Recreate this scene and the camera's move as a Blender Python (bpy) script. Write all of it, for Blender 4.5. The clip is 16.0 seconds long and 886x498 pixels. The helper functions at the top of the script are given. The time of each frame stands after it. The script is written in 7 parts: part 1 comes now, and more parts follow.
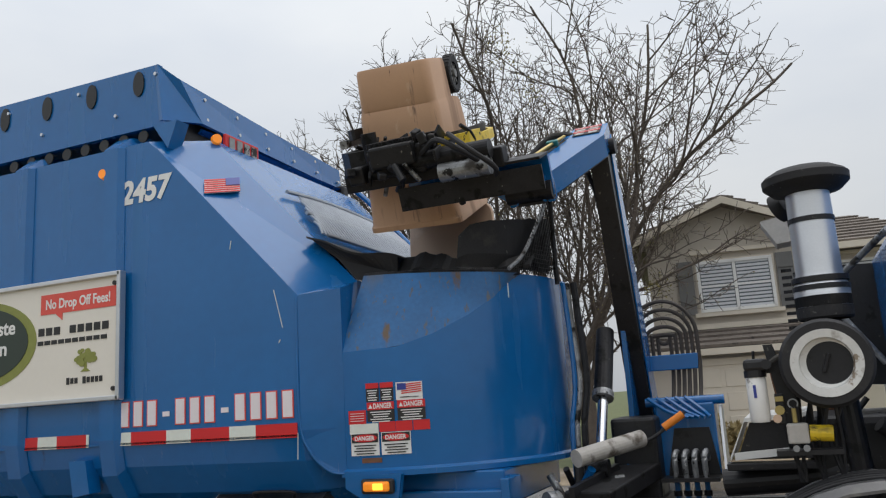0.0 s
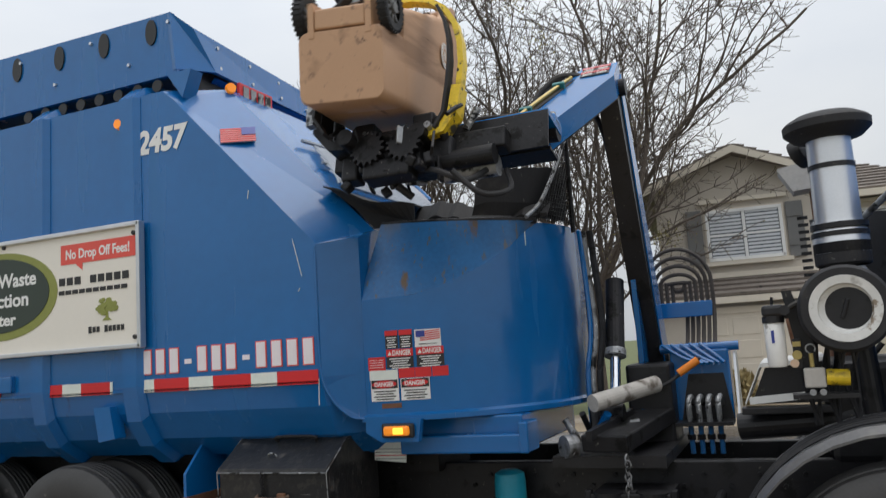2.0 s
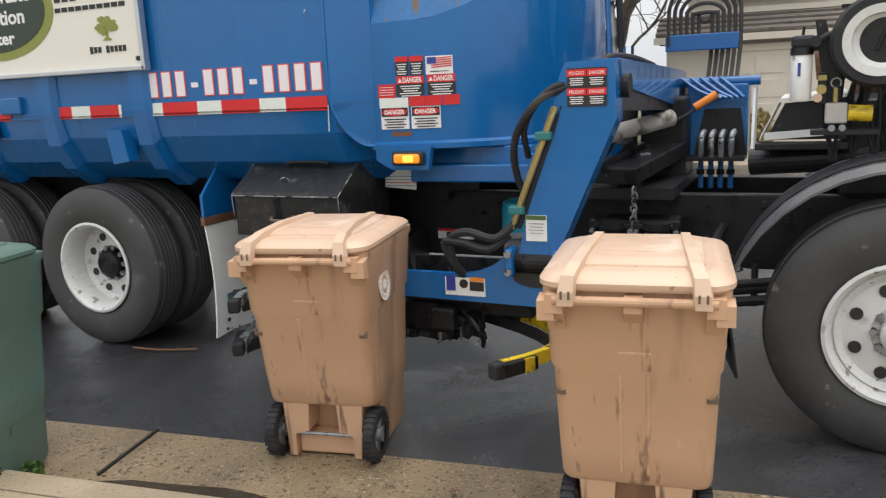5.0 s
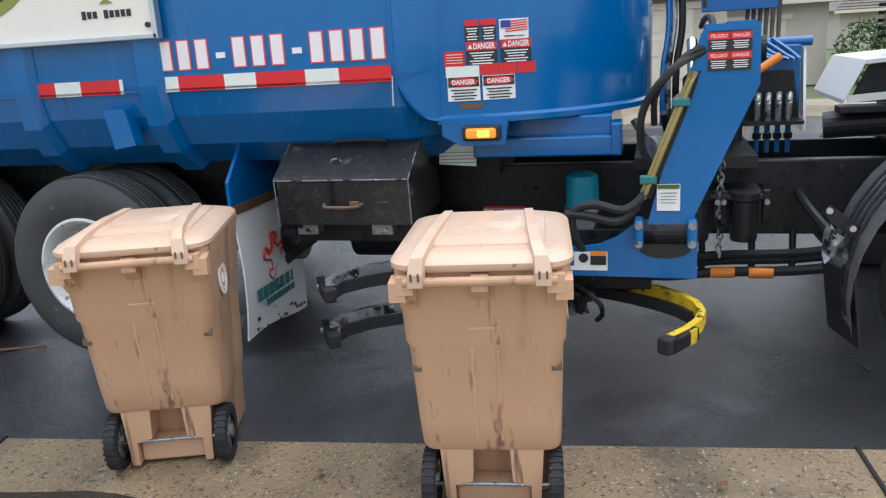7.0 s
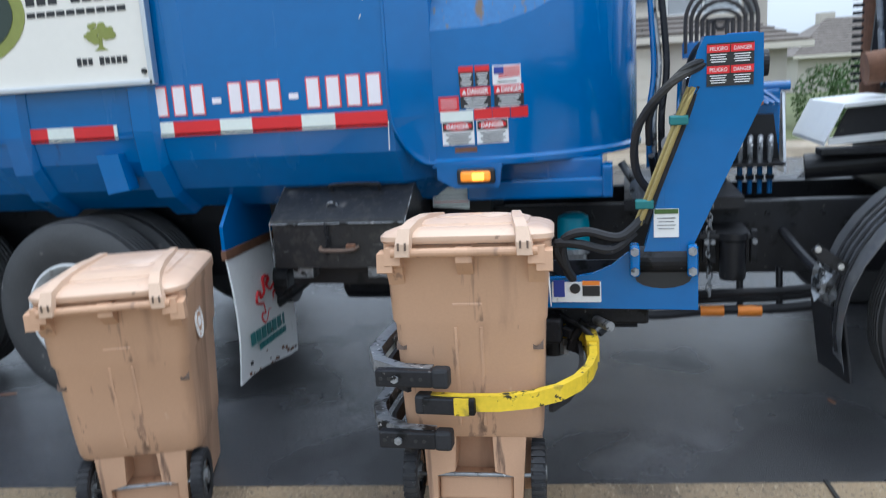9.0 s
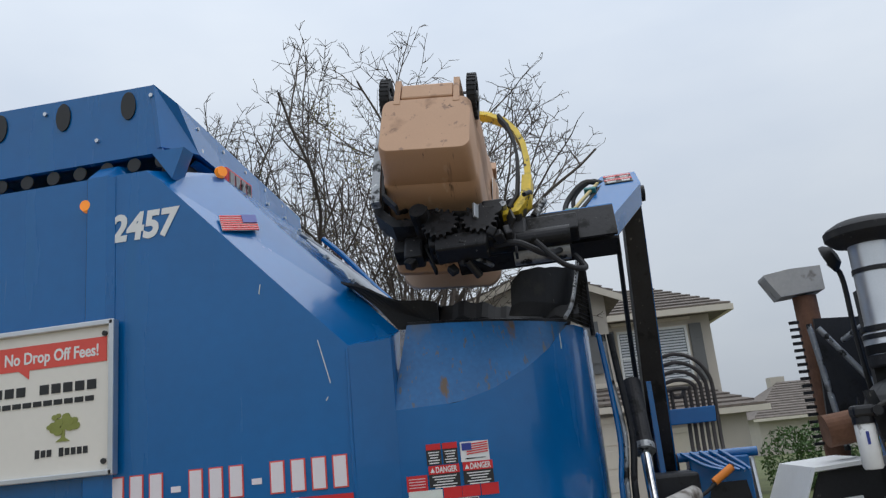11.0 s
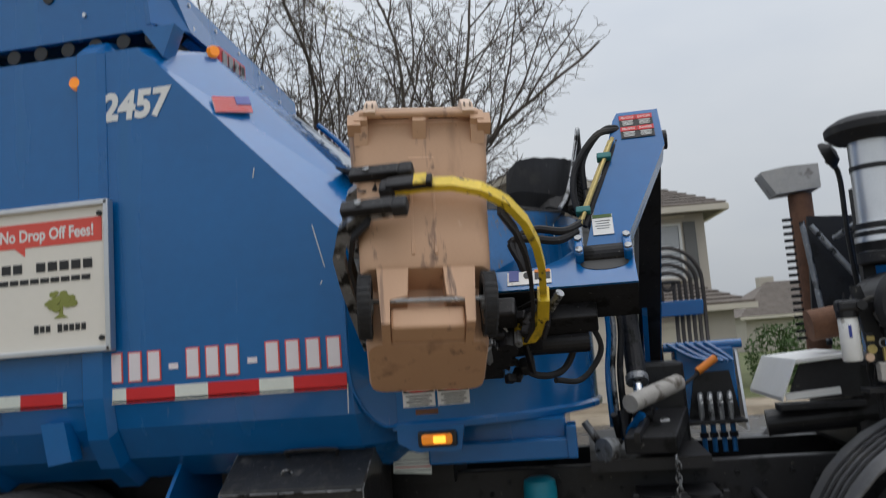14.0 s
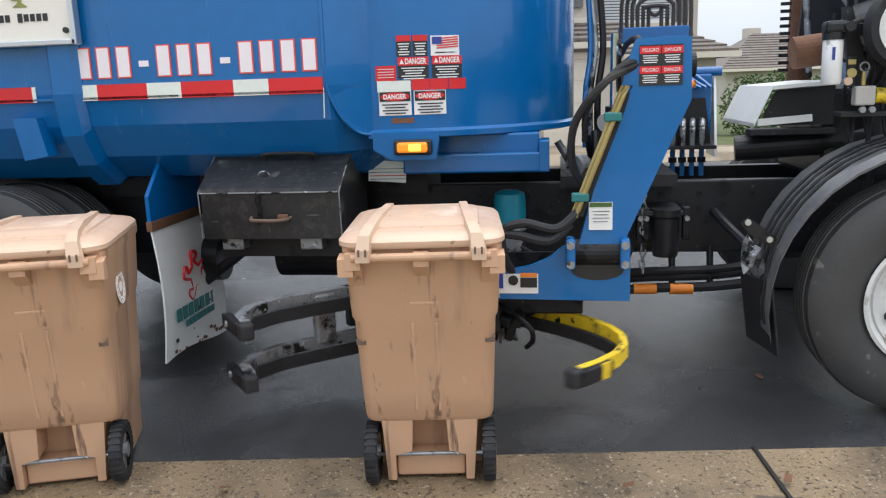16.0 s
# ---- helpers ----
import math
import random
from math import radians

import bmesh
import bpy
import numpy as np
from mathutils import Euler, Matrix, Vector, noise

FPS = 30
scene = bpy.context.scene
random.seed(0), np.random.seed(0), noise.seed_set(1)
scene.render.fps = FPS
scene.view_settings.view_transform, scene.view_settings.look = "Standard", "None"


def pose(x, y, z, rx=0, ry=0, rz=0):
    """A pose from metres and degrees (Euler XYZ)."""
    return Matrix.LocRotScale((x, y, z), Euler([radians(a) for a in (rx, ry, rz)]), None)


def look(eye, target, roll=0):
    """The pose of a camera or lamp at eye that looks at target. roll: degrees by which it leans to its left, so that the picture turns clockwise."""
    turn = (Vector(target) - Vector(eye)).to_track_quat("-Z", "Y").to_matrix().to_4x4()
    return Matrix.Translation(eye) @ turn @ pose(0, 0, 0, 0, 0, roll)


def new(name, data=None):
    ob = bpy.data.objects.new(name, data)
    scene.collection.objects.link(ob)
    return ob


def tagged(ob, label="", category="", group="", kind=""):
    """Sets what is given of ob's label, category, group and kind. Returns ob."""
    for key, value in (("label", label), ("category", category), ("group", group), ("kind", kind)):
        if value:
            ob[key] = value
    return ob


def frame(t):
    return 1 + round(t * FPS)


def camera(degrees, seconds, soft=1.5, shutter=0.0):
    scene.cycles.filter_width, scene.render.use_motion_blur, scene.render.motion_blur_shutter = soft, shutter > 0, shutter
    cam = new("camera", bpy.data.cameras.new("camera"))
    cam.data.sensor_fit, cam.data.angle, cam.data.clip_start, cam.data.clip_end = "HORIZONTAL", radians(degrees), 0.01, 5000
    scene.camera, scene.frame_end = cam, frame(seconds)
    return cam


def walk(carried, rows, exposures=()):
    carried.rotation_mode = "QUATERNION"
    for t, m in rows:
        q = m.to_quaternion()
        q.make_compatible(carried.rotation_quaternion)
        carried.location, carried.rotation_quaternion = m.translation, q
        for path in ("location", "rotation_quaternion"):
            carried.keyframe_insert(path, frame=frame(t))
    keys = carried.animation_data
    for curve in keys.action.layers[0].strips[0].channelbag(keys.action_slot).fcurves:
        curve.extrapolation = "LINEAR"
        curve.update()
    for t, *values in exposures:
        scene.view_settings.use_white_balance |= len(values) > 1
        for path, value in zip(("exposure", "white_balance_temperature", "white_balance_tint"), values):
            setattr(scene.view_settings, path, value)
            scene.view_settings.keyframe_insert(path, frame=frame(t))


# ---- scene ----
PATH = [
    (0, (1.098, -3.647, 1.640), (0.350, -1.831, 2.019), -3.64),
    (0.5, (1.085, -3.665, 1.636), (0.347, -1.847, 2.024), -3.42),
    (1, (1.068, -3.670, 1.640), (0.330, -1.849, 2.011), -3.46),
    (1.5, (1.045, -3.690, 1.636), (0.301, -1.865, 1.975), -3.70),
    (2, (1.042, -3.685, 1.628), (0.266, -1.860, 1.886), -3.77),
    (2.5, (1.037, -3.663, 1.621), (0.196, -1.851, 1.716), -3.60),
    (3, (1.044, -3.662, 1.601), (0.143, -1.876, 1.554), -3.61),
    (3.5, (1.062, -3.609, 1.587), (0.133, -1.848, 1.403), -3.29),
    (4, (1.063, -3.593, 1.565), (0.134, -1.845, 1.278), -2.91),
    (4.5, (1.019, -3.619, 1.576), (0.124, -1.865, 1.223), -2.67),
    (7, (1.107, -3.634, 1.669), (0.586, -1.771, 1.164), -3.51),
    (7.5, (1.112, -3.642, 1.677), (0.600, -1.782, 1.151), -3.54),
    (8, (1.114, -3.674, 1.682), (0.629, -1.813, 1.131), -3.81),
    (8.5, (1.115, -3.678, 1.687), (0.644, -1.817, 1.124), -3.92),
    (9, (1.110, -3.694, 1.682), (0.657, -1.788, 1.276), -3.55),
    (9.5, (1.108, -3.708, 1.681), (0.687, -1.753, 1.669), -4.51),
    (10, (1.107, -3.698, 1.692), (0.729, -1.751, 1.956), -5.62),
    (12.5, (1.124, -3.675, 1.697), (0.870, -1.774, 2.267), -5.05),
    (13, (1.123, -3.663, 1.687), (0.855, -1.755, 2.226), -4.93),
    (13.5, (1.120, -3.663, 1.686), (0.826, -1.737, 2.138), -4.84),
    (14, (1.116, -3.672, 1.668), (0.792, -1.714, 1.912), -4.32),
    (14.5, (1.111, -3.686, 1.638), (0.787, -1.713, 1.601), -2.93),
    (15, (1.104, -3.687, 1.568), (0.800, -1.725, 1.332), -2.64),
    (15.5, (1.101, -3.679, 1.534), (0.815, -1.737, 1.155), -2.54),
    (16, (1.099, -3.669, 1.508), (0.805, -1.731, 1.110), -1.93),
]
cam = camera(58.5, 16.0, soft=1.2, shutter=0.35)
EXPOSURES = [(0.0, -0.15, 6500, 10), (1.5, -0.08, 6500, 10), (2.5, 0.1, 6500, 10), (3.5, 0.45, 6700, 10), (4.5, 0.48, 6700, 10), (7.0, 0.57, 5950, 9), (8.5, 0.5, 5300, 9),
             (9.0, 0.6, 5500, 7), (9.5, 0.58, 6200, 10), (10.2, 0.15, 6200, 10), (12.3, -0.5, 5700, 8), (13.0, -0.55, 5700, 8), (13.6, -0.45, 5900, 9), (14.0, -0.3, 6300, 10), (14.5, 0.12, 6500, 10),
             (15.0, 0.42, 6600, 10), (16.0, 0.60, 6200, 10)]
walk(cam, [(t, look(e, g, r)) for t, e, g, r in PATH], EXPOSURES)

# ---- light: a bright overcast sky ----
SUN_EL, SUN_ROT = radians(63), radians(135)
world = bpy.data.worlds.new("overcast")
scene.world = world
world.use_nodes = True
wn, wl = world.node_tree.nodes, world.node_tree.links
wbg = wn["Background"]
sky = wn.new("ShaderNodeTexSky")
sky.sky_type, sky.sun_disc = "NISHITA", False
sky.sun_elevation, sky.sun_rotation, sky.air_density, sky.dust_density = SUN_EL, SUN_ROT, 1.0, 4.0
wtc = wn.new("ShaderNodeTexCoord")
wmap = wn.new("ShaderNodeMapping")
wmap.inputs["Scale"].default_value = (1.0, 1.0, 2.6)
wnoi = wn.new("ShaderNodeTexNoise")
wnoi.inputs["Scale"].default_value, wnoi.inputs["Detail"].default_value = 1.6, 5.0
wramp = wn.new("ShaderNodeValToRGB")
wramp.color_ramp.elements[0].position, wramp.color_ramp.elements[0].color = 0.30, (6.2, 6.7, 7.4, 1)
wramp.color_ramp.elements[1].position, wramp.color_ramp.elements[1].color = 0.70, (8.2, 8.4, 8.5, 1)
wmix = wn.new("ShaderNodeMixRGB")
wmix.inputs[0].default_value = 0.86
wl.new(wtc.outputs["Generated"], wmap.inputs["Vector"])
wl.new(wmap.outputs["Vector"], wnoi.inputs["Vector"])
wl.new(wnoi.outputs["Fac"], wramp.inputs["Fac"])
wl.new(sky.outputs["Color"], wmix.inputs[1])
wl.new(wramp.outputs["Color"], wmix.inputs[2])
# an overcast sky is brighter overhead than at the horizon
wsep = wn.new("ShaderNodeSeparateXYZ")
wgain = wn.new("ShaderNodeMapRange")
wgain.inputs["From Min"].default_value, wgain.inputs["From Max"].default_value = 0.0, 1.0
wgain.inputs["To Min"].default_value, wgain.inputs["To Max"].default_value = 0.80, 2.0
wmul = wn.new("ShaderNodeMixRGB")
wmul.blend_type = "MULTIPLY"
wmul.inputs[0].default_value = 1.0
wl.new(wtc.outputs["Generated"], wsep.inputs[0])
wl.new(wsep.outputs["Z"], wgain.inputs["Value"])
wl.new(wmix.outputs["Color"], wmul.inputs[1])
wl.new(wgain.outputs["Result"], wmul.inputs[2])
wl.new(wmul.outputs["Color"], wbg.inputs["Color"])
wbg.inputs["Strength"].default_value = 0.10
sun_data = bpy.data.lights.new("sun", "SUN")
sun_data.energy, sun_data.angle, sun_data.color = 1.0, radians(50), (1.0, 0.96, 0.9)
sun = new("sun", sun_data)
sun.matrix_world = look((4, 2, 20), (0, 0, 0))


# ---- materials ----
def material(name, color, rough=0.5, metal=0.0, coat=0.0, vary=0.15, scale=4.0, fine=60.0, bump=0.05,
             stain=None, stain_at=0.62, stain_scale=2.0, streak=False, glow=0.0, alpha=1.0, spec=0.5, wear=None):
    m = bpy.data.materials.new(name)
    m.use_nodes = True
    n, l = m.node_tree.nodes, m.node_tree.links
    b = n["Principled BSDF"]
    b.inputs["Roughness"].default_value, b.inputs["Metallic"].default_value = rough, metal
    b.inputs["Coat Weight"].default_value = coat
    b.inputs["Specular IOR Level"].default_value = spec
    tc = n.new("ShaderNodeTexCoord")
    big = n.new("ShaderNodeTexNoise")
    big.inputs["Scale"].default_value, big.inputs["Detail"].default_value = scale, 6.0
    l.new(tc.outputs["Object"], big.inputs["Vector"])
    small = n.new("ShaderNodeTexNoise")
    small.inputs["Scale"].default_value, small.inputs["Detail"].default_value = fine, 4.0
    l.new(tc.outputs["Object"], small.inputs["Vector"])
    ramp = n.new("ShaderNodeValToRGB")
    lo, hi = 1 - vary, 1 + vary
    ramp.color_ramp.elements[0].position, ramp.color_ramp.elements[1].position = 0.28, 0.72
    ramp.color_ramp.elements[0].color = (color[0] * lo, color[1] * lo, color[2] * lo, 1)
    ramp.color_ramp.elements[1].color = (min(color[0] * hi, 1), min(color[1] * hi, 1), min(color[2] * hi, 1), 1)
    mixv = n.new("ShaderNodeMath")
    mixv.operation = "MULTIPLY_ADD"
    mixv.inputs[1].default_value, mixv.inputs[2].default_value = 0.35, 0.0
    l.new(small.outputs["Fac"], mixv.inputs[0])
    addv = n.new("ShaderNodeMath")
    addv.operation = "MULTIPLY_ADD"
    addv.inputs[1].default_value = 0.65
    l.new(big.outputs["Fac"], addv.inputs[0])
    l.new(mixv.outputs[0], addv.inputs[2])
    l.new(addv.outputs[0], ramp.inputs["Fac"])
    out = ramp.outputs["Color"]
    if stain:
        sm = n.new("ShaderNodeMapping")
        sm.inputs["Scale"].default_value = (1, 1, 0.12) if streak else (1, 1, 1)
        sn = n.new("ShaderNodeTexNoise")
        sn.inputs["Scale"].default_value, sn.inputs["Detail"].default_value = stain_scale, 8.0
        sr = n.new("ShaderNodeValToRGB")
        sr.color_ramp.elements[0].position, sr.color_ramp.elements[1].position = stain_at, stain_at + 0.12
        mx = n.new("ShaderNodeMixRGB")
        mx.inputs[2].default_value = (*stain, 1)
        l.new(tc.outputs["Object"], sm.inputs["Vector"])
        l.new(sm.outputs["Vector"], sn.inputs["Vector"])
        l.new(sn.outputs["Fac"], sr.inputs["Fac"])
        l.new(sr.outputs["Color"], mx.inputs[0])
        l.new(out, mx.inputs[1])
        out = mx.outputs["Color"]
        rr = n.new("ShaderNodeMapRange")
        rr.inputs["To Min"].default_value, rr.inputs["To Max"].default_value = rough, min(1.0, rough + 0.25)
        l.new(sr.outputs["Color"], rr.inputs["Value"])
        l.new(rr.outputs["Result"], b.inputs["Roughness"])
    for colour, at, size, stretch in wear or ():
        wm = n.new("ShaderNodeMapping")
        wm.inputs["Scale"].default_value = stretch
        wx = n.new("ShaderNodeTexNoise")
        wx.inputs["Scale"].default_value, wx.inputs["Detail"].default_value, wx.inputs["Roughness"].default_value = size, 5.0, 0.6
        wr = n.new("ShaderNodeValToRGB")
        wr.color_ramp.elements[0].position, wr.color_ramp.elements[1].position = at, at + 0.05
        wy = n.new("ShaderNodeMixRGB")
        wy.inputs[2].default_value = (*colour, 1)
        l.new(tc.outputs["Object"], wm.inputs["Vector"])
        l.new(wm.outputs["Vector"], wx.inputs["Vector"])
        l.new(wx.outputs["Fac"], wr.inputs["Fac"])
        l.new(wr.outputs["Color"], wy.inputs[0])
        l.new(out, wy.inputs[1])
        out = wy.outputs["Color"]
    l.new(out, b.inputs["Base Color"])
    if bump:
        bp = n.new("ShaderNodeBump")
        bp.inputs["Strength"].default_value, bp.inputs["Distance"].default_value = bump, 0.02
        l.new(addv.outputs[0], bp.inputs["Height"])
        l.new(bp.outputs["Normal"], b.inputs["Normal"])
    if glow:
        b.inputs["Emission Color"].default_value = (*color, 1)
        b.inputs["Emission Strength"].default_value = glow
    if alpha < 1:
        b.inputs["Transmission Weight"].default_value = 1 - alpha
    return m


BLUE = material("blue_truck_paint", (0.0025, 0.118, 0.355), 0.24, coat=0.35, vary=0.12, scale=1.3, fine=14, bump=0.012,
                stain=(0.012, 0.13, 0.35), stain_at=0.60, stain_scale=5.0, streak=True, wear=[((0.10, 0.19, 0.36), 0.70, 26.0, (1, 1, 0.05)), ((0.006, 0.03, 0.09), 0.70, 3.0, (1, 1, 0.4)), ((0.16, 0.13, 0.10), 0.75, 60.0, (1, 1, 1))])
WORN = material("worn_blue_paint", (0.018, 0.13, 0.34), 0.42, vary=0.3, scale=3, fine=40, bump=0.04,
                stain=(0.13, 0.135, 0.14), stain_at=0.52, stain_scale=3.2, streak=True, wear=[((0.13, 0.085, 0.05), 0.60, 5.0, (1, 1, 0.25)), ((0.10, 0.115, 0.14), 0.60, 40.0, (1, 1, 0.12))])
# black chassis paint; also stands in for shade on the boom and in gaps
BLACK = material("black_chassis_paint_and_shade", (0.013, 0.013, 0.015), 0.42, spec=0.4, vary=0.4, scale=5, fine=50, bump=0.08,
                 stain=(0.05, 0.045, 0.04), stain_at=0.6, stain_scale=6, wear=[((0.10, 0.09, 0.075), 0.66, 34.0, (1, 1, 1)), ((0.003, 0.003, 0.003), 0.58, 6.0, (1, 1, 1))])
DARK = material("dark_greasy_steel", (0.017, 0.017, 0.019), 0.5, spec=0.35, metal=0.3, vary=0.4, scale=7, fine=60, bump=0.12,
                stain=(0.07, 0.065, 0.06), stain_at=0.6, stain_scale=9, wear=[((0.16, 0.15, 0.14), 0.66, 40.0, (1, 1, 1)), ((0.003, 0.003, 0.003), 0.56, 9.0, (1, 1, 1))])
STEEL = material("scuffed_grey_steel", (0.30, 0.31, 0.32), 0.45, metal=0.6, vary=0.3, scale=8, fine=70, bump=0.1,
                 stain=(0.08, 0.075, 0.07), stain_at=0.55, stain_scale=8, wear=[((0.02, 0.02, 0.02), 0.55, 12.0, (1, 1, 1)), ((0.7, 0.7, 0.7), 0.64, 30.0, (1, 1, 1))])
GALV = material("dull_galvanised_steel", (0.34, 0.37, 0.41), 0.5, metal=0.3, vary=0.12, scale=8, fine=70, bump=0.03)
CHROME = material("chromed_rod", (0.75, 0.76, 0.78), 0.15, metal=1.0, vary=0.05, bump=0)
RUBBER = material("black_rubber", (0.020, 0.020, 0.022), 0.65, spec=0.35, vary=0.3, scale=6, fine=80, bump=0.1,
                  stain=(0.06, 0.057, 0.053), stain_at=0.6, stain_scale=5, wear=[((0.11, 0.105, 0.10), 0.67, 28.0, (1, 1, 1))])
# black rubber with its wet sheen mixed into a lighter base colour
FENDER = material("wet_fender_rubber_with_sheen", (0.105, 0.105, 0.108), 0.30, vary=0.3, scale=5, fine=60, bump=0.05,
                  stain=(0.16, 0.157, 0.15), stain_at=0.6, stain_scale=7)
TYRE = material("worn_tyre_rubber", (0.048, 0.047, 0.046), 0.6, vary=0.3, scale=5, fine=90, bump=0.12,
                stain=(0.10, 0.095, 0.09), stain_at=0.6, stain_scale=4, wear=[((0.14, 0.13, 0.12), 0.64, 10.0, (1, 1, 1))])
RIM = material("white_painted_rim", (0.62, 0.62, 0.60), 0.4, vary=0.12, scale=6, fine=40, bump=0.03,
               stain=(0.22, 0.19, 0.16), stain_at=0.62, stain_scale=8, wear=[((0.25, 0.20, 0.15), 0.62, 14.0, (1, 1, 1))])
YELLOW = material("yellow_safety_paint", (0.70, 0.49, 0.02), 0.45, vary=0.2, scale=8, fine=60, bump=0.06,
                  stain=(0.05, 0.045, 0.03), stain_at=0.55, stain_scale=9, wear=[((0.02, 0.018, 0.012), 0.60, 24.0, (1, 1, 1))])
TAN = material("tan_bin_plastic", (0.52, 0.315, 0.19), 0.55, vary=0.07, scale=3, fine=120, bump=0.03,
               stain=(0.33, 0.20, 0.125), stain_at=0.58, stain_scale=6.0, streak=True, wear=[((0.30, 0.18, 0.115), 0.60, 9.0, (1.6, 1.6, 0.10)), ((0.17, 0.10, 0.065), 0.655, 7.0, (1.6, 1.6, 0.22)), ((0.10, 0.06, 0.045), 0.69, 18.0, (1, 1, 0.30)), ((0.62, 0.43, 0.30), 0.66, 4.0, (1, 1, 0.5))])
# tan lid plastic, lightened in colour to carry the sky's sheen
TANLID = material("tan_lid_plastic_with_sheen", (0.60, 0.415, 0.29), 0.30, vary=0.06, scale=3, fine=120, bump=0.03,
                  stain=(0.50, 0.36, 0.27), stain_at=0.55, stain_scale=3, wear=[((0.63, 0.47, 0.36), 0.56, 2.5, (1, 1, 1)), ((0.30, 0.20, 0.14), 0.68, 14.0, (1, 1, 1))])
GREEN = material("green_bin_plastic", (0.088, 0.150, 0.125), 0.45, vary=0.10, scale=3, fine=120, bump=0.03,
                 stain=(0.12, 0.17, 0.15), stain_at=0.6, stain_scale=4, wear=[((0.035, 0.06, 0.05), 0.66, 8.0, (1, 1, 0.3))])
DUSTY = material("dusty_brown_hose_rubber", (0.055, 0.046, 0.040), 0.7, vary=0.35, scale=9, fine=80, bump=0.1)
STRAP = material("pale_worn_strap_plastic", (0.60, 0.425, 0.30), 0.36, vary=0.08, scale=6, fine=120, bump=0.03)
HUB = material("grey_plastic_hub", (0.15, 0.15, 0.15), 0.5, vary=0.2, scale=10, bump=0.03)
SCUFF = material("dark_scuffed_plastic", (0.13, 0.085, 0.06), 0.6, vary=0.3, scale=20, fine=120, bump=0.05)
WHITE = material("white_enamel", (0.78, 0.78, 0.76), 0.4, vary=0.05, scale=5, fine=40, bump=0.02, wear=[((0.30, 0.28, 0.25), 0.68, 16.0, (1, 1, 0.6))])
CREAM = material("cream_sign_board", (0.78, 0.74, 0.66), 0.35, vary=0.03, scale=2, fine=30, bump=0.01)
ALU = material("brushed_aluminium", (0.62, 0.63, 0.64), 0.35, metal=0.9, vary=0.08, scale=6, fine=120, bump=0.03)
RED = material("red_decal", (0.62, 0.018, 0.022), 0.35, vary=0.06, bump=0.0)
CORAL = material("coral_red_decal", (0.72, 0.085, 0.06), 0.4, vary=0.04, bump=0.0)
PINK = material("white_pink_lettering", (0.80, 0.74, 0.76), 0.4, vary=0.04, bump=0.0)
INK = material("black_ink", (0.018, 0.018, 0.018), 0.5, vary=0.1, bump=0.0)
OLIVE = material("olive_green_ink", (0.24, 0.26, 0.055), 0.45, vary=0.1, scale=20, bump=0.0)
DKGREEN = material("dark_green_ink", (0.025, 0.04, 0.028), 0.45, vary=0.1, bump=0.0)
NAVY = material("navy_ink", (0.03, 0.05, 0.28), 0.4, vary=0.1, bump=0.0)
TEALINK = material("teal_ink", (0.02, 0.16, 0.16), 0.5, vary=0.1, bump=0.0)
REFLECT = material("white_reflective_tape", (0.72, 0.76, 0.70), 0.3, vary=0.06, scale=40, bump=0.02)
TEAL = material("teal_filter_can", (0.012, 0.24, 0.33), 0.4, vary=0.1, bump=0.02)
AMBER = material("amber_lens", (0.9, 0.27, 0.02), 0.2, vary=0.1, bump=0.0, glow=0.35)
AMBERLIT = material("lit_amber_lens", (1.0, 0.42, 0.04), 0.2, vary=0.15, scale=30, bump=0.0, glow=2.2)
ORANGE = material("orange_sleeve", (0.8, 0.24, 0.02), 0.5, vary=0.1, bump=0.03)
BRASS = material("brass_pipe", (0.42, 0.33, 0.13), 0.35, metal=0.7, vary=0.2, bump=0.03)
# the pale specks are stone grain plus wet glints put into the colour
ASPHALT = material("wet_asphalt", (0.042, 0.043, 0.048), 0.16, vary=0.6, scale=1.1, fine=150, bump=0.6, spec=0.8,
                   stain=(0.017, 0.017, 0.019), stain_at=0.50, stain_scale=0.8, wear=[((0.17, 0.17, 0.178), 0.665, 85.0, (1, 1, 1)), ((0.008, 0.008, 0.009), 0.58, 55.0, (1, 1, 1)), ((0.36, 0.34, 0.31), 0.735, 30.0, (1, 1, 1))])
CONCRETE = material("damp_concrete", (0.30, 0.24, 0.165), 0.6, vary=0.40, scale=1.6, fine=110, bump=0.5,
                    stain=(0.19, 0.15, 0.10), stain_at=0.50, stain_scale=0.9, wear=[((0.38, 0.33, 0.26), 0.63, 85.0, (1, 1, 1)), ((0.06, 0.048, 0.036), 0.62, 70.0, (1, 1, 1))])
GUTTER = material("wet_exposed_aggregate", (0.235, 0.172, 0.102), 0.42, vary=0.55, scale=1.3, fine=120, bump=1.0,
                  stain=(0.125, 0.092, 0.058), stain_at=0.49, stain_scale=1.1, wear=[((0.40, 0.33, 0.235), 0.60, 62.0, (1, 1, 1)), ((0.05, 0.037, 0.025), 0.575, 48.0, (1, 1, 1)), ((0.10, 0.075, 0.05), 0.62, 4.0, (0.5, 1, 1))])
PUDDLE = material("shallow_dirty_water", (0.055, 0.043, 0.030), 0.12, vary=0.3, scale=3, fine=40, bump=0.06, spec=0.6)
STUCCO = material("beige_stucco", (0.52, 0.47, 0.40), 0.9, vary=0.06, scale=2, fine=60, bump=0.1)
TRIM = material("cream_trim_paint", (0.66, 0.60, 0.50), 0.7, vary=0.05, bump=0.02)
SHUTTER = material("grey_shutter_paint", (0.16, 0.16, 0.155), 0.7, vary=0.1, bump=0.03)
ROOF = material("brown_grey_roof_tile", (0.17, 0.145, 0.125), 0.85, vary=0.3, scale=3, fine=20, bump=0.2, wear=[((0.07, 0.062, 0.055), 0.60, 6.0, (1, 1, 1))])
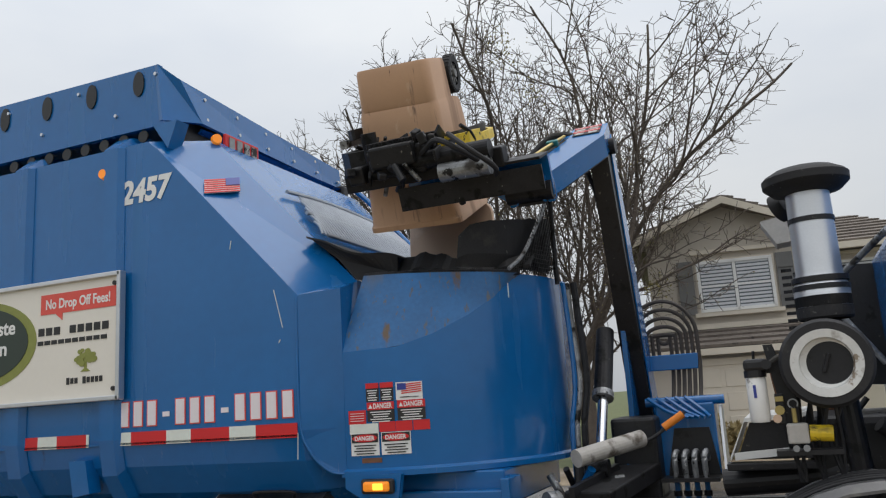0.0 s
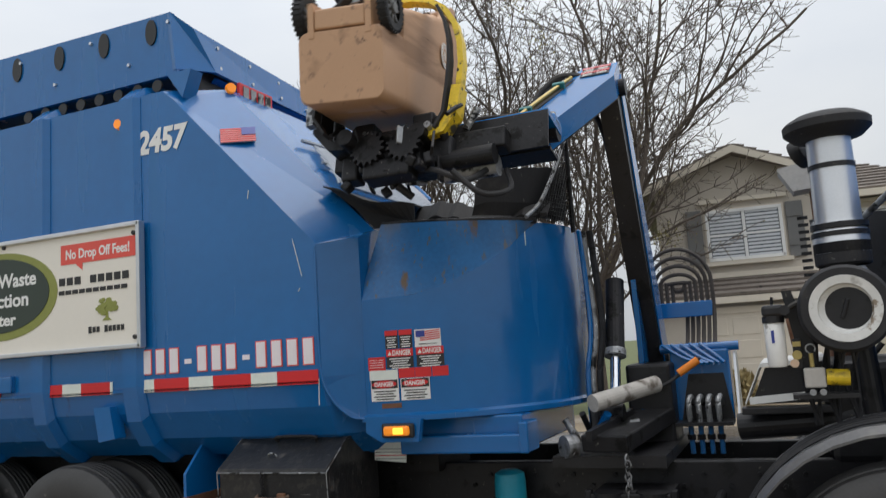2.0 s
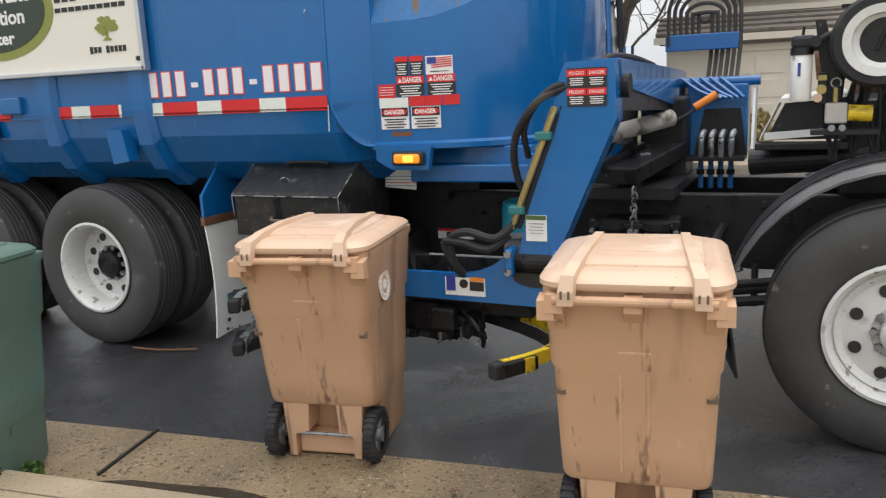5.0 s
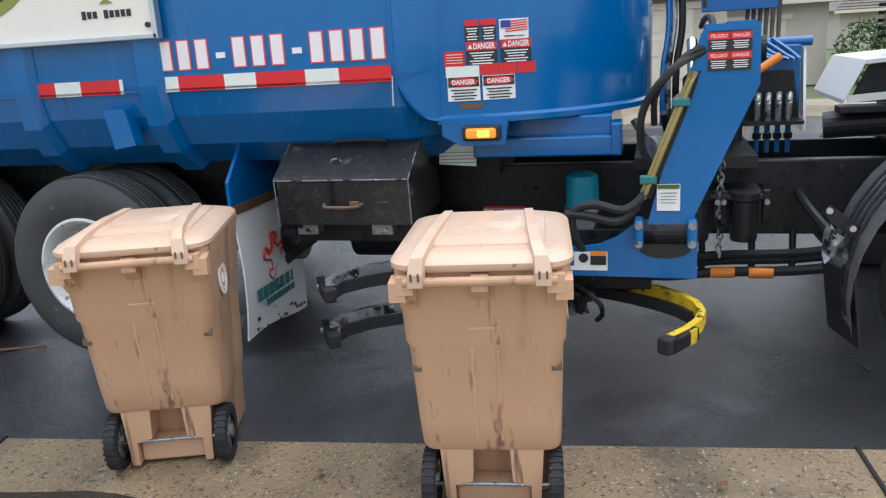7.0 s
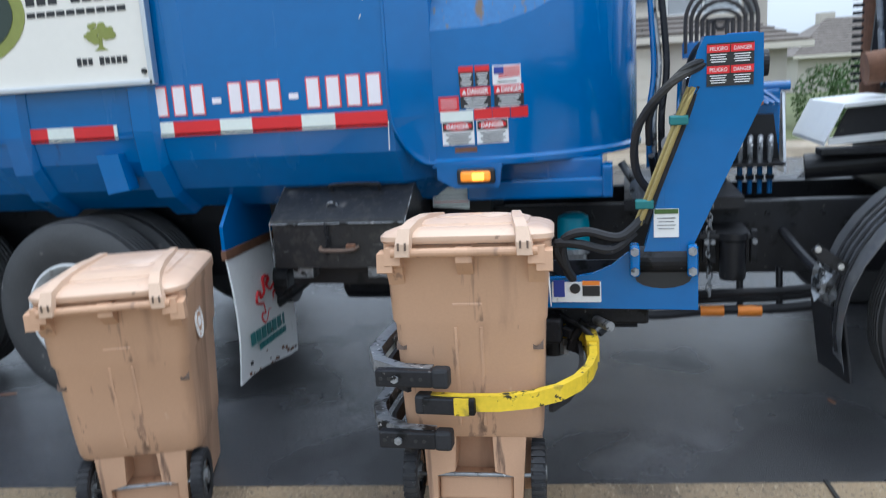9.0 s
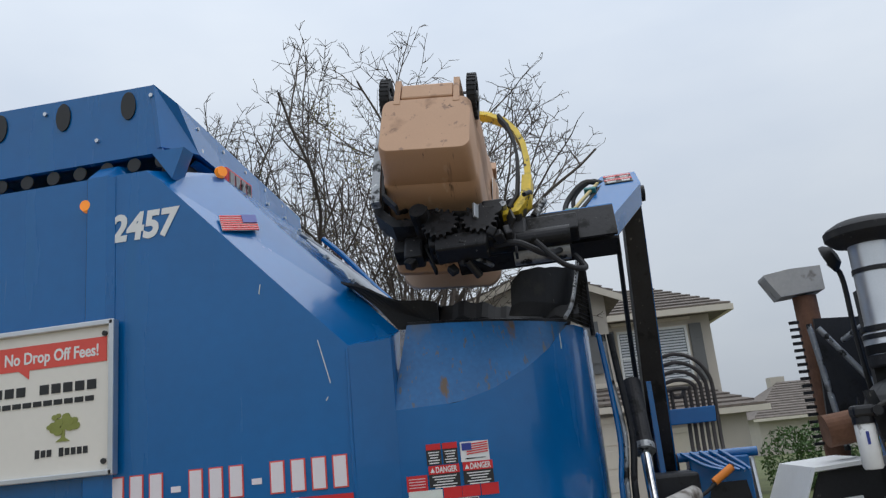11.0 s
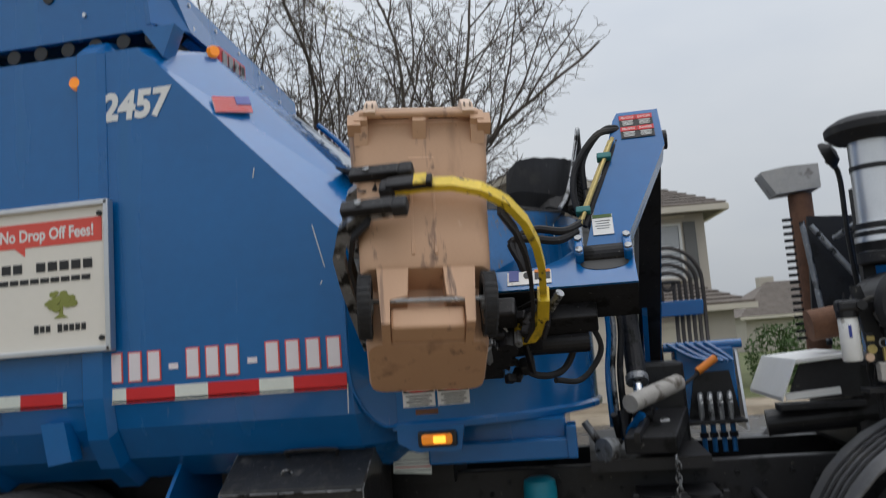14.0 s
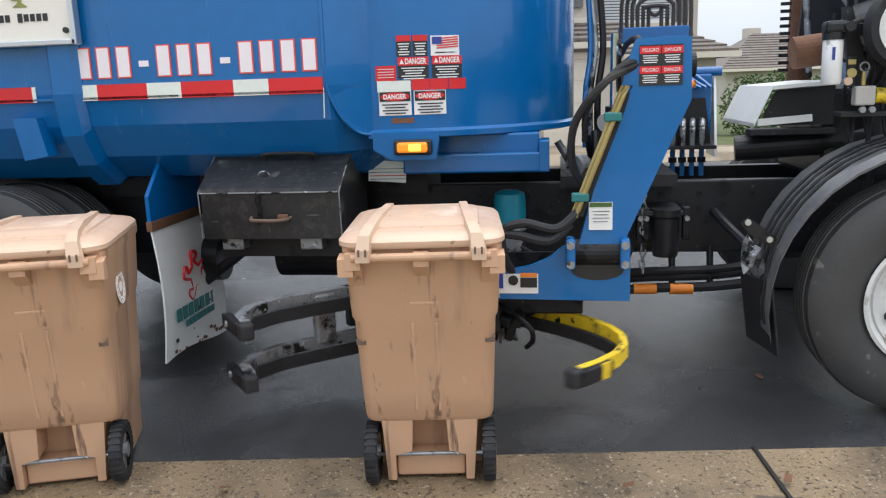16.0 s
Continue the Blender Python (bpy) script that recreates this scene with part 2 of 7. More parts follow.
GLASS = material("window_glass", (0.10, 0.115, 0.13), 0.08, vary=0.1, scale=2, bump=0.0)
BLIND = material("white_blind", (0.62, 0.64, 0.66), 0.6, vary=0.04, bump=0.0)
BARK = material("grey_brown_bark", (0.10, 0.080, 0.064), 0.9, vary=0.3, scale=9, fine=60, bump=0.4)
LEAF = material("green_foliage", (0.055, 0.11, 0.022), 0.6, vary=0.4, scale=6, fine=30, bump=0.0)
DRYLEAF = material("yellow_green_leaf", (0.22, 0.19, 0.05), 0.6, vary=0.4, scale=6, bump=0.0)
LAWN = material("winter_lawn", (0.10, 0.115, 0.04), 0.9, vary=0.35, scale=1.0, fine=60, bump=0.3)
STRAW = material("dry_ornamental_grass", (0.34, 0.27, 0.13), 0.8, vary=0.3, scale=8, bump=0.0)
TOOLBOX = material("scratched_black_box_paint", (0.016, 0.016, 0.017), 0.32, vary=0.5, scale=4, fine=60, bump=0.25,
                   stain=(0.09, 0.085, 0.08), stain_at=0.62, stain_scale=9, wear=[((0.20, 0.19, 0.18), 0.66, 70.0, (1, 1, 0.08)), ((0.18, 0.17, 0.16), 0.67, 60.0, (0.08, 1, 1)), ((0.12, 0.06, 0.03), 0.70, 9.0, (1, 1, 1)), ((0.032, 0.03, 0.028), 0.55, 22.0, (1, 1, 1))])
RUST = material("rusty_steel", (0.16, 0.075, 0.04), 0.8, vary=0.35, scale=12, bump=0.2)
PIPEGREY = material("grey_white_sleeve", (0.42, 0.40, 0.37), 0.6, vary=0.15, scale=8, bump=0.08,
                    stain=(0.12, 0.10, 0.08), stain_at=0.55, stain_scale=9)


# ---- mesh helpers ----
def part(name, bm, mat, parent, label="", smooth=False, m=None):
    me = bpy.data.meshes.new(name)
    bmesh.ops.recalc_face_normals(bm, faces=bm.faces)
    if smooth:
        for f in bm.faces:
            f.smooth = True
        for e in bm.edges:
            if len(e.link_faces) == 2 and e.calc_face_angle(0) > radians(38):
                e.smooth = False
    bm.to_mesh(me)
    bm.free()
    me.materials.append(mat)
    ob = new(name, me)
    ob.parent = parent
    if m is not None:
        ob.matrix_basis = m
    return tagged(ob, label)


def thing(name, m, label, category, group="", kind=""):
    ob = new(name)
    ob.matrix_basis = m
    return tagged(ob, label, category, group, kind)


def box(bm, c, s, m=None, bevel=0.0):
    r = bmesh.ops.create_cube(bm, size=1.0)
    vs = r["verts"]
    for v in vs:
        v.co = Vector((v.co.x * s[0], v.co.y * s[1], v.co.z * s[2]))
    if bevel:
        es = list({e for v in vs for e in v.link_edges})
        rb = bmesh.ops.bevel(bm, geom=es, offset=bevel, segments=2, affect="EDGES", profile=0.5)
        vs = list({v for f in rb["faces"] for v in f.verts} | {v for v in vs if v.is_valid})
    t = Matrix.Translation(c) @ (m or Matrix())
    for v in vs:
        v.co = t @ v.co
    return bm


def cube(c, s, m=None, bevel=0.0):
    return box(bmesh.new(), c, s, m, bevel)


def cyl(bm, a, b, r, r2=None, seg=20, cap=True):
    a, b = Vector(a), Vector(b)
    d = b - a
    m = Matrix.Translation((a + b) / 2) @ d.to_track_quat("Z", "Y").to_matrix().to_4x4()
    bmesh.ops.create_cone(bm, cap_ends=cap, segments=seg, radius1=r, radius2=r if r2 is None else r2, depth=d.length, matrix=m)
    return bm


def rod(a, b, r, r2=None, seg=20):
    return cyl(bmesh.new(), a, b, r, r2, seg)


def prism(bm, pts, axis, lo, hi):
    """A flat outline, swept along x, y or z."""
    def at(p, d):
        u, v = p
        return {"x": (d, u, v), "y": (u, d, v), "z": (u, v, d)}[axis]
    a = [bm.verts.new(at(p, lo)) for p in pts]
    b = [bm.verts.new(at(p, hi)) for p in pts]
    n = len(pts)
    bm.faces.new(a), bm.faces.new(b[::-1])
    for i in range(n):
        bm.faces.new((a[i], a[(i + 1) % n], b[(i + 1) % n], b[i]))
    return bm


def smooth_line(pts, n=6):
    """A Catmull-Rom line through the points."""
    p = [Vector(q) for q in pts]
    p = [2 * p[0] - p[1]] + p + [2 * p[-1] - p[-2]]
    out = []
    for i in range(1, len(p) - 2):
        for k in range(n):
            t = k / n
            out.append(0.5 * (2 * p[i] + (p[i + 1] - p[i - 1]) * t + (2 * p[i - 1] - 5 * p[i] + 4 * p[i + 1] - p[i + 2]) * t * t
                              + (3 * p[i] - p[i - 1] - 3 * p[i + 1] + p[i + 2]) * t ** 3))
    return out + [p[-2]]


def tube(bm, pts, r, seg=8, r2=None, curved=True):
    """A round hose or limb along the points."""
    p = smooth_line(pts) if curved and len(pts) > 2 else [Vector(q) for q in pts]
    rings, up = [], Vector((0.31, 0.17, 0.93))
    for i, q in enumerate(p):
        d = (p[min(i + 1, len(p) - 1)] - p[max(i - 1, 0)]).normalized()
        u = d.cross(up)
        u = u.normalized() if u.length > 1e-4 else Vector((1, 0, 0))
        v = d.cross(u)
        k = r if r2 is None else r + (r2 - r) * i / (len(p) - 1)
        rings.append([bm.verts.new(q + k * (math.cos(2 * math.pi * j / seg) * u + math.sin(2 * math.pi * j / seg) * v)) for j in range(seg)])
        up = v.cross(d) if abs(d.dot(up)) > 0.95 else up
    for a, b in zip(rings, rings[1:]):
        for j in range(seg):
            bm.faces.new((a[j], a[(j + 1) % seg], b[(j + 1) % seg], b[j]))
    bm.faces.new(rings[0][::-1]), bm.faces.new(rings[-1])
    return bm


def sheet(bm, grid, thick, away):
    """A bent plate from a grid of places, with its thickness in the direction away."""
    off = Vector(away) * thick
    top = [[bm.verts.new(Vector(p)) for p in row] for row in grid]
    low = [[bm.verts.new(Vector(p) + off) for p in row] for row in grid]
    nr, nc = len(grid), len(grid[0])
    for i in range(nr - 1):
        for j in range(nc - 1):
            bm.faces.new((top[i][j], top[i + 1][j], top[i + 1][j + 1], top[i][j + 1]))
            bm.faces.new((low[i][j], low[i][j + 1], low[i + 1][j + 1], low[i + 1][j]))
    rim = [(0, j) for j in range(nc)] + [(i, nc - 1) for i in range(1, nr)] + [(nr - 1, j) for j in range(nc - 2, -1, -1)] + [(i, 0) for i in range(nr - 2, 0, -1)]
    for (a, b), (c, d) in zip(rim, rim[1:] + rim[:1]):
        bm.faces.new((top[a][b], top[c][d], low[c][d], low[a][b]))
    return bm


def revolve(bm, prof, m=None, seg=32):
    """A turned shape round the local z axis; prof: radius, height."""
    t = m or Matrix()
    rings = []
    for r, z in prof:
        if r < 1e-5:
            rings.append([bm.verts.new(t @ Vector((0, 0, z)))])
        else:
            rings.append([bm.verts.new(t @ Vector((r * math.cos(2 * math.pi * j / seg), r * math.sin(2 * math.pi * j / seg), z))) for j in range(seg)])
    for a, b in zip(rings, rings[1:]):
        for j in range(seg):
            k = (j + 1) % seg
            if len(a) == 1 and len(b) == 1:
                continue
            if len(a) == 1:
                bm.faces.new((a[0], b[j], b[k]))
            elif len(b) == 1:
                bm.faces.new((a[j], a[k], b[0]))
            else:
                bm.faces.new((a[j], a[k], b[k], b[j]))
    return bm


def lettering(name, words, size, mat, parent, m, width=None, bold=0.0, label="", depth=0.001, shear=0.0):
    """Words in the built-in font as a mesh; m takes x along the line and y up the letters."""
    cu = bpy.data.curves.new(name, "FONT")
    cu.body, cu.size, cu.offset, cu.extrude, cu.shear = words, size, bold, depth, shear
    cu.resolution_u = 3
    tmp = bpy.data.objects.new(name, cu)
    scene.collection.objects.link(tmp)
    bpy.context.view_layer.update()
    me = bpy.data.meshes.new_from_object(tmp.evaluated_get(bpy.context.evaluated_depsgraph_get()))
    bpy.data.objects.remove(tmp)
    me.materials.clear()
    me.materials.append(mat)
    if width:
        xs = [v.co.x for v in me.vertices]
        k, x0 = width / max(max(xs) - min(xs), 1e-6), min(xs)
        for v in me.vertices:
            v.co.x = (v.co.x - x0) * k
    ob = new(name, me)
    ob.parent, ob.matrix_basis = parent, m
    return tagged(ob, label)


def upright(x, y, z, turn=0.0, tip=0.0):
    """The pose of writing on a side that faces -y."""
    return pose(x, y, z, 90 + tip, 0, turn)


# ---- ground: road, gutter, kerb, pavement; the kerb runs seven degrees off the truck ----
YAW = 7.0
KERB = pose(0, -0.72, 0, 0, 0, YAW)
def to_kerb(bm):
    bmesh.ops.transform(bm, matrix=KERB, verts=bm.verts)
    return bm
road = tagged(part("road", to_kerb(cube((0, 6.0, -0.10), (240, 12.0, 0.2))), ASPHALT, None), "wet dark asphalt street with a fine grain", "road", kind="structure")
ground = tagged(part("ground", cube((0, 0, -0.43), (3000, 3000, 0.8)), LAWN, None), "winter lawn and soil beyond the street", "ground", kind="structure")
gutter = tagged(part("gutter", to_kerb(prism(bmesh.new(), [(-0.55, -0.2), (0.0, -0.2), (0.0, 0.006), (-0.42, -0.02), (-0.55, -0.02)], "x", -110, 110)), GUTTER, None),
                "damp stained concrete gutter strip beside the asphalt", "gutter", kind="structure")
kerb = tagged(part("kerb", to_kerb(prism(bmesh.new(), [(-0.77, -0.2), (-0.553, -0.2), (-0.553, -0.015), (-0.58, 0.06), (-0.62, 0.085), (-0.77, 0.092)], "x", -110, 110)), CONCRETE, None),
              "low rolled concrete kerb", "kerb", kind="structure")
rng = random.Random(33)
wet_edge = [0.10 + 0.035 * math.sin(1.7 * k * 0.15) + 0.03 * math.sin(4.1 * k * 0.15 + 1.0) + rng.uniform(-0.012, 0.012) for k in range(90)]
tagged(part("gutter_water", to_kerb(sheet(bmesh.new(), [[(-6.0 + 0.15 * k, -0.552, -0.0165), (-6.0 + 0.15 * k, -0.552 + 0.5 * w, -0.0165), (-6.0 + 0.15 * k, -0.552 + w, -0.0175)] for k, w in enumerate(wet_edge)], 0.002, (0, 0, -1))), PUDDLE, None),
       "thin film of dirty water along the kerb", "water", kind="structure")
pavement = tagged(part("pavement", to_kerb(prism(bmesh.new(), [(-9, -0.2), (-0.775, -0.2), (-0.775, 0.088), (-9, 0.15)], "x", -110, 110)), CONCRETE, None),
                  "plain concrete pavement behind the kerb", "pavement", kind="structure")
far_kerb = tagged(part("far_kerb", to_kerb(prism(bmesh.new(), [(12.02, -0.2), (14.0, -0.2), (14.0, 0.13), (12.25, 0.13), (12.02, 0.0)], "x", -110, 110)), CONCRETE, None),
                  "concrete kerb and pavement across the street", "kerb", kind="structure")

# ---- the truck: a blue side loader ----
truck = thing("garbage_truck", pose(0, 0, 0), "blue side-loading refuse truck with a worn hopper and black chassis", "truck")
W = 2.44


def side_section(x, zs, zc, y0=0.0, xc=None, yc=0.32):
    """One section of the body; its upper chamfer corner may stand farther forward, at xc."""
    lo = [(0.62, 1.05), (0.30, 1.10), (0.13, 1.22), (0.035, 1.38), (0.0, 1.54)]
    p = [(y + y0, z) for y, z in lo] + [(y0, zs), (yc, zc)]
    near = [(x, y, z) for y, z in p]
    near[-1] = (x if xc is None else xc, yc, zc)
    return near + [(a, W - y, z) for a, y, z in reversed(near)]


def loft(bm, secs):
    rows = [[bm.verts.new(q) for q in s] for s in secs]
    n = len(rows[0])
    for a, b in zip(rows, rows[1:]):
        for j in range(n):
            bm.faces.new((a[j], a[(j + 1) % n], b[(j + 1) % n], b[j]))
    bm.faces.new(rows[0]), bm.faces.new(rows[-1][::-1])
    return bm


def shell():
    return loft(bmesh.new(), [side_section(-7.6, 3.34, 3.47), side_section(-1.04, 3.34, 3.42), side_section(-0.96, 3.275, 3.385, 0.0, -0.77, 0.31),
                              side_section(0.02, 2.262, 2.372, 0.0, 0.183, 0.357), side_section(0.19, 2.30, 2.36, 0.17, 0.20, 0.36)])


body = part("body", shell(), BLUE, truck, "blue painted steel refuse body")
for x in (-1.30, -2.08, -2.86, -3.64, -4.42, -5.2, -6.0):
    pts = [(0.30, 1.095), (0.13, 1.215), (0.03, 1.37), (-0.004, 1.54), (-0.004, 3.33), (0.10, 3.385), (0.26, 3.43)]
    grid = []
    for dx, out in ((-0.085, 0.0), (-0.055, 0.035), (0.055, 0.035), (0.085, 0.0)):
        grid.append([(x + dx, y - out, z + (out if z > 3.34 else 0) - (out if z < 1.5 else 0)) for y, z in pts])
    part("rib", sheet(bmesh.new(), grid, 0.03, (0, 1, 0)), BLUE, body)
# floor rail and steps under the body
part("rail", cube((-3.85, 0.004, 1.515), (7.7, 0.02, 0.012)), BLUE, body)
# top cover with oval holes, and the sloping cover in front of it
cover = part("top_cover", prism(bmesh.new(), [(-7.6, 3.46), (-0.985, 3.47), (-1.035, 3.885), (-7.6, 3.93)], "y", 0.08, 0.12), BLUE, truck, "blue roof rail with a row of oval holes")
part("roof_panel", loft(bmesh.new(), [[(x, 0.10, 3.865), (x, 2.26, 3.70), (x, 2.26, 3.66), (x, 0.10, 3.825)] for x in (-7.6, -1.03)]), BLUE, cover)
for i in range(14):
    x = -1.19 - 0.405 * i
    bm = bmesh.new()
    prism(bm, [(x + 0.045 * math.cos(a) , 3.78 + 0.085 * math.sin(a)) for a in [2 * math.pi * k / 16 for k in range(16)]], "y", 0.070, 0.078)
    part("hole", bm, INK, cover, "dark oval opening")
for i in range(20):
    x = -1.05 - 0.33 * i
    part("bolt", rod((x, 0.066, 3.60 if i % 2 else 3.82), (x, 0.085, 3.60 if i % 2 else 3.82), 0.012, seg=8), ALU, cover)
for i in range(9):
    x = -1.0 - 0.165 * i
    part("gap", prism(bmesh.new(), [(x + 0.04 * math.cos(a), 3.425 + 0.04 * math.sin(a)) for a in [2 * math.pi * k / 12 for k in range(12)]], "y", 0.09, 0.10), INK, cover, "dark round gap under the cover")
# front fascia of the roof, folded round the corner and narrowing towards the far side
top_line = [(-1.032, 0.07, 3.882), (-0.95, 0.19, 3.80), (-0.972, 1.2, 3.758), (-0.99, 2.27, 3.712)]
low_line = [(-0.99, 0.07, 3.495), (-0.905, 0.35, 3.54), (-0.945, 1.2, 3.54), (-0.985, 2.29, 3.535)]
fascia = part("front_fascia", sheet(bmesh.new(), [[Vector(a), Vector(b)] for a, b in zip(top_line, low_line)], 0.03, (-1, 0.25, 0)), BLUE, truck, "blue folded fascia across the front of the roof")
part("fold", prism(bmesh.new(), [(-0.99, 3.50), (-0.93, 3.515), (-0.96, 3.53)], "y", 0.40, 2.24), BLUE, fascia)
for k in range(6):
    y = 0.42 + 0.36 * k
    for z in (3.745 - 0.035 * (y - 0.2), 3.59):
        x = -0.925 - 0.028 * (y - 0.3) - (0.022 if z > 3.65 else 0)
        part("bolt", rod((x - 0.01, y, z), (x + 0.012, y, z), 0.012, seg=8), ALU, fascia)
part("bracket", prism(bmesh.new(), [(-1.02, 3.45), (-0.83, 3.45), (-0.90, 3.28)], "y", 0.02, 0.13), BLUE, fascia)
# black strip in place of the shade in the gap under the fascia
part("gap_shade", cube((-1.01, 1.20, 3.47), (0.03, 2.12, 0.20)), BLACK, fascia, "black strip for the shade under the fascia")
part("end_hook", cube((-0.96, 2.24, 3.47), (0.10, 0.10, 0.16), bevel=0.02), BLACK, fascia)
part("hinge_tube", tube(bmesh.new(), [(-0.76, 2.13, 3.46), (-0.60, 2.13, 3.30), (-0.40, 2.13, 3.06), (-0.22, 2.13, 2.86)], 0.022), BLUE, fascia)

# hopper: an upright drum whose mouth is cut away towards the kerb
HX, HY, HR = 0.17, 1.18, 1.01
CUT = [(0.17, 1.94), (0.50, 1.95), (0.68, 2.01), (0.84, 2.10), (0.96, 2.20), (1.06, 2.34), (1.3, 2.345)]


def drum(deg, r=HR):
    a = radians(deg)
    return HX + r * math.sin(a), HY - r * math.cos(a)


def cut_z(x):
    for (a, za), (b, zb) in zip(CUT, CUT[1:]):
        if a <= x <= b:
            return za + (zb - za) * (x - a) / (b - a)
    return 2.345 if x > 1.06 else 1.94


bm = bmesh.new()
grid = []
for i in range(61):
    d = i * 3.0
    x, y = drum(d)
    zt = cut_z(x) if d < 90 else 2.345
    grid.append([(x, y, 1.29), (x, y, 1.6), (x, y, zt)])
inner = []
for i in range(61):
    x, y = drum(i * 3.0, HR - 0.035)
    inner.append([(x, y, grid[i][0][2]), (x, y, 1.6), (x, y, grid[i][2][2])])
vo = [[bm.verts.new(q) for q in row] for row in grid]
vi = [[bm.verts.new(q) for q in row] for row in inner]
for i in range(60):
    for j in range(2):
        bm.faces.new((vo[i][j], vo[i + 1][j], vo[i + 1][j + 1], vo[i][j + 1]))
        bm.faces.new((vi[i][j], vi[i][j + 1], vi[i + 1][j + 1], vi[i + 1][j]))
    bm.faces.new((vo[i][2], vo[i + 1][2], vi[i + 1][2], vi[i][2]))
    bm.faces.new((vo[i][0], vi[i][0], vi[i + 1][0], vo[i + 1][0]))
hopper = part("hopper", bm, BLUE, truck, "blue drum-shaped hopper with scratches", smooth=True)
bm = bmesh.new()
rows = []
for i in range(0, 61):
    x, y = drum(i * 3.0, HR + 0.022)
    x2, y2 = drum(i * 3.0, HR - 0.01)
    rows.append([(x2, y2, 1.325), (x, y, 1.305), (x, y, 1.278), (x2, y2, 1.27)])
va = [[bm.verts.new(q) for q in r] for r in rows]
for i in range(60):
    for j in range(3):
        bm.faces.new((va[i][j], va[i + 1][j], va[i + 1][j + 1], va[i][j + 1]))
part("lip", bm, BLUE, hopper)
# the worn sloping chute face between the cut and the rim
grid = []
for i in range(13):
    u = i / 12
    d = 0.2 + u * 61.0
    x, y = drum(d, HR - 0.002)
    top = Vector((0.24 + 0.84 * u, 0.36 + 0.30 * u * u, 2.385 - 0.04 * u))
    lowp = Vector((x, y, cut_z(x)))
    grid.append([lowp, lowp.lerp(top, 0.5), top])
part("chute_face", sheet(bmesh.new(), grid, 0.02, (0, 1, -0.2)), WORN, hopper, "worn chute face with rust and grime", smooth=True)
part("rim", tube(bmesh.new(), [g[2] + Vector((0, 0.02, 0.0)) for g in [[Vector(q) for q in r] for r in grid]], 0.018), DARK, hopper)
part("hopper_floor", rod((HX, HY, 1.45), (HX, HY, 1.5), HR - 0.04, seg=40), DARK, hopper)
part("skirt", cube((0.52, 0.95, 1.18), (0.95, 1.1, 0.19), bevel=0.01), BLUE, hopper)
part("skirt_beam", cube((0.66, 0.36, 1.13), (0.72, 0.06, 0.10), bevel=0.01), BLUE, hopper)
part("skirt_end", cube((1.02, 0.42, 1.16), (0.05, 0.20, 0.16), bevel=0.008), BLUE, hopper)
# corner seam where body meets hopper
part("seam", tube(bmesh.new(), [(0.012, -0.002, 2.25), (0.012, -0.002, 1.62), (0.05, 0.03, 1.43), (0.12, 0.10, 1.32), (0.19, 0.16, 1.295)], 0.008), BLUE, body)
part("corner_panel", loft(bmesh.new(), [[(0.008, -0.001, 1.56), (0.06, 0.05, 1.40), (0.12, 0.10, 1.32), (0.19, 0.168, 1.29), (0.19, 0.168, 1.7), (0.008, -0.001, 1.7)],
                                        [(0.008, 0.2, 1.56), (0.06, 0.25, 1.40), (0.12, 0.3, 1.32), (0.19, 0.3, 1.29), (0.19, 0.3, 1.7), (0.008, 0.3, 1.7)]]), BLUE, body)
# far deflector of dark rubber, mesh guard, and grating
grid = []
for i in range(13):
    d = 39 + i * 3.9
    x, y = drum(d, HR - 0.05)
    k = (0.72, 0.95)[i] if i < 2 else 1.0
    grid.append([(x, y + 0.02, 2.385), (x + 0.02, y + 0.01, 2.36 + 0.10 * k), (x + 0.04 * k, y + 0.03, 2.38 + (0.25 + 0.008 * i + 0.004 * math.sin(2.6 * i)) * k)])
part("deflector", sheet(bmesh.new(), grid, 0.015, (0, 1, 0)), RUBBER, hopper, "black rubber deflector sheet with a torn edge")
bm = bmesh.new()
for i in range(27):
    u = i / 26
    zt = 2.36 + 0.52 * u ** 1.4
    x, y = 1.07 + 0.13 * u, 0.55 + 0.48 * u
    box(bm, (x, y, (2.34 + zt) / 2), (0.005, 0.005, max(zt - 2.34, 0.01)), pose(0, 0, 0, 12, 0, 0))
for j in range(20):
    z = 2.36 + j * 0.026
    u0 = max(0.0, (z - 2.36) / 0.52) ** (1 / 1.4)
    a, b = Vector((1.07 + 0.13 * u0, 0.55 + 0.48 * u0, z)), Vector((1.20, 1.03, z))
    if (b - a).length > 0.02:
        cyl(bm, a, b, 0.003, seg=4)
mesh_guard = part("mesh_guard", bm, DARK, hopper, "dark diamond-mesh guard")
part("guard_rail", tube(bmesh.new(), [(1.065, 0.54, 2.35), (1.11, 0.69, 2.45), (1.16, 0.87, 2.66), (1.205, 1.04, 2.90)], 0.012), STEEL, hopper)
part("guard_post", rod((1.205, 1.04, 2.3), (1.205, 1.04, 2.90), 0.014), DARK, hopper)
# grating on the sloping front wall
def on_slope(x, y, lift=0.0):
    return Vector((x + 0.72 * lift, y, 2.372 + (0.183 - x) * 1.063 + 0.68 * lift))


bm = bmesh.new()
for i in range(36):
    f = i / 35
    y = 0.45 + 1.58 * f
    x0 = -0.10 - 0.02 * f
    x1 = -0.40 - 0.05 * math.sin(math.pi * f) - 0.03 * f if i > 3 else -0.20 - 0.06 * i
    tube(bm, [on_slope(x0, y, 0.03), on_slope((x0 + x1) / 2, y + 0.03, 0.045), on_slope(x1, y + 0.07, 0.03)], 0.0085, seg=6)
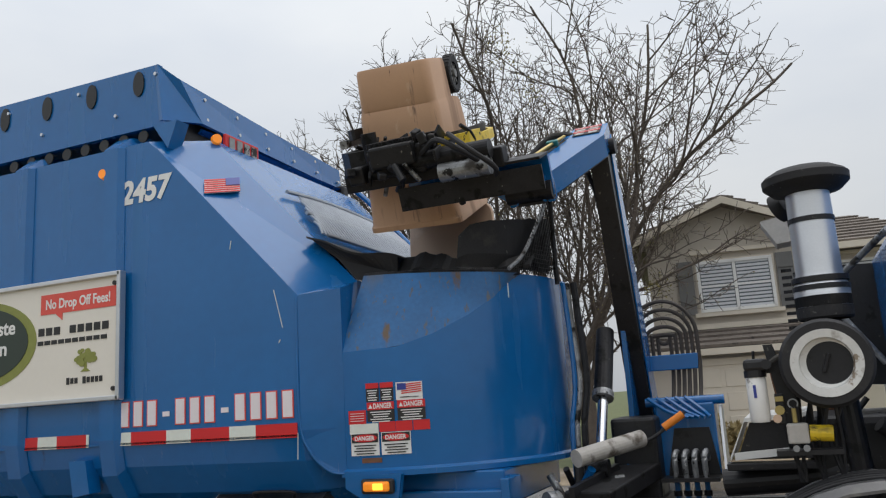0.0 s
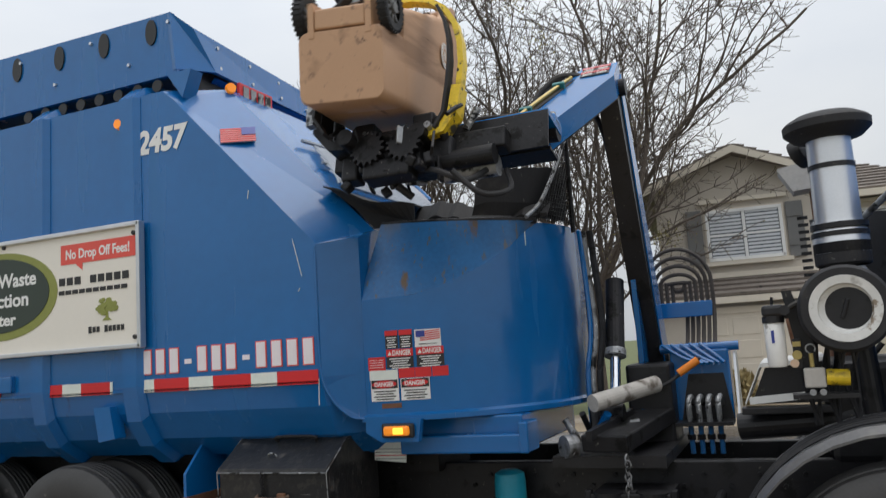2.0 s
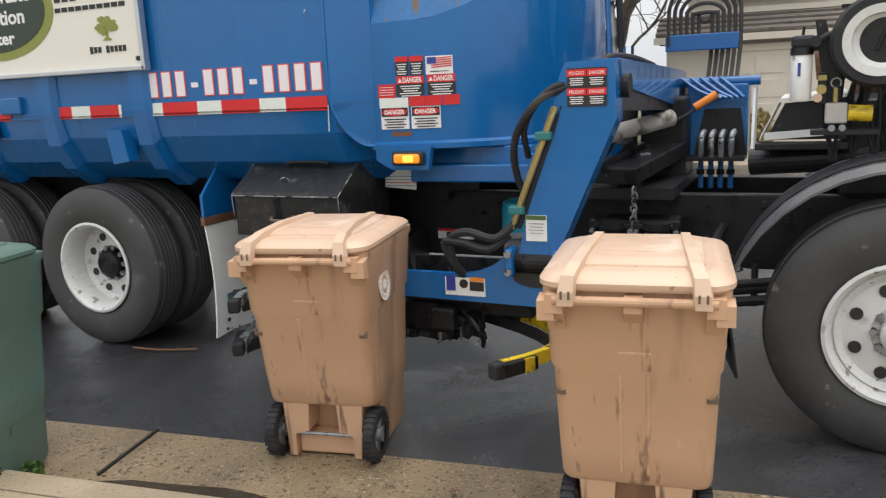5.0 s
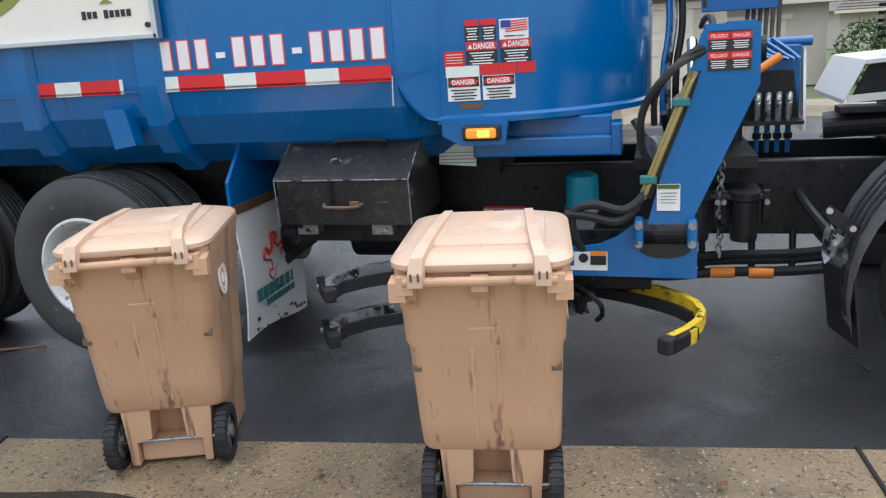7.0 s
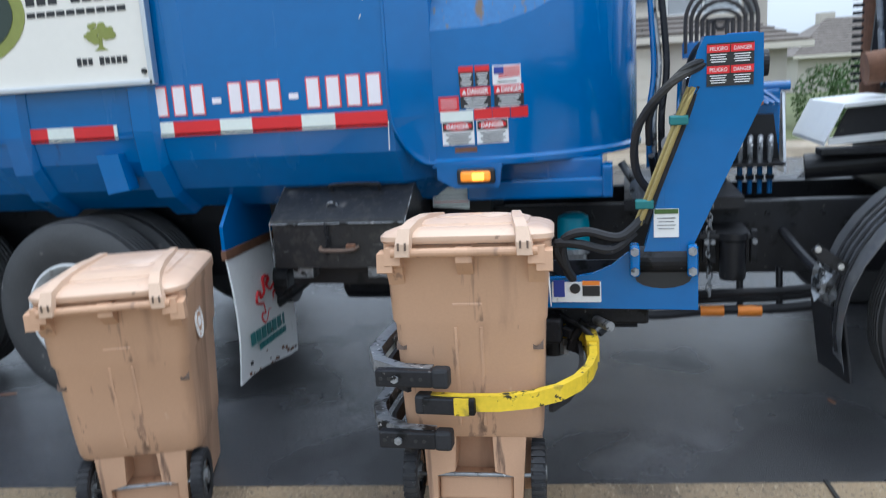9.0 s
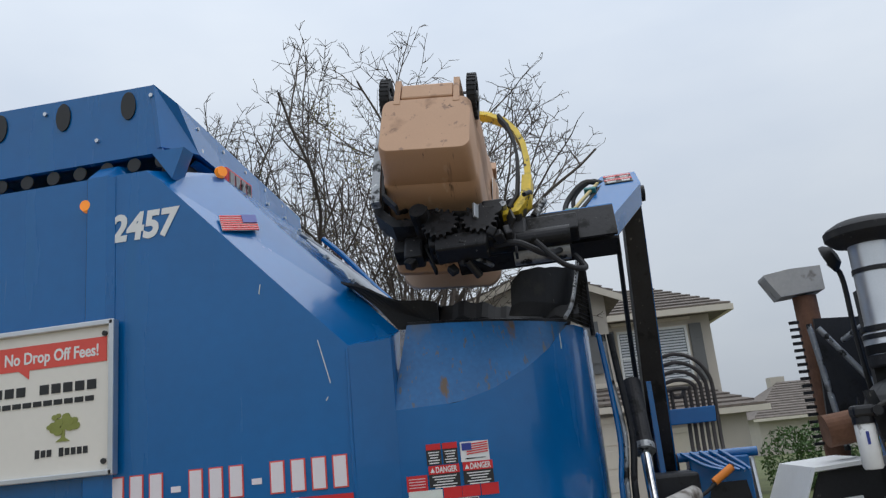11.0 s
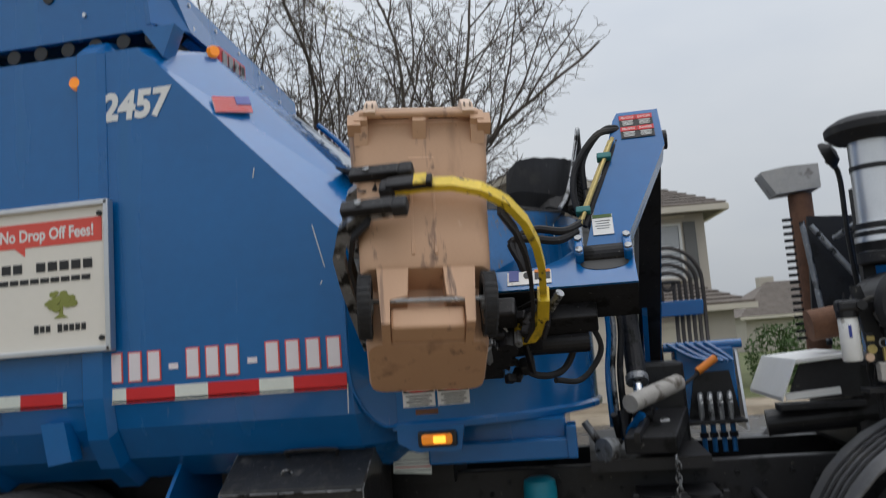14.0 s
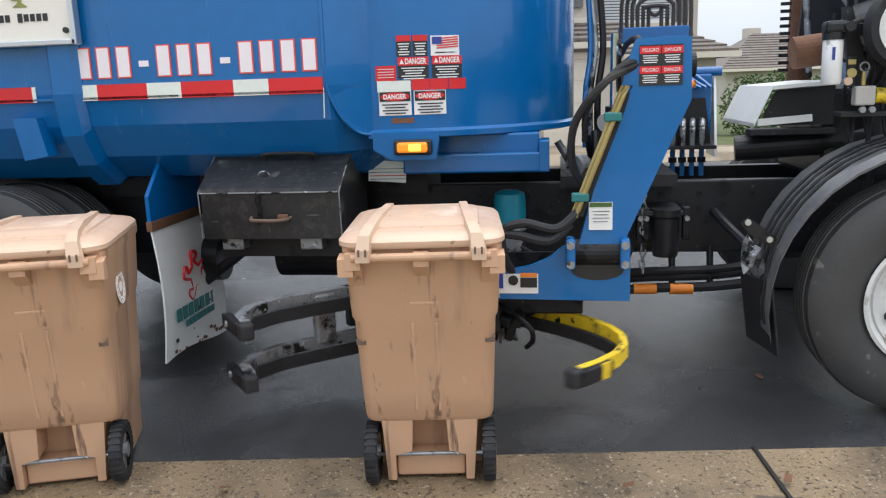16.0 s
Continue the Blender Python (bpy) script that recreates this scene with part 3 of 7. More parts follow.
for k in (0.0, 0.5, 1.0):
    tube(bm, [on_slope(-0.10 - 0.32 * k - 0.05 * k * math.sin(math.pi * j / 12), 0.50 + 1.52 * j / 12 + 0.05 * k, 0.035) for j in range(13)], 0.014, seg=5)
part("grating", bm, GALV, hopper, "grey slotted steel grating")
flap = [[(-0.07 + 0.45 * u + 0.06 * v, 0.25 + 0.25 * u * u + 0.45 * v, 2.645 - 0.145 * u ** 0.7 + 0.018 * math.sin(8 * u) - 0.03 * v) for v in (0, 0.5, 1)] for u in [k / 12 for k in range(13)]]
part("flap", sheet(bmesh.new(), flap, 0.012, (0, 0, -1)), RUBBER, hopper, "curled black rubber flap")
skirt = [[(q[0][0] + 0.01, q[0][1] + 0.004, q[0][2] - 0.006), (0.09 + 0.30 * u, 0.335 + 0.17 * u, 2.50 - 0.10 * u), (0.19 + 0.22 * u, 0.37 + 0.14 * u, 2.37)] for u, q in [(k / 12, flap[k]) for k in range(13)]]
part("flap", sheet(bmesh.new(), skirt, 0.010, (0, 1, 0)), RUBBER, hopper, "hanging black rubber flap")
grid = [[(0.36 + 0.78 * u, 0.52 + 0.18 * u * u + 0.10 * v, 2.38 + 0.05 * math.sin(7 * u) * (1 - u) + (0.11 - 0.03 * u) * v + 0.01 * math.sin(40 * u)) for v in (0, 1)] for u in [k / 24 for k in range(25)]]
part("rim_rubber", sheet(bmesh.new(), grid, 0.02, (0, 0.3, -1)), RUBBER, hopper, "ragged black rubber along the rim")

# chassis
for y in (0.79, 1.57):
    part("chassis_rail", cube((-1.7, y + 0.04, 0.77), (12.2, 0.08, 0.40), bevel=0.008), BLACK, truck, "black steel chassis rail")
for x in (-3.6, -2.6, -1.2, -0.3, 0.9, 1.9, 3.2):
    part("cross_member", cube((x, 1.22, 0.75), (0.12, 0.74, 0.22)), BLACK, truck)
for i in range(16):
    x = 0.55 + 0.12 * i + 0.02 * math.sin(5 * i)
    part("bolt", rod((x, 0.772, 0.90 if i % 2 else 0.84), (x, 0.79, 0.90 if i % 2 else 0.84), 0.013, seg=8), DARK, truck)
part("subframe", cube((-3.6, 1.22, 1.0), (7.6, 1.0, 0.14)), BLACK, truck)
part("hopper_mount", cube((0.28, 0.95, 1.04), (0.16, 0.5, 0.22)), BLACK, truck)
part("front_tray", cube((1.40, 1.2, 1.0), (0.60, 1.3, 0.06)), BLACK, truck)
part("axle", rod((-1.93, 0.15, 0.53), (-1.93, 2.3, 0.53), 0.09), BLACK, truck)
part("axle", rod((-3.25, 0.15, 0.53), (-3.25, 2.3, 0.53), 0.09), BLACK, truck)
part("axle", rod((2.71, 0.10, 0.53), (2.71, 2.3, 0.53), 0.07), BLACK, truck)


def wheel(x, y, out, depth, label):
    """A truck wheel whose outer face lies at y; out is -1 for the kerb side."""
    m = pose(x, y, 0.53, 90 if out < 0 else -90, 0, 0)
    w = part("wheel", revolve(bmesh.new(), [(0.295, -0.02), (0.33, -0.002), (0.43, 0.004), (0.495, -0.012), (0.525, -0.035), (0.53, -0.06), (0.53, -0.235),
                                            (0.52, -0.26), (0.43, -0.285), (0.30, -0.27), (0.29, -0.14), (0.295, -0.02)], seg=56), TYRE, truck, label, smooth=True, m=m)
    bm = bmesh.new()
    for k in range(5):
        z = -0.085 - 0.032 * k
        revolve(bm, [(0.528, z + 0.012), (0.537, z + 0.008), (0.537, z - 0.008), (0.528, z - 0.012)], seg=56)
    part("tread", bm, TYRE, w)
    d = depth
    part("rim", revolve(bmesh.new(), [(0.30, -0.012), (0.305, 0.004), (0.29, 0.008), (0.275, -0.006), (0.262, -0.04), (0.255, -d + 0.02), (0.225, -d), (0.12, -d + 0.012),
                                      (0.12, -d - 0.02), (0.24, -d - 0.03), (0.28, -0.1)], seg=48), RIM, w, "white-painted steel rim", smooth=True)
    part("hub", revolve(bmesh.new(), [(0.0, -d + 0.085), (0.06, -d + 0.082), (0.085, -d + 0.06), (0.09, -d + 0.0), (0.135, -d - 0.002), (0.135, -d - 0.02)], seg=28), DARK if d > 0.06 else RIM, w, smooth=True)
    for k in range(10):
        a = 2 * math.pi * k / 10
        part("nut", rod((0.108 * math.cos(a), 0.108 * math.sin(a), -d - 0.005), (0.108 * math.cos(a), 0.108 * math.sin(a), -d + 0.035), 0.017, seg=6), STEEL, w)
    for k in range(8):
        a = 2 * math.pi * (k + 0.5) / 8
        part("hand_hole", rod((0.188 * math.cos(a), 0.188 * math.sin(a), -d - 0.02), (0.188 * math.cos(a), 0.188 * math.sin(a), -d + 0.013), 0.026, seg=12), INK, w, "dark round hole in the rim")
    return w


for x in (-1.93, -3.25):
    wheel(x, 0.04, -1, 0.17, "black truck tyre on a white rim")
    wheel(x, 0.37, -1, 0.05, "inner black truck tyre")
    wheel(x, W - 0.04, 1, 0.17, "black truck tyre on the far side")
wheel(2.71, -0.11, -1, 0.05, "black steering tyre on a white rim")
wheel(2.71, W, 1, 0.05, "black steering tyre on the far side")
# front fender
grid = []
for i in range(19):
    a = radians(192 - i * 10)
    r = 0.71
    c, s = math.cos(a), math.sin(a)
    grid.append([(2.72 + r * c, y, 0.53 + r * s - (0.03 if y < -0.1 else 0)) for y in (-0.13, -0.10, 0.02, 0.22, 0.34)])
fender = part("fender", sheet(bmesh.new(), grid, 0.012, (0, 0, -1)), FENDER, truck, "black rubber front fender with ridges", smooth=True)
for y in (-0.03, 0.04, 0.12, 0.19):
    part("ridge", tube(bmesh.new(), [(2.72 + 0.713 * math.cos(radians(190 - i * 10)), y, 0.53 + 0.713 * math.sin(radians(190 - i * 10))) for i in range(18)], 0.008, seg=6), RUBBER, fender)
part("mud_flap", cube((2.02, 0.08, 0.43), (0.014, 0.30, 0.34), pose(0, 0, 0, 0, -8, 14), bevel=0.005), RUBBER, fender, "black rubber mud flap")
part("fender_bracket", prism(bmesh.new(), [(1.90, 0.87), (1.93, 0.90), (2.06, 0.80), (2.09, 0.75), (2.06, 0.74), (1.94, 0.82)], "y", -0.03, -0.012), BLACK, fender, "black angled fender bracket")
for x, z in ((1.925, 0.878), (2.02, 0.80), (2.065, 0.765)):
    part("bolt", rod((x, -0.045, z), (x, -0.028, z), 0.014, seg=8), ALU, fender)
part("fender_clamp", sheet(bmesh.new(), [[(1.92 + 0.10 * u + 0.01 * math.sin(9 * v), 0.02 + 0.03 * math.sin(6 * u + 4 * v), 0.78 - 0.15 * v + 0.03 * math.sin(7 * u)) for u in (0, 0.25, 0.5, 0.75, 1)] for v in (0, 0.33, 0.66, 1)], 0.004, (0, 1, 0)), STEEL, fender, "crumpled grey metal clamp plate")
part("fender_stay", tube(bmesh.new(), [(1.98, 0.03, 0.72), (1.93, 0.35, 0.78), (1.93, 0.79, 0.80)], 0.024), BLACK, fender)
# ---- markings on the body ----
TAPE_TOP = 1.58


def strip(x0, x1, mat, z0=TAPE_TOP - 0.075, z1=TAPE_TOP, y=-0.004):
    part("tape", cube(((x0 + x1) / 2, y, (z0 + z1) / 2), (x1 - x0, 0.004, z1 - z0)), mat, body, "red reflective tape" if mat is RED else "white reflective tape")


for x0, x1, mat in ((-1.278, -1.141, REFLECT), (-1.141, -0.88, RED), (-0.88, -0.705, REFLECT), (-0.705, -0.44, RED), (-0.44, -0.265, REFLECT), (-0.265, 0.0, RED),
                    (-2.03, -1.89, RED), (-1.89, -1.73, REFLECT), (-1.73, -1.49, RED), (-1.49, -1.47, REFLECT), (-3.1, -2.95, RED), (-2.95, -2.75, REFLECT), (-2.75, -2.45, RED)):
    strip(x0, x1, mat)
# the number line: plain bars of the digits' size
digits = [(0, 0), (1, 0), (2, 0), (3, 1), (4, 0), (5, 0), (6, 0), (7, 1), (8, 0), (9, 0), (10, 0), (11, 0)]
for k, dash in digits:
    x = -1.195 + 0.1035 * k
    if dash:
        part("bar", cube((x, -0.003, 1.672), (0.05, 0.003, 0.028)), PINK, body, "white bar with a red edge")
        continue
    edge = part("bar", cube((x, -0.003, 1.682), (0.074, 0.003, 0.150), bevel=0.0), CORAL, body, "white bar with a red edge")
    part("face", cube((x, -0.0055, 1.682), (0.060, 0.003, 0.138)), PINK, edge)
lettering("fleet_number", "2457", 0.20, WHITE, body, upright(-1.245, -0.004, 2.965), width=0.40, bold=0.008, label="white fleet number", shear=0.15)

# sign board on the flank
sign = part("sign_board", cube((-2.37, -0.035, 2.155), (2.36, 0.03, 0.75)), CREAM, body, "cream painted advertising board in an aluminium frame")
for z in (1.785, 2.525):
    part("frame_rail", cube((-2.37, -0.050, z), (2.38, 0.05, 0.028), bevel=0.005), ALU, sign)
for x in (-3.55, -1.19):
    part("frame_rail", cube((x, -0.050, 2.155), (0.028, 0.05, 0.766), bevel=0.005), ALU, sign)
for x, z in ((-1.235, 2.47), (-1.235, 1.84), (-3.50, 2.47), (-3.50, 1.84), (-2.36, 2.50)):
    part("bolt", rod((x, -0.062, z), (x, -0.048, z), 0.014, seg=8), INK, sign)


def flat(name, pts, y, mat, parent, label="", th=0.003):
    return part(name, prism(bmesh.new(), pts, "y", y - th, y), mat, parent, label)


def oval(cx, cz, rx, rz, n=40):
    return [(cx + rx * math.cos(2 * math.pi * k / n), cz + rz * math.sin(2 * math.pi * k / n)) for k in range(n)]


flat("oval_edge", oval(-2.41, 2.175, 0.535, 0.29), -0.0505, OLIVE, sign, "olive oval border")
flat("oval", oval(-2.42, 2.18, 0.475, 0.245), -0.0535, DKGREEN, sign, "dark green oval")
for words, x, z, wd, sz in (("Special Waste", -2.80, 2.235, 0.74, 0.125), ("Collection", -2.73, 2.105, 0.60, 0.125), ("Center", -2.62, 1.985, 0.38, 0.105)):
    lettering("wording", words, sz, WHITE, sign, upright(x, -0.057, z), width=wd, bold=0.003, label="white lettering")
flat("banner", [(-1.845, 2.33), (-1.72, 2.33), (-1.66, 2.285), (-1.66, 2.33), (-1.225, 2.33), (-1.225, 2.455), (-1.845, 2.455)], -0.0505, CORAL, sign, "coral red banner")
lettering("wording", "No Drop Off Fees!", 0.085, WHITE, sign, upright(-1.80, -0.054, 2.363), width=0.53, bold=0.002, label="white lettering")
for k in range(9):
    part("bar", cube((-1.835 + 0.066 * k, -0.052, 2.222), (0.05, 0.003, 0.048)), INK, sign, "dark bar of writing") if k != 3 else None
for k in range(10):
    part("bar", cube((-1.84 + 0.058 * k, -0.052, 2.153), (0.047, 0.003, 0.026)), INK, sign, "dark bar of writing")
bm = bmesh.new()
rng = random.Random(4)
for k in range(26):
    a, r = rng.uniform(0, 2 * math.pi), rng.uniform(0, 1) ** 0.5
    cx, cz, q = -1.46 + 0.085 * r * math.cos(a), 2.045 + 0.045 * r * math.sin(a), rng.uniform(0.014, 0.026)
    prism(bm, oval(cx, cz, q, q * 0.8, 10), "y", -0.054 - 0.0001 * k, -0.051)
prism(bm, [(-1.50, 1.955), (-1.42, 1.955), (-1.45, 1.975), (-1.448, 2.03), (-1.472, 2.03), (-1.47, 1.975)], "y", -0.0535, -0.051)
part("tree_mark", bm, OLIVE, sign, "olive green tree emblem")
for k in range(9):
    if k != 3:
        part("bar", cube((-1.60 + 0.033 * k, -0.052, 1.905), (0.024, 0.003, 0.042 if k in (0, 4) else 0.034)), INK, sign, "grey bar of writing")
flat("dot", oval(-3.02, 2.1, 0.06, 0.09), -0.052, RED, sign)

# stickers on the hopper drum


def on_drum(x, lift=0.003):
    a = math.asin(max(-1, min(1, (x - HX) / HR)))
    return HY - (HR + lift) * math.cos(a), math.degrees(a)


def sticker(name, x, z, w, h, mat, label="", lift=0.003, parent=None):
    y, d = on_drum(x, lift)
    return part(name, cube((0, 0, 0), (w, 0.003, h)), mat, parent or hopper, label, m=pose(x, y, z, 0, 0, d))


def sx(px):
    return 0.227 + (px - 675) * 0.00277


def sz(py):
    return 1.385 + (207 - py) * 0.00255


for x0, x1, y0, y1, head, words in ((708, 735, 58, 98, RED, None), (736, 763, 58, 98, RED, None), (709, 764, 98, 139, RED, "DANGER"), (766, 821, 97, 139, RED, "DANGER")):
    w, h = sx(x1) - sx(x0) - 0.004, sz(y0) - sz(y1) - 0.004
    st = sticker("warning_sticker", sx((x0 + x1) / 2), sz((y0 + y1) / 2), w, h, INK, "black and red warning sticker")
    hh = 0.028 if words is None else 0.040
    part("heading", cube((0, -0.003, h / 2 - hh / 2), (w, 0.003, hh)), head, st)
    if words:
        lettering("word", words, 0.038, WHITE, st, upright(-w / 2 + 0.035, -0.0055, h / 2 - hh + 0.007), width=w - 0.045, depth=0.0004, bold=0.001)
        part("symbol", prism(bmesh.new(), [(-w / 2 + 0.008, h / 2 - 0.032), (-w / 2 + 0.030, h / 2 - 0.032), (-w / 2 + 0.019, h / 2 - 0.010)], "y", -0.0055, -0.0045), WHITE, st)
    for k in range(5):
        part("line", cube((0, -0.003, h / 2 - hh - 0.012 - 0.0125 * k), (w * (0.78 - 0.12 * (k % 3)), 0.002, 0.005)), WHITE, st)
fl = sticker("flag_sticker", sx(791), sz(79), 0.142, 0.094, WHITE, "small flag sticker with stripes")
for k in range(5):
    part("stripe", cube((0.012, -0.003, 0.036 - 0.011 * k), (0.108, 0.002, 0.0055), pose(0, 0, 0, 0, -4, 0)), RED, fl)
part("canton", cube((-0.040, -0.004, 0.024), (0.048, 0.002, 0.034)), NAVY, fl)
part("line", cube((0, -0.003, -0.032), (0.10, 0.002, 0.005)), STEEL, fl)
rs = sticker("notice_sticker", sx(689), sz(128), 0.10, 0.072, RED, "small red notice sticker")
for k in range(4):
    part("line", cube((0, -0.003, 0.020 - 0.013 * k), (0.08, 0.002, 0.003)), PINK, rs)
sticker("tape", sx(702), sz(152), 0.163, 0.052, REFLECT, "white reflective tape")
for k in range(3):
    sticker("tape", sx(748 + 31 * k), sz(150), 0.088, 0.052, RED, "red reflective tape")
for x0, x1 in ((674, 732), (734, 792)):
    st = sticker("danger_sticker", sx((x0 + x1) / 2), sz(184), 0.158, 0.116, WHITE, "white danger sticker with a red oval")
    part("field", cube((0, -0.003, 0.032), (0.15, 0.002, 0.046)), INK, st)
    part("oval", prism(bmesh.new(), oval(0, 0.032, 0.07, 0.020, 24), "y", -0.006, -0.004), RED, st)
    lettering("word", "DANGER", 0.032, WHITE, st, upright(-0.056, -0.0065, 0.021), width=0.112, depth=0.0004, bold=0.001)
    for k in range(4):
        part("line", cube((0, -0.003, -0.006 - 0.014 * k), (0.125 - 0.025 * (k % 2), 0.002, 0.006)), INK, st)
# scratches and rust
for x, z, ln, tip in ((-0.105, 2.20, 0.22, -14), (-0.10, 2.02, 0.02, 30), (-0.42, 2.6, 0.05, 10), (0.0, 1.46, 0.14, 2)):
    part("scratch", cube((x, -0.0025, z), (0.004, 0.002, ln), pose(0, 0, 0, 0, tip, 0)), REFLECT, body, "pale scratch in the paint")
for x, z, ln in ((1.02, 2.27, 0.14), (0.33, 1.42, 0.03)):
    sticker("scratch", x, z, 0.006, ln, REFLECT, "pale scratch in the paint", lift=0.002)
sticker("rust_mark", sx(715), sz(217), 0.11, 0.025, RUST, "rust mark", lift=0.001)
# flag decal on the chamfer
u, v = Vector((0.132, 0.167, 0.029)), Vector((0.046, -0.055, -0.102))
nrm = u.cross(v).normalized()
nrm = -nrm if nrm.y > 0 else nrm
p0 = Vector((-0.665, 0.070, 3.039)) + 0.008 * nrm
bm = bmesh.new()
def quad(bm, a, b, c, d, off):
    q = [p0 + u * s + v * t + nrm * off for s, t in ((a, c), (b, c), (b, d), (a, d))]
    lo = [w_ - nrm * 0.004 for w_ in q]
    va, vb = [bm.verts.new(w_) for w_ in q], [bm.verts.new(w_) for w_ in lo]
    bm.faces.new(va), bm.faces.new(vb[::-1])
    for i in range(4):
        bm.faces.new((va[i], va[(i + 1) % 4], vb[(i + 1) % 4], vb[i]))
    return bm
fd = part("flag_decal", quad(bmesh.new(), 0, 1, 0, 1, 0.0), WHITE, body, "flag decal with red stripes")
for k in range(7):
    part("stripe", quad(bmesh.new(), 0, 1, k * 2 / 13, (k * 2 + 1) / 13, 0.004), RED, fd)
part("canton", quad(bmesh.new(), 0.60, 1, 0, 7 / 13, 0.008), NAVY, fd)
# maker's plate, drawn plain, and marker lamps
mp = part("maker_plate", cube((0, 0, 0), (0.36, 0.025, 0.125), bevel=0.006), RED, body, "red maker's plate with raised grey bars", m=pose(-0.775, 0.585, 3.40, 0, 0, 90))
for k in range(4):
    part("bar", cube((-0.12 + 0.08 * k, -0.015, 0.0), (0.055, 0.012, 0.085)), STEEL, mp)
for x, y, z, face in ((-1.372, -0.012, 3.18, (0, -1)), (-0.755, 0.30, 3.385, (0.8, -0.6)), (-2.95, -0.012, 3.18, (0, -1))):
    part("marker_lamp", rod((x, y, z), (x + 0.028 * face[0], y + 0.028 * face[1], z), 0.036, 0.030, seg=16), AMBER, body, "round amber marker lamp")
part("lamp_bracket", prism(bmesh.new(), [(0.19, 1.29), (0.52, 1.29), (0.50, 1.17), (0.28, 1.17), (0.19, 1.22)], "y", 0.15, 0.19), BLUE, hopper)
sl = part("side_lamp", cube((0.39, 0.137, 1.232), (0.19, 0.03, 0.075), bevel=0.012), INK, hopper, "lit amber side lamp in a black mount")
part("lens", cube((0.39, 0.118, 1.232), (0.15, 0.03, 0.05), bevel=0.012), AMBER, sl, "amber lens")
part("bulb", cube((0.405, 0.1035, 1.232), (0.06, 0.012, 0.034), bevel=0.005), AMBERLIT, sl, "glowing centre of the lens")
# step bracket and block under the body
part("step_bracket", prism(bmesh.new(), [(-1.60, 1.43), (-1.47, 1.43), (-1.43, 1.24), (-1.56, 1.22)], "y", -0.03, 0.06), BLUE, body, "blue folded bracket")
part("lock_bar", cube((-2.9, -0.01, 1.47), (0.62, 0.04, 0.13), pose(0, 0, 0, 0, 6, 0), bevel=0.01), BLUE, body)
part("lock_box", cube((-2.42, -0.01, 1.60), (0.20, 0.05, 0.11), bevel=0.01), BLUE, body)

# toolbox with a sloping lid, handle and chain
tb = part("toolbox", prism(bmesh.new(), [(-0.06, 0.82), (0.50, 0.82), (0.50, 1.19), (0.16, 1.19), (-0.06, 1.06)], "x", -0.63, 0.06), TOOLBOX, truck, "scratched black steel toolbox with a rusty handle")
part("lid", prism(bmesh.new(), [(-0.075, 1.045), (-0.07, 1.068), (0.155, 1.205), (0.50, 1.205), (0.50, 1.193), (0.16, 1.193)], "x", -0.635, 0.065), TOOLBOX, tb)
part("handle", tube(bmesh.new(), [(-0.38, -0.06, 0.925), (-0.36, -0.09, 0.915), (-0.22, -0.095, 0.915), (-0.18, -0.06, 0.925)], 0.009), SCUFF, tb, "dull rusty bent handle")
part("latch", cube((-0.215, -0.078, 0.925), (0.05, 0.02, 0.035), bevel=0.005), RUST, tb, "rusty latch")
for x in (-0.637, 0.067):
    part("edge_strip", tube(bmesh.new(), [(x, -0.062, 0.825), (x, -0.076, 1.05), (x, 0.153, 1.203)], 0.0035, seg=6, curved=False), STEEL, tb, "bare worn steel edge")
part("edge_strip", rod((-0.63, -0.077, 1.047), (0.06, -0.077, 1.047), 0.0035, seg=6), STEEL, tb, "bare worn steel edge")
part("lid_handle", tube(bmesh.new(), [(-0.36, 0.12, 1.19), (-0.35, 0.10, 1.215), (-0.12, 0.10, 1.215), (-0.11, 0.12, 1.19)], 0.009), DARK, tb)
part("ring", tube(bmesh.new(), [(-0.33 + 0.028 * math.cos(a), 0.02 - 0.014 * math.sin(a), 1.118 + 0.022 * math.sin(a)) for a in [2 * math.pi * k / 12 for k in range(13)]], 0.005, seg=6), STEEL, tb)
for k in range(13):
    a = 90 * (k % 2)
    c = Vector((-0.335 + 0.004 * math.sin(k), -0.078 if k > 3 else -0.078 + 0.03 * (3 - k), 1.085 - 0.015 * k))
    bm = tube(bmesh.new(), [c + Vector((0.009 * math.cos(q) * (1 if a else 0.3), 0.009 * math.cos(q) * (0.3 if a else 1), 0.013 * math.sin(q))) for q in [2 * math.pi * j / 8 for j in range(9)]], 0.0032, seg=5)
    part("chain_link", bm, DARK, tb)
for x in (-0.50, -0.10):
    part("foot", cube((x, 0.02, 0.79), (0.11, 0.10, 0.06), bevel=0.006), STEEL, tb)
part("box_beam", cube((-0.28, 0.30, 0.76), (0.62, 0.5, 0.10)), BLACK, tb)
part("tank", rod((-0.50, 0.66, 0.61), (0.17, 0.66, 0.61), 0.14, seg=24), BLACK, truck, "black air tank under the frame")
part("brake_drum", rod((-0.98, 0.62, 0.58), (-0.84, 0.62, 0.58), 0.13, seg=20), BLACK, truck)
part("stay", rod((-0.55, 0.35, 0.72), (-0.95, 0.55, 0.45), 0.03), BLACK, truck)
# mud flap with plain marks for its lettering
bf = part("splash_panel", prism(bmesh.new(), [(0.05, 1.02), (0.30, 1.27), (0.62, 1.27), (0.66, 0.86), (0.05, 0.86)], "x", -0.985, -0.965), BLUE, truck, "blue splash panel")
part("clamp_bar", cube((-0.972, 0.36, 0.865), (0.03, 0.64, 0.05)), RUST, bf)
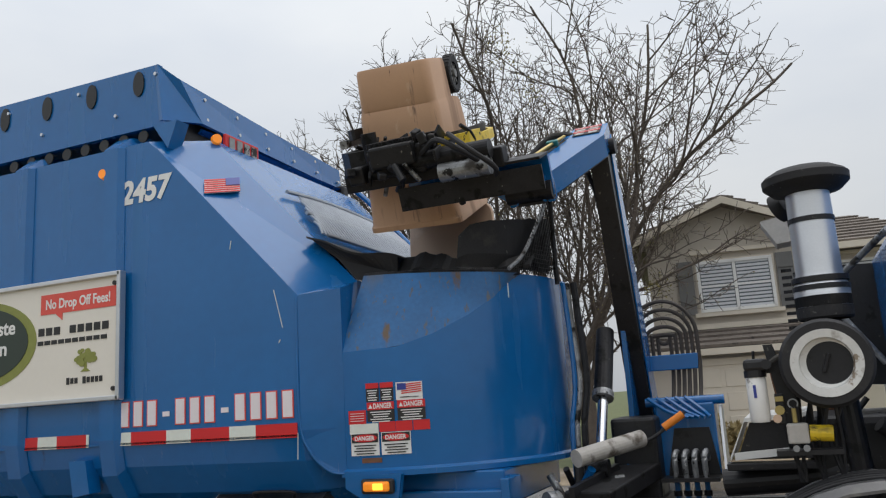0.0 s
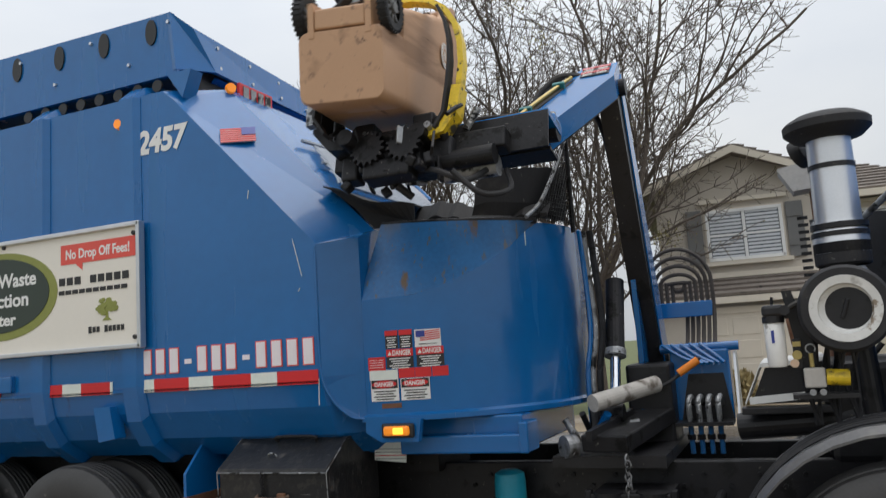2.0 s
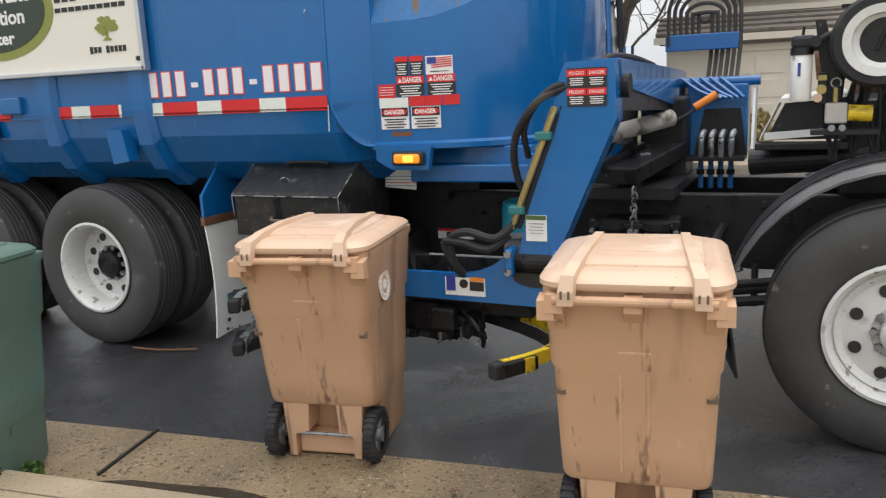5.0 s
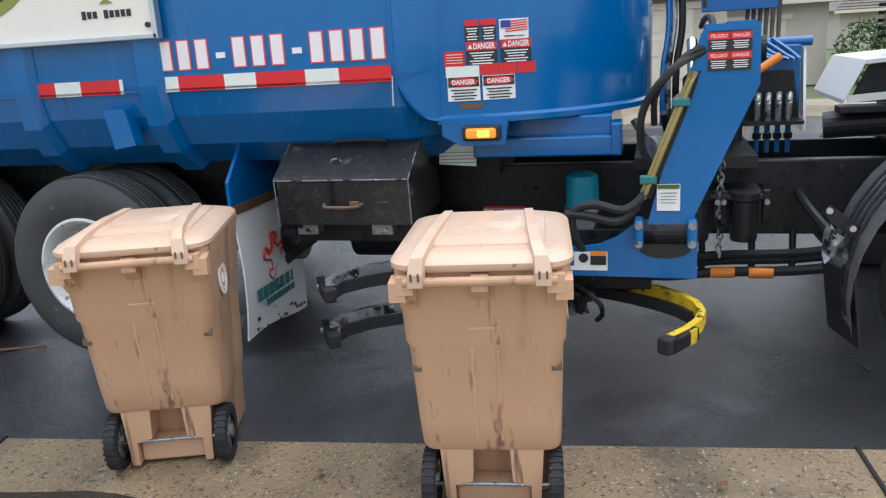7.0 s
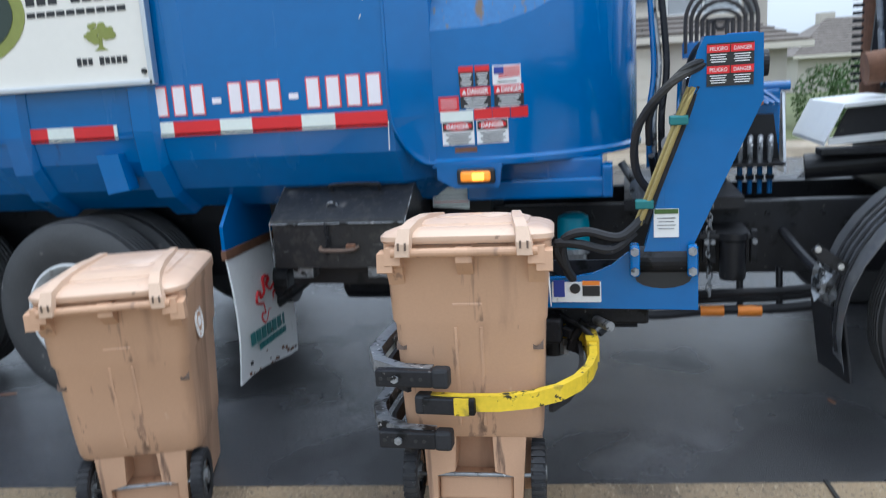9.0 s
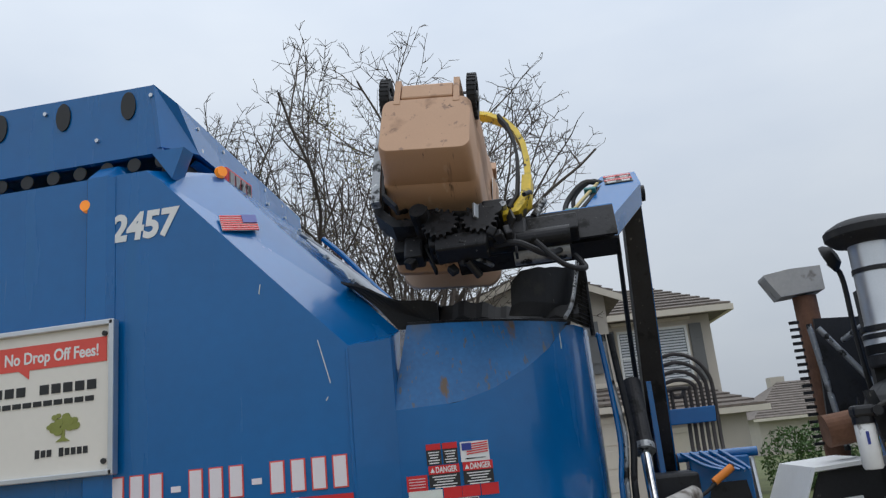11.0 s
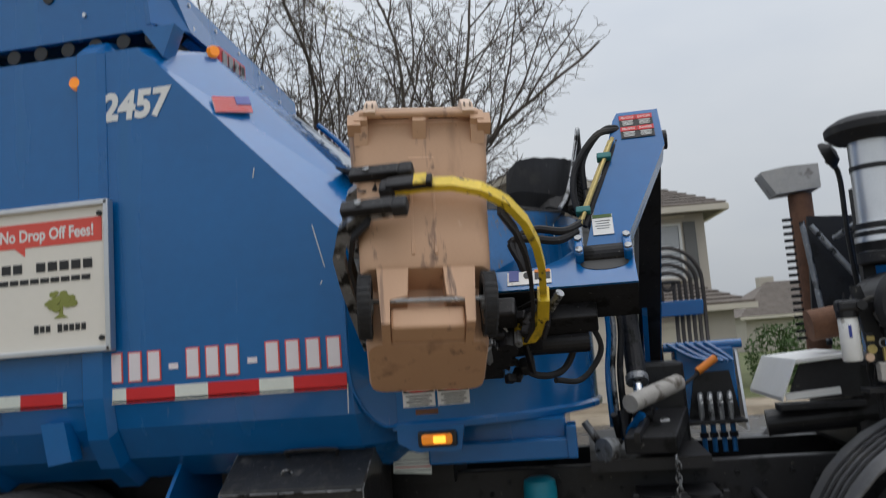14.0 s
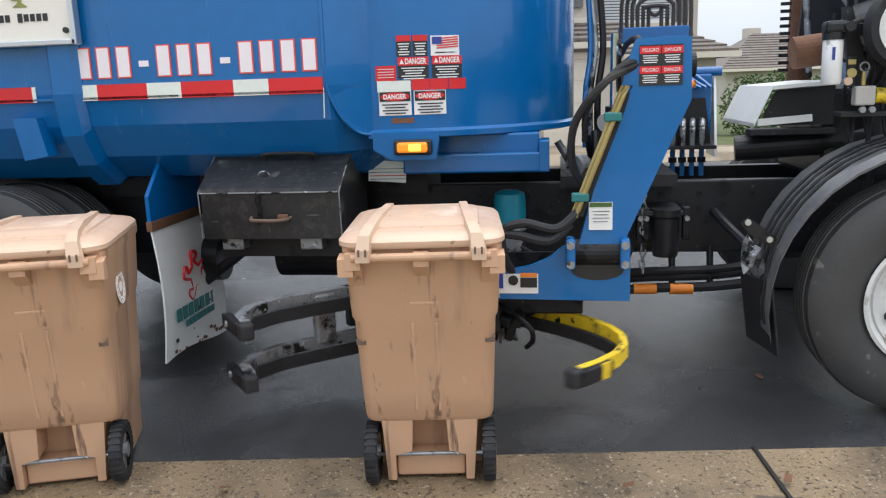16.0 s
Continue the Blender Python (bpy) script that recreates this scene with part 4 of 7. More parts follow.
bm = sheet(bmesh.new(), [[(-0.965 + 0.03 * math.sin(3 * t) + 0.05 * t * s, 0.05 + 0.66 * s, 0.85 - 0.72 * t + 0.02 * math.sin(5 * s) * t) for s in [k / 6 for k in range(7)]] for t in [k / 8 for k in range(9)]], 0.010, (-1, 0, 0))
mf = part("mud_flap", bm, WHITE, bf, "white mud flap with a red star mark and grime")
for k in range(5):
    a = math.pi / 2 + 2 * math.pi * k / 5
    c = Vector((-0.925, 0.40 + 0.085 * math.cos(a), 0.53 + 0.085 * math.sin(a)))
    part("mark", tube(bmesh.new(), [c + Vector((-0.004, u * math.sin(a) + v * math.cos(a), -u * math.cos(a) + v * math.sin(a))) for u, v in ((-0.030, -0.035), (-0.030, 0.045), (0.022, 0.045), (0.030, 0.018), (0.0, 0.0), (0.034, -0.035))], 0.010, seg=5), RED, mf, "red mark")
for k in range(8):
    part("bar", cube((-0.915, 0.155 + 0.068 * k, 0.365), (0.006, 0.05, 0.07)), TEALINK, mf, "teal bar")
    part("bar", cube((-0.912, 0.235 + 0.045 * k, 0.300), (0.006, 0.033, 0.036)), TEALINK, mf, "teal bar")
rng = random.Random(9)
for k in range(26):
    s, t = rng.uniform(0.03, 0.97), 1 - 0.32 * rng.random() ** 2
    q = rng.uniform(0.006, 0.022)
    part("grime", cube((-0.955 + 0.03 * math.sin(3 * t) + 0.05 * t * s, 0.05 + 0.66 * s, 0.85 - 0.72 * t + 0.02), (0.004, q * 1.3, q)), RUST if k % 3 else INK, mf, "grime spot")
# frame hardware: filter, canisters, chain, valves, lines
fc = part("air_dryer", revolve(bmesh.new(), [(0.0, 0.185), (0.05, 0.183), (0.082, 0.165), (0.088, 0.12), (0.088, 0.0), (0.0, 0.0)], seg=24), TEAL, truck, "teal air-dryer canister on a metal base", smooth=True, m=pose(0.825, 0.62, 0.77))
part("base", rod((0, 0, -0.03), (0, 0, 0.0), 0.10), STEEL, fc)
part("valve", cube((0.0, 0.0, -0.09), (0.14, 0.12, 0.12), bevel=0.015), STEEL, fc)
for dx in (-0.06, 0.02, 0.07):
    part("fitting", rod((dx, -0.04, -0.2), (dx, -0.04, -0.1), 0.018, seg=8), DARK, fc)
part("line", tube(bmesh.new(), [(0.06, -0.05, -0.12), (0.14, -0.06, -0.18), (0.12, -0.05, -0.28), (0.25, 0.0, -0.24)], 0.012), RUBBER, fc)
for x in (1.405, 1.635):
    can = part("suspension_can", revolve(bmesh.new(), [(0.0, 0.0), (0.062, 0.0), (0.066, 0.02), (0.066, 0.20), (0.075, 0.21), (0.075, 0.245), (0.0, 0.25)], seg=20), BLACK, truck, "black filter canister", smooth=True, m=pose(x, 0.47, 0.62))
    for s in (-1, 1):
        part("bracket", cube((s * 0.10, 0, 0.17), (0.035, 0.05, 0.17), bevel=0.006), DARK, can)
        part("bolt", rod((s * 0.10, -0.05, 0.2), (s * 0.10, -0.02, 0.2), 0.014, seg=6), STEEL, can)
part("can_bracket", cube((1.52, 0.60, 0.845), (0.40, 0.32, 0.025), bevel=0.004), BLACK, truck)
for k in range(17):
    c = Vector((1.52 + 0.003 * math.sin(2 * k), 0.45, 1.03 - 0.030 * k))
    w = 1 if k % 2 else 0.35
    bm = tube(bmesh.new(), [c + Vector((0.014 * math.cos(q) * w, 0.014 * math.cos(q) * (1.35 - w), 0.022 * math.sin(q))) for q in [2 * math.pi * j / 8 for j in range(9)]], 0.005, seg=5)
    part("chain_link", bm, STEEL, truck)
for k, (z, y, r) in enumerate(((0.52, 0.62, 0.022), (0.47, 0.66, 0.018), (0.43, 0.60, 0.026))):
    part("brake_line", tube(bmesh.new(), [(0.95, y, z + 0.03), (1.2, y - 0.02, z - 0.04), (1.55, y, z - 0.02), (1.9, y + 0.01, z - 0.01), (2.2, y, z + 0.03)], r), RUBBER, truck, "black hose under the frame")
for x in (1.49, 1.68):
    part("sleeve", rod((x, 0.597, 0.408), (x + 0.12, 0.60, 0.408), 0.029), ORANGE, truck, "orange sleeve round a hose")
for x in (1.45, 1.70, 1.90, 2.1):
    part("hanger", rod((x, 0.66, 0.40), (x, 0.70, 0.62), 0.018), BLACK, truck)
nl = part("notice_label", cube((0.36, 0.786, 0.70), (0.24, 0.004, 0.06)), WHITE, truck, "white label with a red edge")
part("band", cube((0.36, 0.782, 0.725), (0.24, 0.003, 0.014)), RED, nl)
part("band", cube((0.33, 0.782, 0.698), (0.06, 0.003, 0.03)), INK, nl)
nl2 = part("notice_label", cube((0.20, 0.40, 1.09), (0.20, 0.004, 0.11), pose(0, 0, 0, 0, 4, 0)), REFLECT, truck, "pale notice label with red lines")
for k in range(4):
    part("line", cube((0.20, 0.396, 1.05 + 0.018 * k), (0.19, 0.003, 0.004)), RED if k == 1 else STEEL, nl2)

# space between hopper and cab: valve bank with looped hoses, trays, lift cylinder
bank = part("valve_bank", cube((1.83, 1.45, 1.33), (0.34, 0.22, 0.42), bevel=0.01), BLUE, truck, "blue hydraulic valve bank with looped hoses")
part("hose_bar", cube((1.70, 1.72, 1.80), (0.46, 0.05, 0.10), bevel=0.006), BLUE, bank)
part("cross_bar", rod((1.60, 1.40, 1.555), (2.06, 1.40, 1.555), 0.028), BLUE, bank)
part("side_plate", prism(bmesh.new(), [(1.30, 1.05), (1.60, 1.05), (1.58, 1.52), (1.42, 1.52)], "x", 2.02, 2.035), ALU, bank)
for k in range(6):
    x0, x1 = 1.49 + 0.035 * k, 1.92 - 0.035 * k
    h = 2.20 - 0.055 * k
    y = 1.70 + 0.012 * k
    arch = [((x0 + x1) / 2 - (x1 - x0) / 2 * math.cos(math.pi * j / 10), y, 1.97 + (h - 1.97) * math.sin(math.pi * j / 10)) for j in range(11)]
    part("loop_hose", tube(bmesh.new(), [(x0, y, 1.78)] + arch + [(x1, y, 1.78), (x1 - 0.01, y - 0.05, 1.60), (x1 - 0.02, y - 0.2, 1.45)], 0.013, seg=7), DUSTY, bank, "black looped hydraulic hose", smooth=True)
for k in range(5):
    part("pipe", tube(bmesh.new(), [(1.62 + 0.055 * k, 1.36, 1.58), (1.74 + 0.05 * k, 1.30, 1.50), (1.86 + 0.03 * k, 1.26, 1.46)], 0.012, seg=6), BLUE, bank, "blue-painted pipe")
for k in range(4):
    x = 1.76 + 0.055 * k
    part("spool", tube(bmesh.new(), [(x, 1.20, 1.12), (x, 1.20, 1.24), (x + 0.01, 1.26, 1.27), (x + 0.01, 1.32, 1.22)], 0.017, seg=7), STEEL, bank)
    part("fitting", rod((x, 1.20, 0.95), (x, 1.20, 1.12), 0.015, seg=8), WORN, bank)
    part("nut", rod((x, 1.20, 1.03), (x, 1.20, 1.06), 0.026, seg=6), BLACK, bank)
part("spool_guard", prism(bmesh.new(), [(1.70, 1.12), (2.00, 1.12), (1.96, 1.40), (1.76, 1.40)], "y", 1.325, 1.335), BLACK, bank, "black tapered guard plate")
part("spool_tray", cube((1.84, 1.25, 1.12), (0.32, 0.22, 0.02)), BLACK, bank)
part("warm_cable", tube(bmesh.new(), [(1.50, 0.95, 1.32), (1.66, 1.0, 1.36), (1.78, 1.05, 1.44), (1.86, 1.08, 1.50)], 0.010), RUBBER, truck)
part("orange_grip", rod((1.74, 1.04, 1.42), (1.85, 1.07, 1.49), 0.022), ORANGE, truck, "orange cable sleeve")
part("grey_sleeve", rod((1.33, 0.62, 1.30), (1.62, 0.98, 1.37), 0.048), PIPEGREY, truck, "dirty white insulated pipe")
tray = part("arm_tray", cube((1.48, 0.85, 1.14), (0.26, 0.75, 0.09), pose(0, 0, 0, 6, 0, -12), bevel=0.01), DARK, truck, "dark slide tray under the arm")
part("tray_rail", cube((1.40, 0.72, 1.18), (0.03, 0.6, 0.05), pose(0, 0, 0, 6, 0, -12)), BLACK, tray)
part("pedestal", cube((1.55, 1.32, 1.22), (0.26, 0.36, 0.52), bevel=0.02), BLACK, truck, "black pedestal of the arm")
part("round_cap", rod((1.17, 0.55, 1.08), (1.22, 0.60, 1.08), 0.062), STEEL, truck)
for k, (x, z) in enumerate(((1.27, 1.5), (1.31, 1.45), (1.24, 1.4))):
    part("riser_pipe", tube(bmesh.new(), [(x, 0.95, 1.15), (x, 0.96, 1.45), (x + 0.03, 1.0, 1.72), (x, 1.05, 2.05 + 0.1 * k), (x - 0.01, 1.06, 2.3)], 0.016 + 0.004 * (k == 1)), (STEEL, DARK, BLUE)[k], truck)
rng = random.Random(3)
for k in range(10):
    x, y, z = rng.uniform(1.15, 1.65), rng.uniform(0.75, 1.15), rng.uniform(1.02, 1.12)
    part("fitting", rod((x, y, z), (x + rng.uniform(-0.1, 0.1), y + rng.uniform(-0.1, 0.1), z + rng.uniform(0.02, 0.16)), rng.uniform(0.015, 0.035), seg=10), rng.choice((DARK, BLUE, STEEL, BLACK)), truck)
barrel = part("lift_cylinder", rod((0, 0, 0.30), (0, 0, 0.78), 0.055), DARK, truck, "dark hydraulic lift cylinder")
part("collar", rod((0, 0, 0.29), (0, 0, 0.33), 0.064), STEEL, barrel)
piston = part("piston_rod", rod((0, 0, -0.02), (0, 0, 0.55), 0.030), CHROME, truck, "bright chromed piston rod")
part("eye", rod((-0.05, 0, 0), (0.05, 0, 0), 0.055), DARK, piston)

# cab end: air cleaner, exhaust, mirrors, door, small parts
ac = part("air_cleaner", revolve(bmesh.new(), [(0.125, 0.0), (0.125, 0.10), (0.112, 0.12), (0.104, 0.16), (0.100, 0.60), (0.0, 0.60)], seg=32), ALU, truck, "grey metal air intake stack with a black rain cap", smooth=True, m=pose(2.62, 0.52, 1.97))
part("cap", revolve(bmesh.new(), [(0.09, 0.55), (0.16, 0.565), (0.198, 0.60), (0.200, 0.635), (0.185, 0.65), (0.14, 0.675), (0.06, 0.69), (0.0, 0.69)], seg=40), RUBBER, ac, "black mushroom rain cap", smooth=True)
for z in (0.09, 0.13, 0.42):
    part("strap", revolve(bmesh.new(), [(0.104, z - 0.012), (0.128 if z < 0.2 else 0.106, z - 0.012), (0.128 if z < 0.2 else 0.106, z + 0.012), (0.10, z + 0.012)], seg=32), BLACK, ac)
part("sleeve", revolve(bmesh.new(), [(0.115, -0.06), (0.125, -0.05), (0.125, 0.05), (0.112, 0.07)], seg=32), RUBBER, ac)
hs = part("cleaner_housing", rod((2.57, 0.04, 1.70), (2.62, 0.62, 1.70), 0.165, seg=40), BLACK, truck, "round air cleaner housing with a pale cover")
part("rubber_ring", revolve(bmesh.new(), [(0.155, 0.03), (0.19, 0.03), (0.205, 0.01), (0.205, -0.03), (0.185, -0.04)], seg=40), RUBBER, hs, smooth=True, m=pose(2.57, 0.04, 1.70, 90, 0, 0) @ Matrix.Diagonal((0.9, 0.9, 1, 1)))
# white paint gives the dished metal cover its bright reflection
part("cover", revolve(bmesh.new(), [(0.0, -0.045), (0.03, -0.036), (0.112, 0.008), (0.118, 0.03), (0.155, 0.034), (0.158, 0.02), (0.158, -0.01)], seg=40), RIM, hs, "metal cover in white for its bright reflection, with a wing nut", smooth=True, m=pose(2.57, 0.04, 1.70, 90, 0, 0) @ Matrix.Diagonal((0.9, 0.9, 1, 1)))
part("wing_nut", cube((2.57, 0.050, 1.70), (0.016, 0.05, 0.085), pose(0, 0, 0, 0, 20, 0), bevel=0.005), DARK, hs)
part("drop_pipe", rod((2.68, 0.60, 1.20), (2.66, 0.60, 1.56), 0.05), BLACK, hs)
ex = part("exhaust_pipe", rod((2.64, 1.90, 1.3), (2.64, 1.90, 2.50), 0.075, seg=24), RUST, truck, "brown weathered exhaust pipe with a rain hood")
part("hood", loft(bmesh.new(), [[(2.39, 1.80, 2.66), (2.39, 2.0, 2.66), (2.39, 2.0, 2.645), (2.39, 1.80, 2.645)], [(2.55, 1.79, 2.68), (2.55, 2.01, 2.68), (2.47, 2.01, 2.50), (2.47, 1.79, 2.50)],
                                [(2.75, 1.79, 2.68), (2.75, 2.01, 2.68), (2.75, 2.01, 2.52), (2.75, 1.79, 2.52)]]), PIPEGREY, ex, "folded grey-brown hood")
part("heat_shield", cube((2.80, 1.72, 1.95), (0.42, 0.03, 0.72), pose(0, 0, 0, 0, 4, 0)), BLACK, ex)
for k in range(18):
    part("louvre", cube((2.50, 1.74, 1.55 + 0.045 * k), (0.06, 0.02, 0.02)), DARK, ex)
for a, b in (((2.60, 1.60, 2.25), (2.95, 1.55, 1.70)), ((2.70, 1.5, 2.15), (2.98, 0.85, 2.36)), ((2.55, 1.6, 2.28), (2.62, 1.6, 1.5))):
    part("brace", rod(a, b, 0.018), STEEL, ex)
mi = part("mirror", revolve(bmesh.new(), [(0.0, 0.05), (0.05, 0.04), (0.075, 0.01), (0.078, -0.01), (0.0, -0.012)], seg=20), RUBBER, truck, "round black mirror", smooth=True, m=pose(2.49, 0.75, 2.52, 70, 0, 60))
part("mirror_arm", tube(bmesh.new(), [(2.49, 0.77, 2.50), (2.55, 0.80, 2.42), (2.56, 0.82, 2.1), (2.58, 0.82, 1.7)], 0.014), BLACK, truck)
part("mount_post", cube((2.56, 0.62, 2.0), (0.05, 0.05, 0.62)), BLACK, truck)
ff = part("fuel_filter", revolve(bmesh.new(), [(0.0, 1.465), (0.036, 1.468), (0.042, 1.48), (0.042, 1.655), (0.036, 1.665), (0.0, 1.665)], seg=24), WHITE, truck, "white filter can under a black head", smooth=True, m=pose(2.285, 0.12, 0))
part("head", cube((0.004, 0, 1.712), (0.095, 0.09, 0.055), bevel=0.016), BLACK, ff, "black ribbed filter head")
part("neck", rod((0, 0, 1.66), (0, 0, 1.69), 0.046, seg=20), BLACK, ff)
part("port", rod((0.05, -0.03, 1.712), (0.05, -0.062, 1.712), 0.022, seg=14), BLACK, ff)
part("bleed_stem", rod((0.0, 0.02, 1.735), (0.004, 0.02, 1.775), 0.006, seg=8), DARK, ff)
part("print", cube((-0.008, -0.0425, 1.60), (0.012, 0.004, 0.055)), NAVY, ff)
part("hose", tube(bmesh.new(), [(0.05, 0, 1.71), (0.12, 0.0, 1.74), (0.20, 0.05, 1.68), (0.24, 0.10, 1.52), (0.22, 0.2, 1.40)], 0.012), RUBBER, ff)
part("filter_bracket", cube((0.12, 0.06, 1.70), (0.20, 0.02, 0.05)), BLACK, ff)
part("round_tank", rod((2.34, 0.95, 1.63), (2.52, 0.95, 1.65), 0.085, seg=24), RUST, truck, "brown round tank")
wp = part("step_cover", loft(bmesh.new(), [[(2.10, 0.70, 1.255), (2.10, 1.5, 1.255), (2.10, 1.5, 1.275), (2.10, 0.70, 1.275)], [(2.185, 0.70, 1.445), (2.185, 1.5, 1.445), (2.19, 1.5, 1.465), (2.19, 0.70, 1.465)],
                                           [(2.50, 0.70, 1.465), (2.5, 1.5, 1.465), (2.5, 1.5, 1.485), (2.5, 0.70, 1.485)]]), WHITE, truck, "white folded cover plate")
# black sheet for the shadowed interior below the cover
part("inner_shade", prism(bmesh.new(), [(2.13, 1.26), (2.50, 1.26), (2.50, 1.46), (2.21, 1.44)], "y", 0.725, 0.74), BLACK, wp)
part("lip", cube((2.255, 0.712, 1.287), (0.27, 0.012, 0.036), pose(0, 0, 0, 0, -4, 0)), WHITE, wp)
part("shelf", cube((2.29, 0.74, 1.228), (0.42, 0.12, 0.035), bevel=0.005), BLACK, wp)
part("under_pipe", rod((2.05, 0.90, 1.13), (2.75, 0.80, 1.18), 0.07, seg=20), BLACK, truck, "thick black intake pipe")
yc = part("yellow_cap", rod((2.47, 0.12, 1.415), (2.56, 0.12, 1.41), 0.034, seg=16), YELLOW, truck, "yellow plastic cap on a pale valve")
part("valve", cube((2.425, 0.12, 1.415), (0.085, 0.06, 0.085), bevel=0.008), PIPEGREY, yc)
part("nipple", rod((2.42, 0.12, 1.46), (2.42, 0.12, 1.52), 0.010, seg=8), BRASS, yc)
part("ring_tag", revolve(bmesh.new(), [(0.016, -0.003), (0.022, -0.003), (0.022, 0.003), (0.016, 0.003)], seg=16), STEEL, yc, m=pose(2.42, 0.115, 1.54, 90))
part("plug", rod((2.41, 0.09, 1.355), (2.41, 0.07, 1.355), 0.014, seg=8), STEEL, yc)
part("plug", rod((2.45, 0.09, 1.355), (2.45, 0.07, 1.355), 0.014, seg=8), STEEL, yc)
part("valve_shelf", cube((2.46, 0.16, 1.335), (0.26, 0.12, 0.02)), BLACK, yc)
part("amber_reflector", rod((2.365, 0.10, 1.515), (2.365, 0.115, 1.515), 0.020, seg=20), BRASS, truck, "round yellow reflector")
part("amber_reflector", rod((2.352, 0.10, 1.480), (2.352, 0.115, 1.480), 0.018, seg=20), STRAP, truck, "round faded amber reflector")
part("reflector_mount", cube((2.368, 0.13, 1.52), (0.035, 0.02, 0.13), bevel=0.004), BLACK, truck)
part("tag", cube((2.368, 0.118, 1.562), (0.034, 0.006, 0.022), bevel=0.002), BRASS, truck, "small brass tag")
part("cleaner_bracket", prism(bmesh.new(), [(2.33, 1.80), (2.37, 1.80), (2.44, 1.55), (2.44, 1.38), (2.38, 1.46), (2.35, 1.66)], "y", 0.16, 0.19), BLACK, truck, "black bracket beside the air cleaner")
for k in range(9):
    x, z = 2.40 + 0.027 * k, 1.62 - 0.02 * (k % 3)
    part("cable", tube(bmesh.new(), [(x, 0.22, z + 0.1), (x + 0.03 * math.sin(3 * k), 0.20, z - 0.05), (x - 0.02, 0.24, z - 0.22), (x + 0.03 * math.cos(2 * k), 0.26, 1.2)], 0.008, seg=6), RUBBER, truck)
for k in range(12):
    x, y, z = rng.uniform(2.55, 2.9), rng.uniform(0.55, 0.95), rng.uniform(1.1, 1.62)
    part("fitting", rod((x, y, z), (x + rng.uniform(-0.15, 0.15), y + rng.uniform(-0.05, 0.1), z + rng.uniform(-0.2, 0.2)), rng.uniform(0.012, 0.04), seg=10), rng.choice((DARK, RUBBER, BLACK, STEEL)), truck)
cab = part("cab", loft(bmesh.new(), [[(2.98, 0.30, 1.0), (2.98, 2.14, 1.0), (2.98, 2.14, 2.30), (2.98, 0.30, 2.30)], [(3.06, 0.30, 1.0), (3.06, 2.14, 1.0), (3.30, 2.10, 2.75), (3.30, 0.34, 2.75)],
                                     [(4.7, 0.30, 0.7), (4.7, 2.14, 0.7), (4.5, 2.10, 2.8), (4.5, 0.34, 2.8)]]), BLUE, truck, "blue cab with a dark door window")
part("door_window", prism(bmesh.new(), [(3.0, 1.75), (3.75, 1.70), (3.75, 2.45), (3.30, 2.45)], "y", 0.27, 0.31), GLASS, cab)
part("door_frame", tube(bmesh.new(), [(2.93, 0.27, 1.65), (2.95, 0.27, 1.95), (3.30, 0.27, 2.55), (3.8, 0.27, 2.58)], 0.028, curved=False), BLACK, cab)
part("engine", cube((2.72, 1.22, 1.2), (0.50, 0.9, 0.5), bevel=0.04), BLACK, truck, "black engine block behind the cab")
# ---- lifting arm ----
SHY, SHZ, BOOM, PLATE = 1.42, 1.50, 1.82, 0.86
# the boom's unlit faces are coloured black, its lit top and edge blue
boom = part("boom", loft(bmesh.new(), [[(1.47, 0.10, -0.13), (1.60, 0.10, -0.13), (1.60, 0.10, 0.13), (1.47, 0.10, 0.13)],
                                       [(1.47, -0.4, -0.13), (1.60, -0.4, -0.13), (1.60, -0.4, 0.10), (1.47, -0.4, 0.10)],
                                       [(1.49, -1.74, -0.20), (1.60, -1.74, -0.20), (1.60, -1.82, 0.0), (1.49, -1.82, 0.0)]]), BLACK, truck, "box-section boom with shaded faces in black and lit faces in blue")
part("lit_edge", loft(bmesh.new(), [[(1.603, 0.10, -0.10), (1.612, 0.10, -0.10), (1.612, 0.10, 0.13), (1.603, 0.10, 0.13)], [(1.603, -1.76, -0.10), (1.612, -1.76, -0.10), (1.612, -1.82, 0.0), (1.603, -1.82, 0.0)]]), BLUE, boom)
part("pivot", rod((1.44, 0, 0), (1.63, 0, 0), 0.07), DARK, boom)
part("lit_top", loft(bmesh.new(), [[(1.475, 0.08, 0.131), (1.60, 0.08, 0.131), (1.60, 0.08, 0.137), (1.475, 0.08, 0.137)], [(1.475, -0.4, 0.101), (1.60, -0.4, 0.101), (1.60, -0.4, 0.107), (1.475, -0.4, 0.107)], [(1.49, -1.80, 0.004), (1.60, -1.80, 0.004), (1.60, -1.80, 0.010), (1.49, -1.80, 0.010)]]), BLUE, boom)
part("elbow_pin", rod((1.42, -1.75, -0.10), (1.64, -1.75, -0.10), 0.05), DARK, boom)
part("hose", tube(bmesh.new(), [(1.46, -0.2, 0.15), (1.45, -0.8, 0.13), (1.45, -1.4, 0.06), (1.44, -1.62, -0.08)], 0.016), RUBBER, boom)
part("gusset", prism(bmesh.new(), [(0.05, -0.13), (-0.62, -0.13), (0.0, -0.36), (0.10, -0.30)], "x", 1.49, 1.52), BLUE, boom)

plate = part("plate", prism(bmesh.new(), [(1.40, 0.0), (1.605, 0.0), (1.61, -0.24), (1.335, -PLATE), (1.165, -PLATE), (1.375, -0.05)], "y", -0.075, -0.055), BLUE, truck, "blue tapered outer arm plate with warning labels")
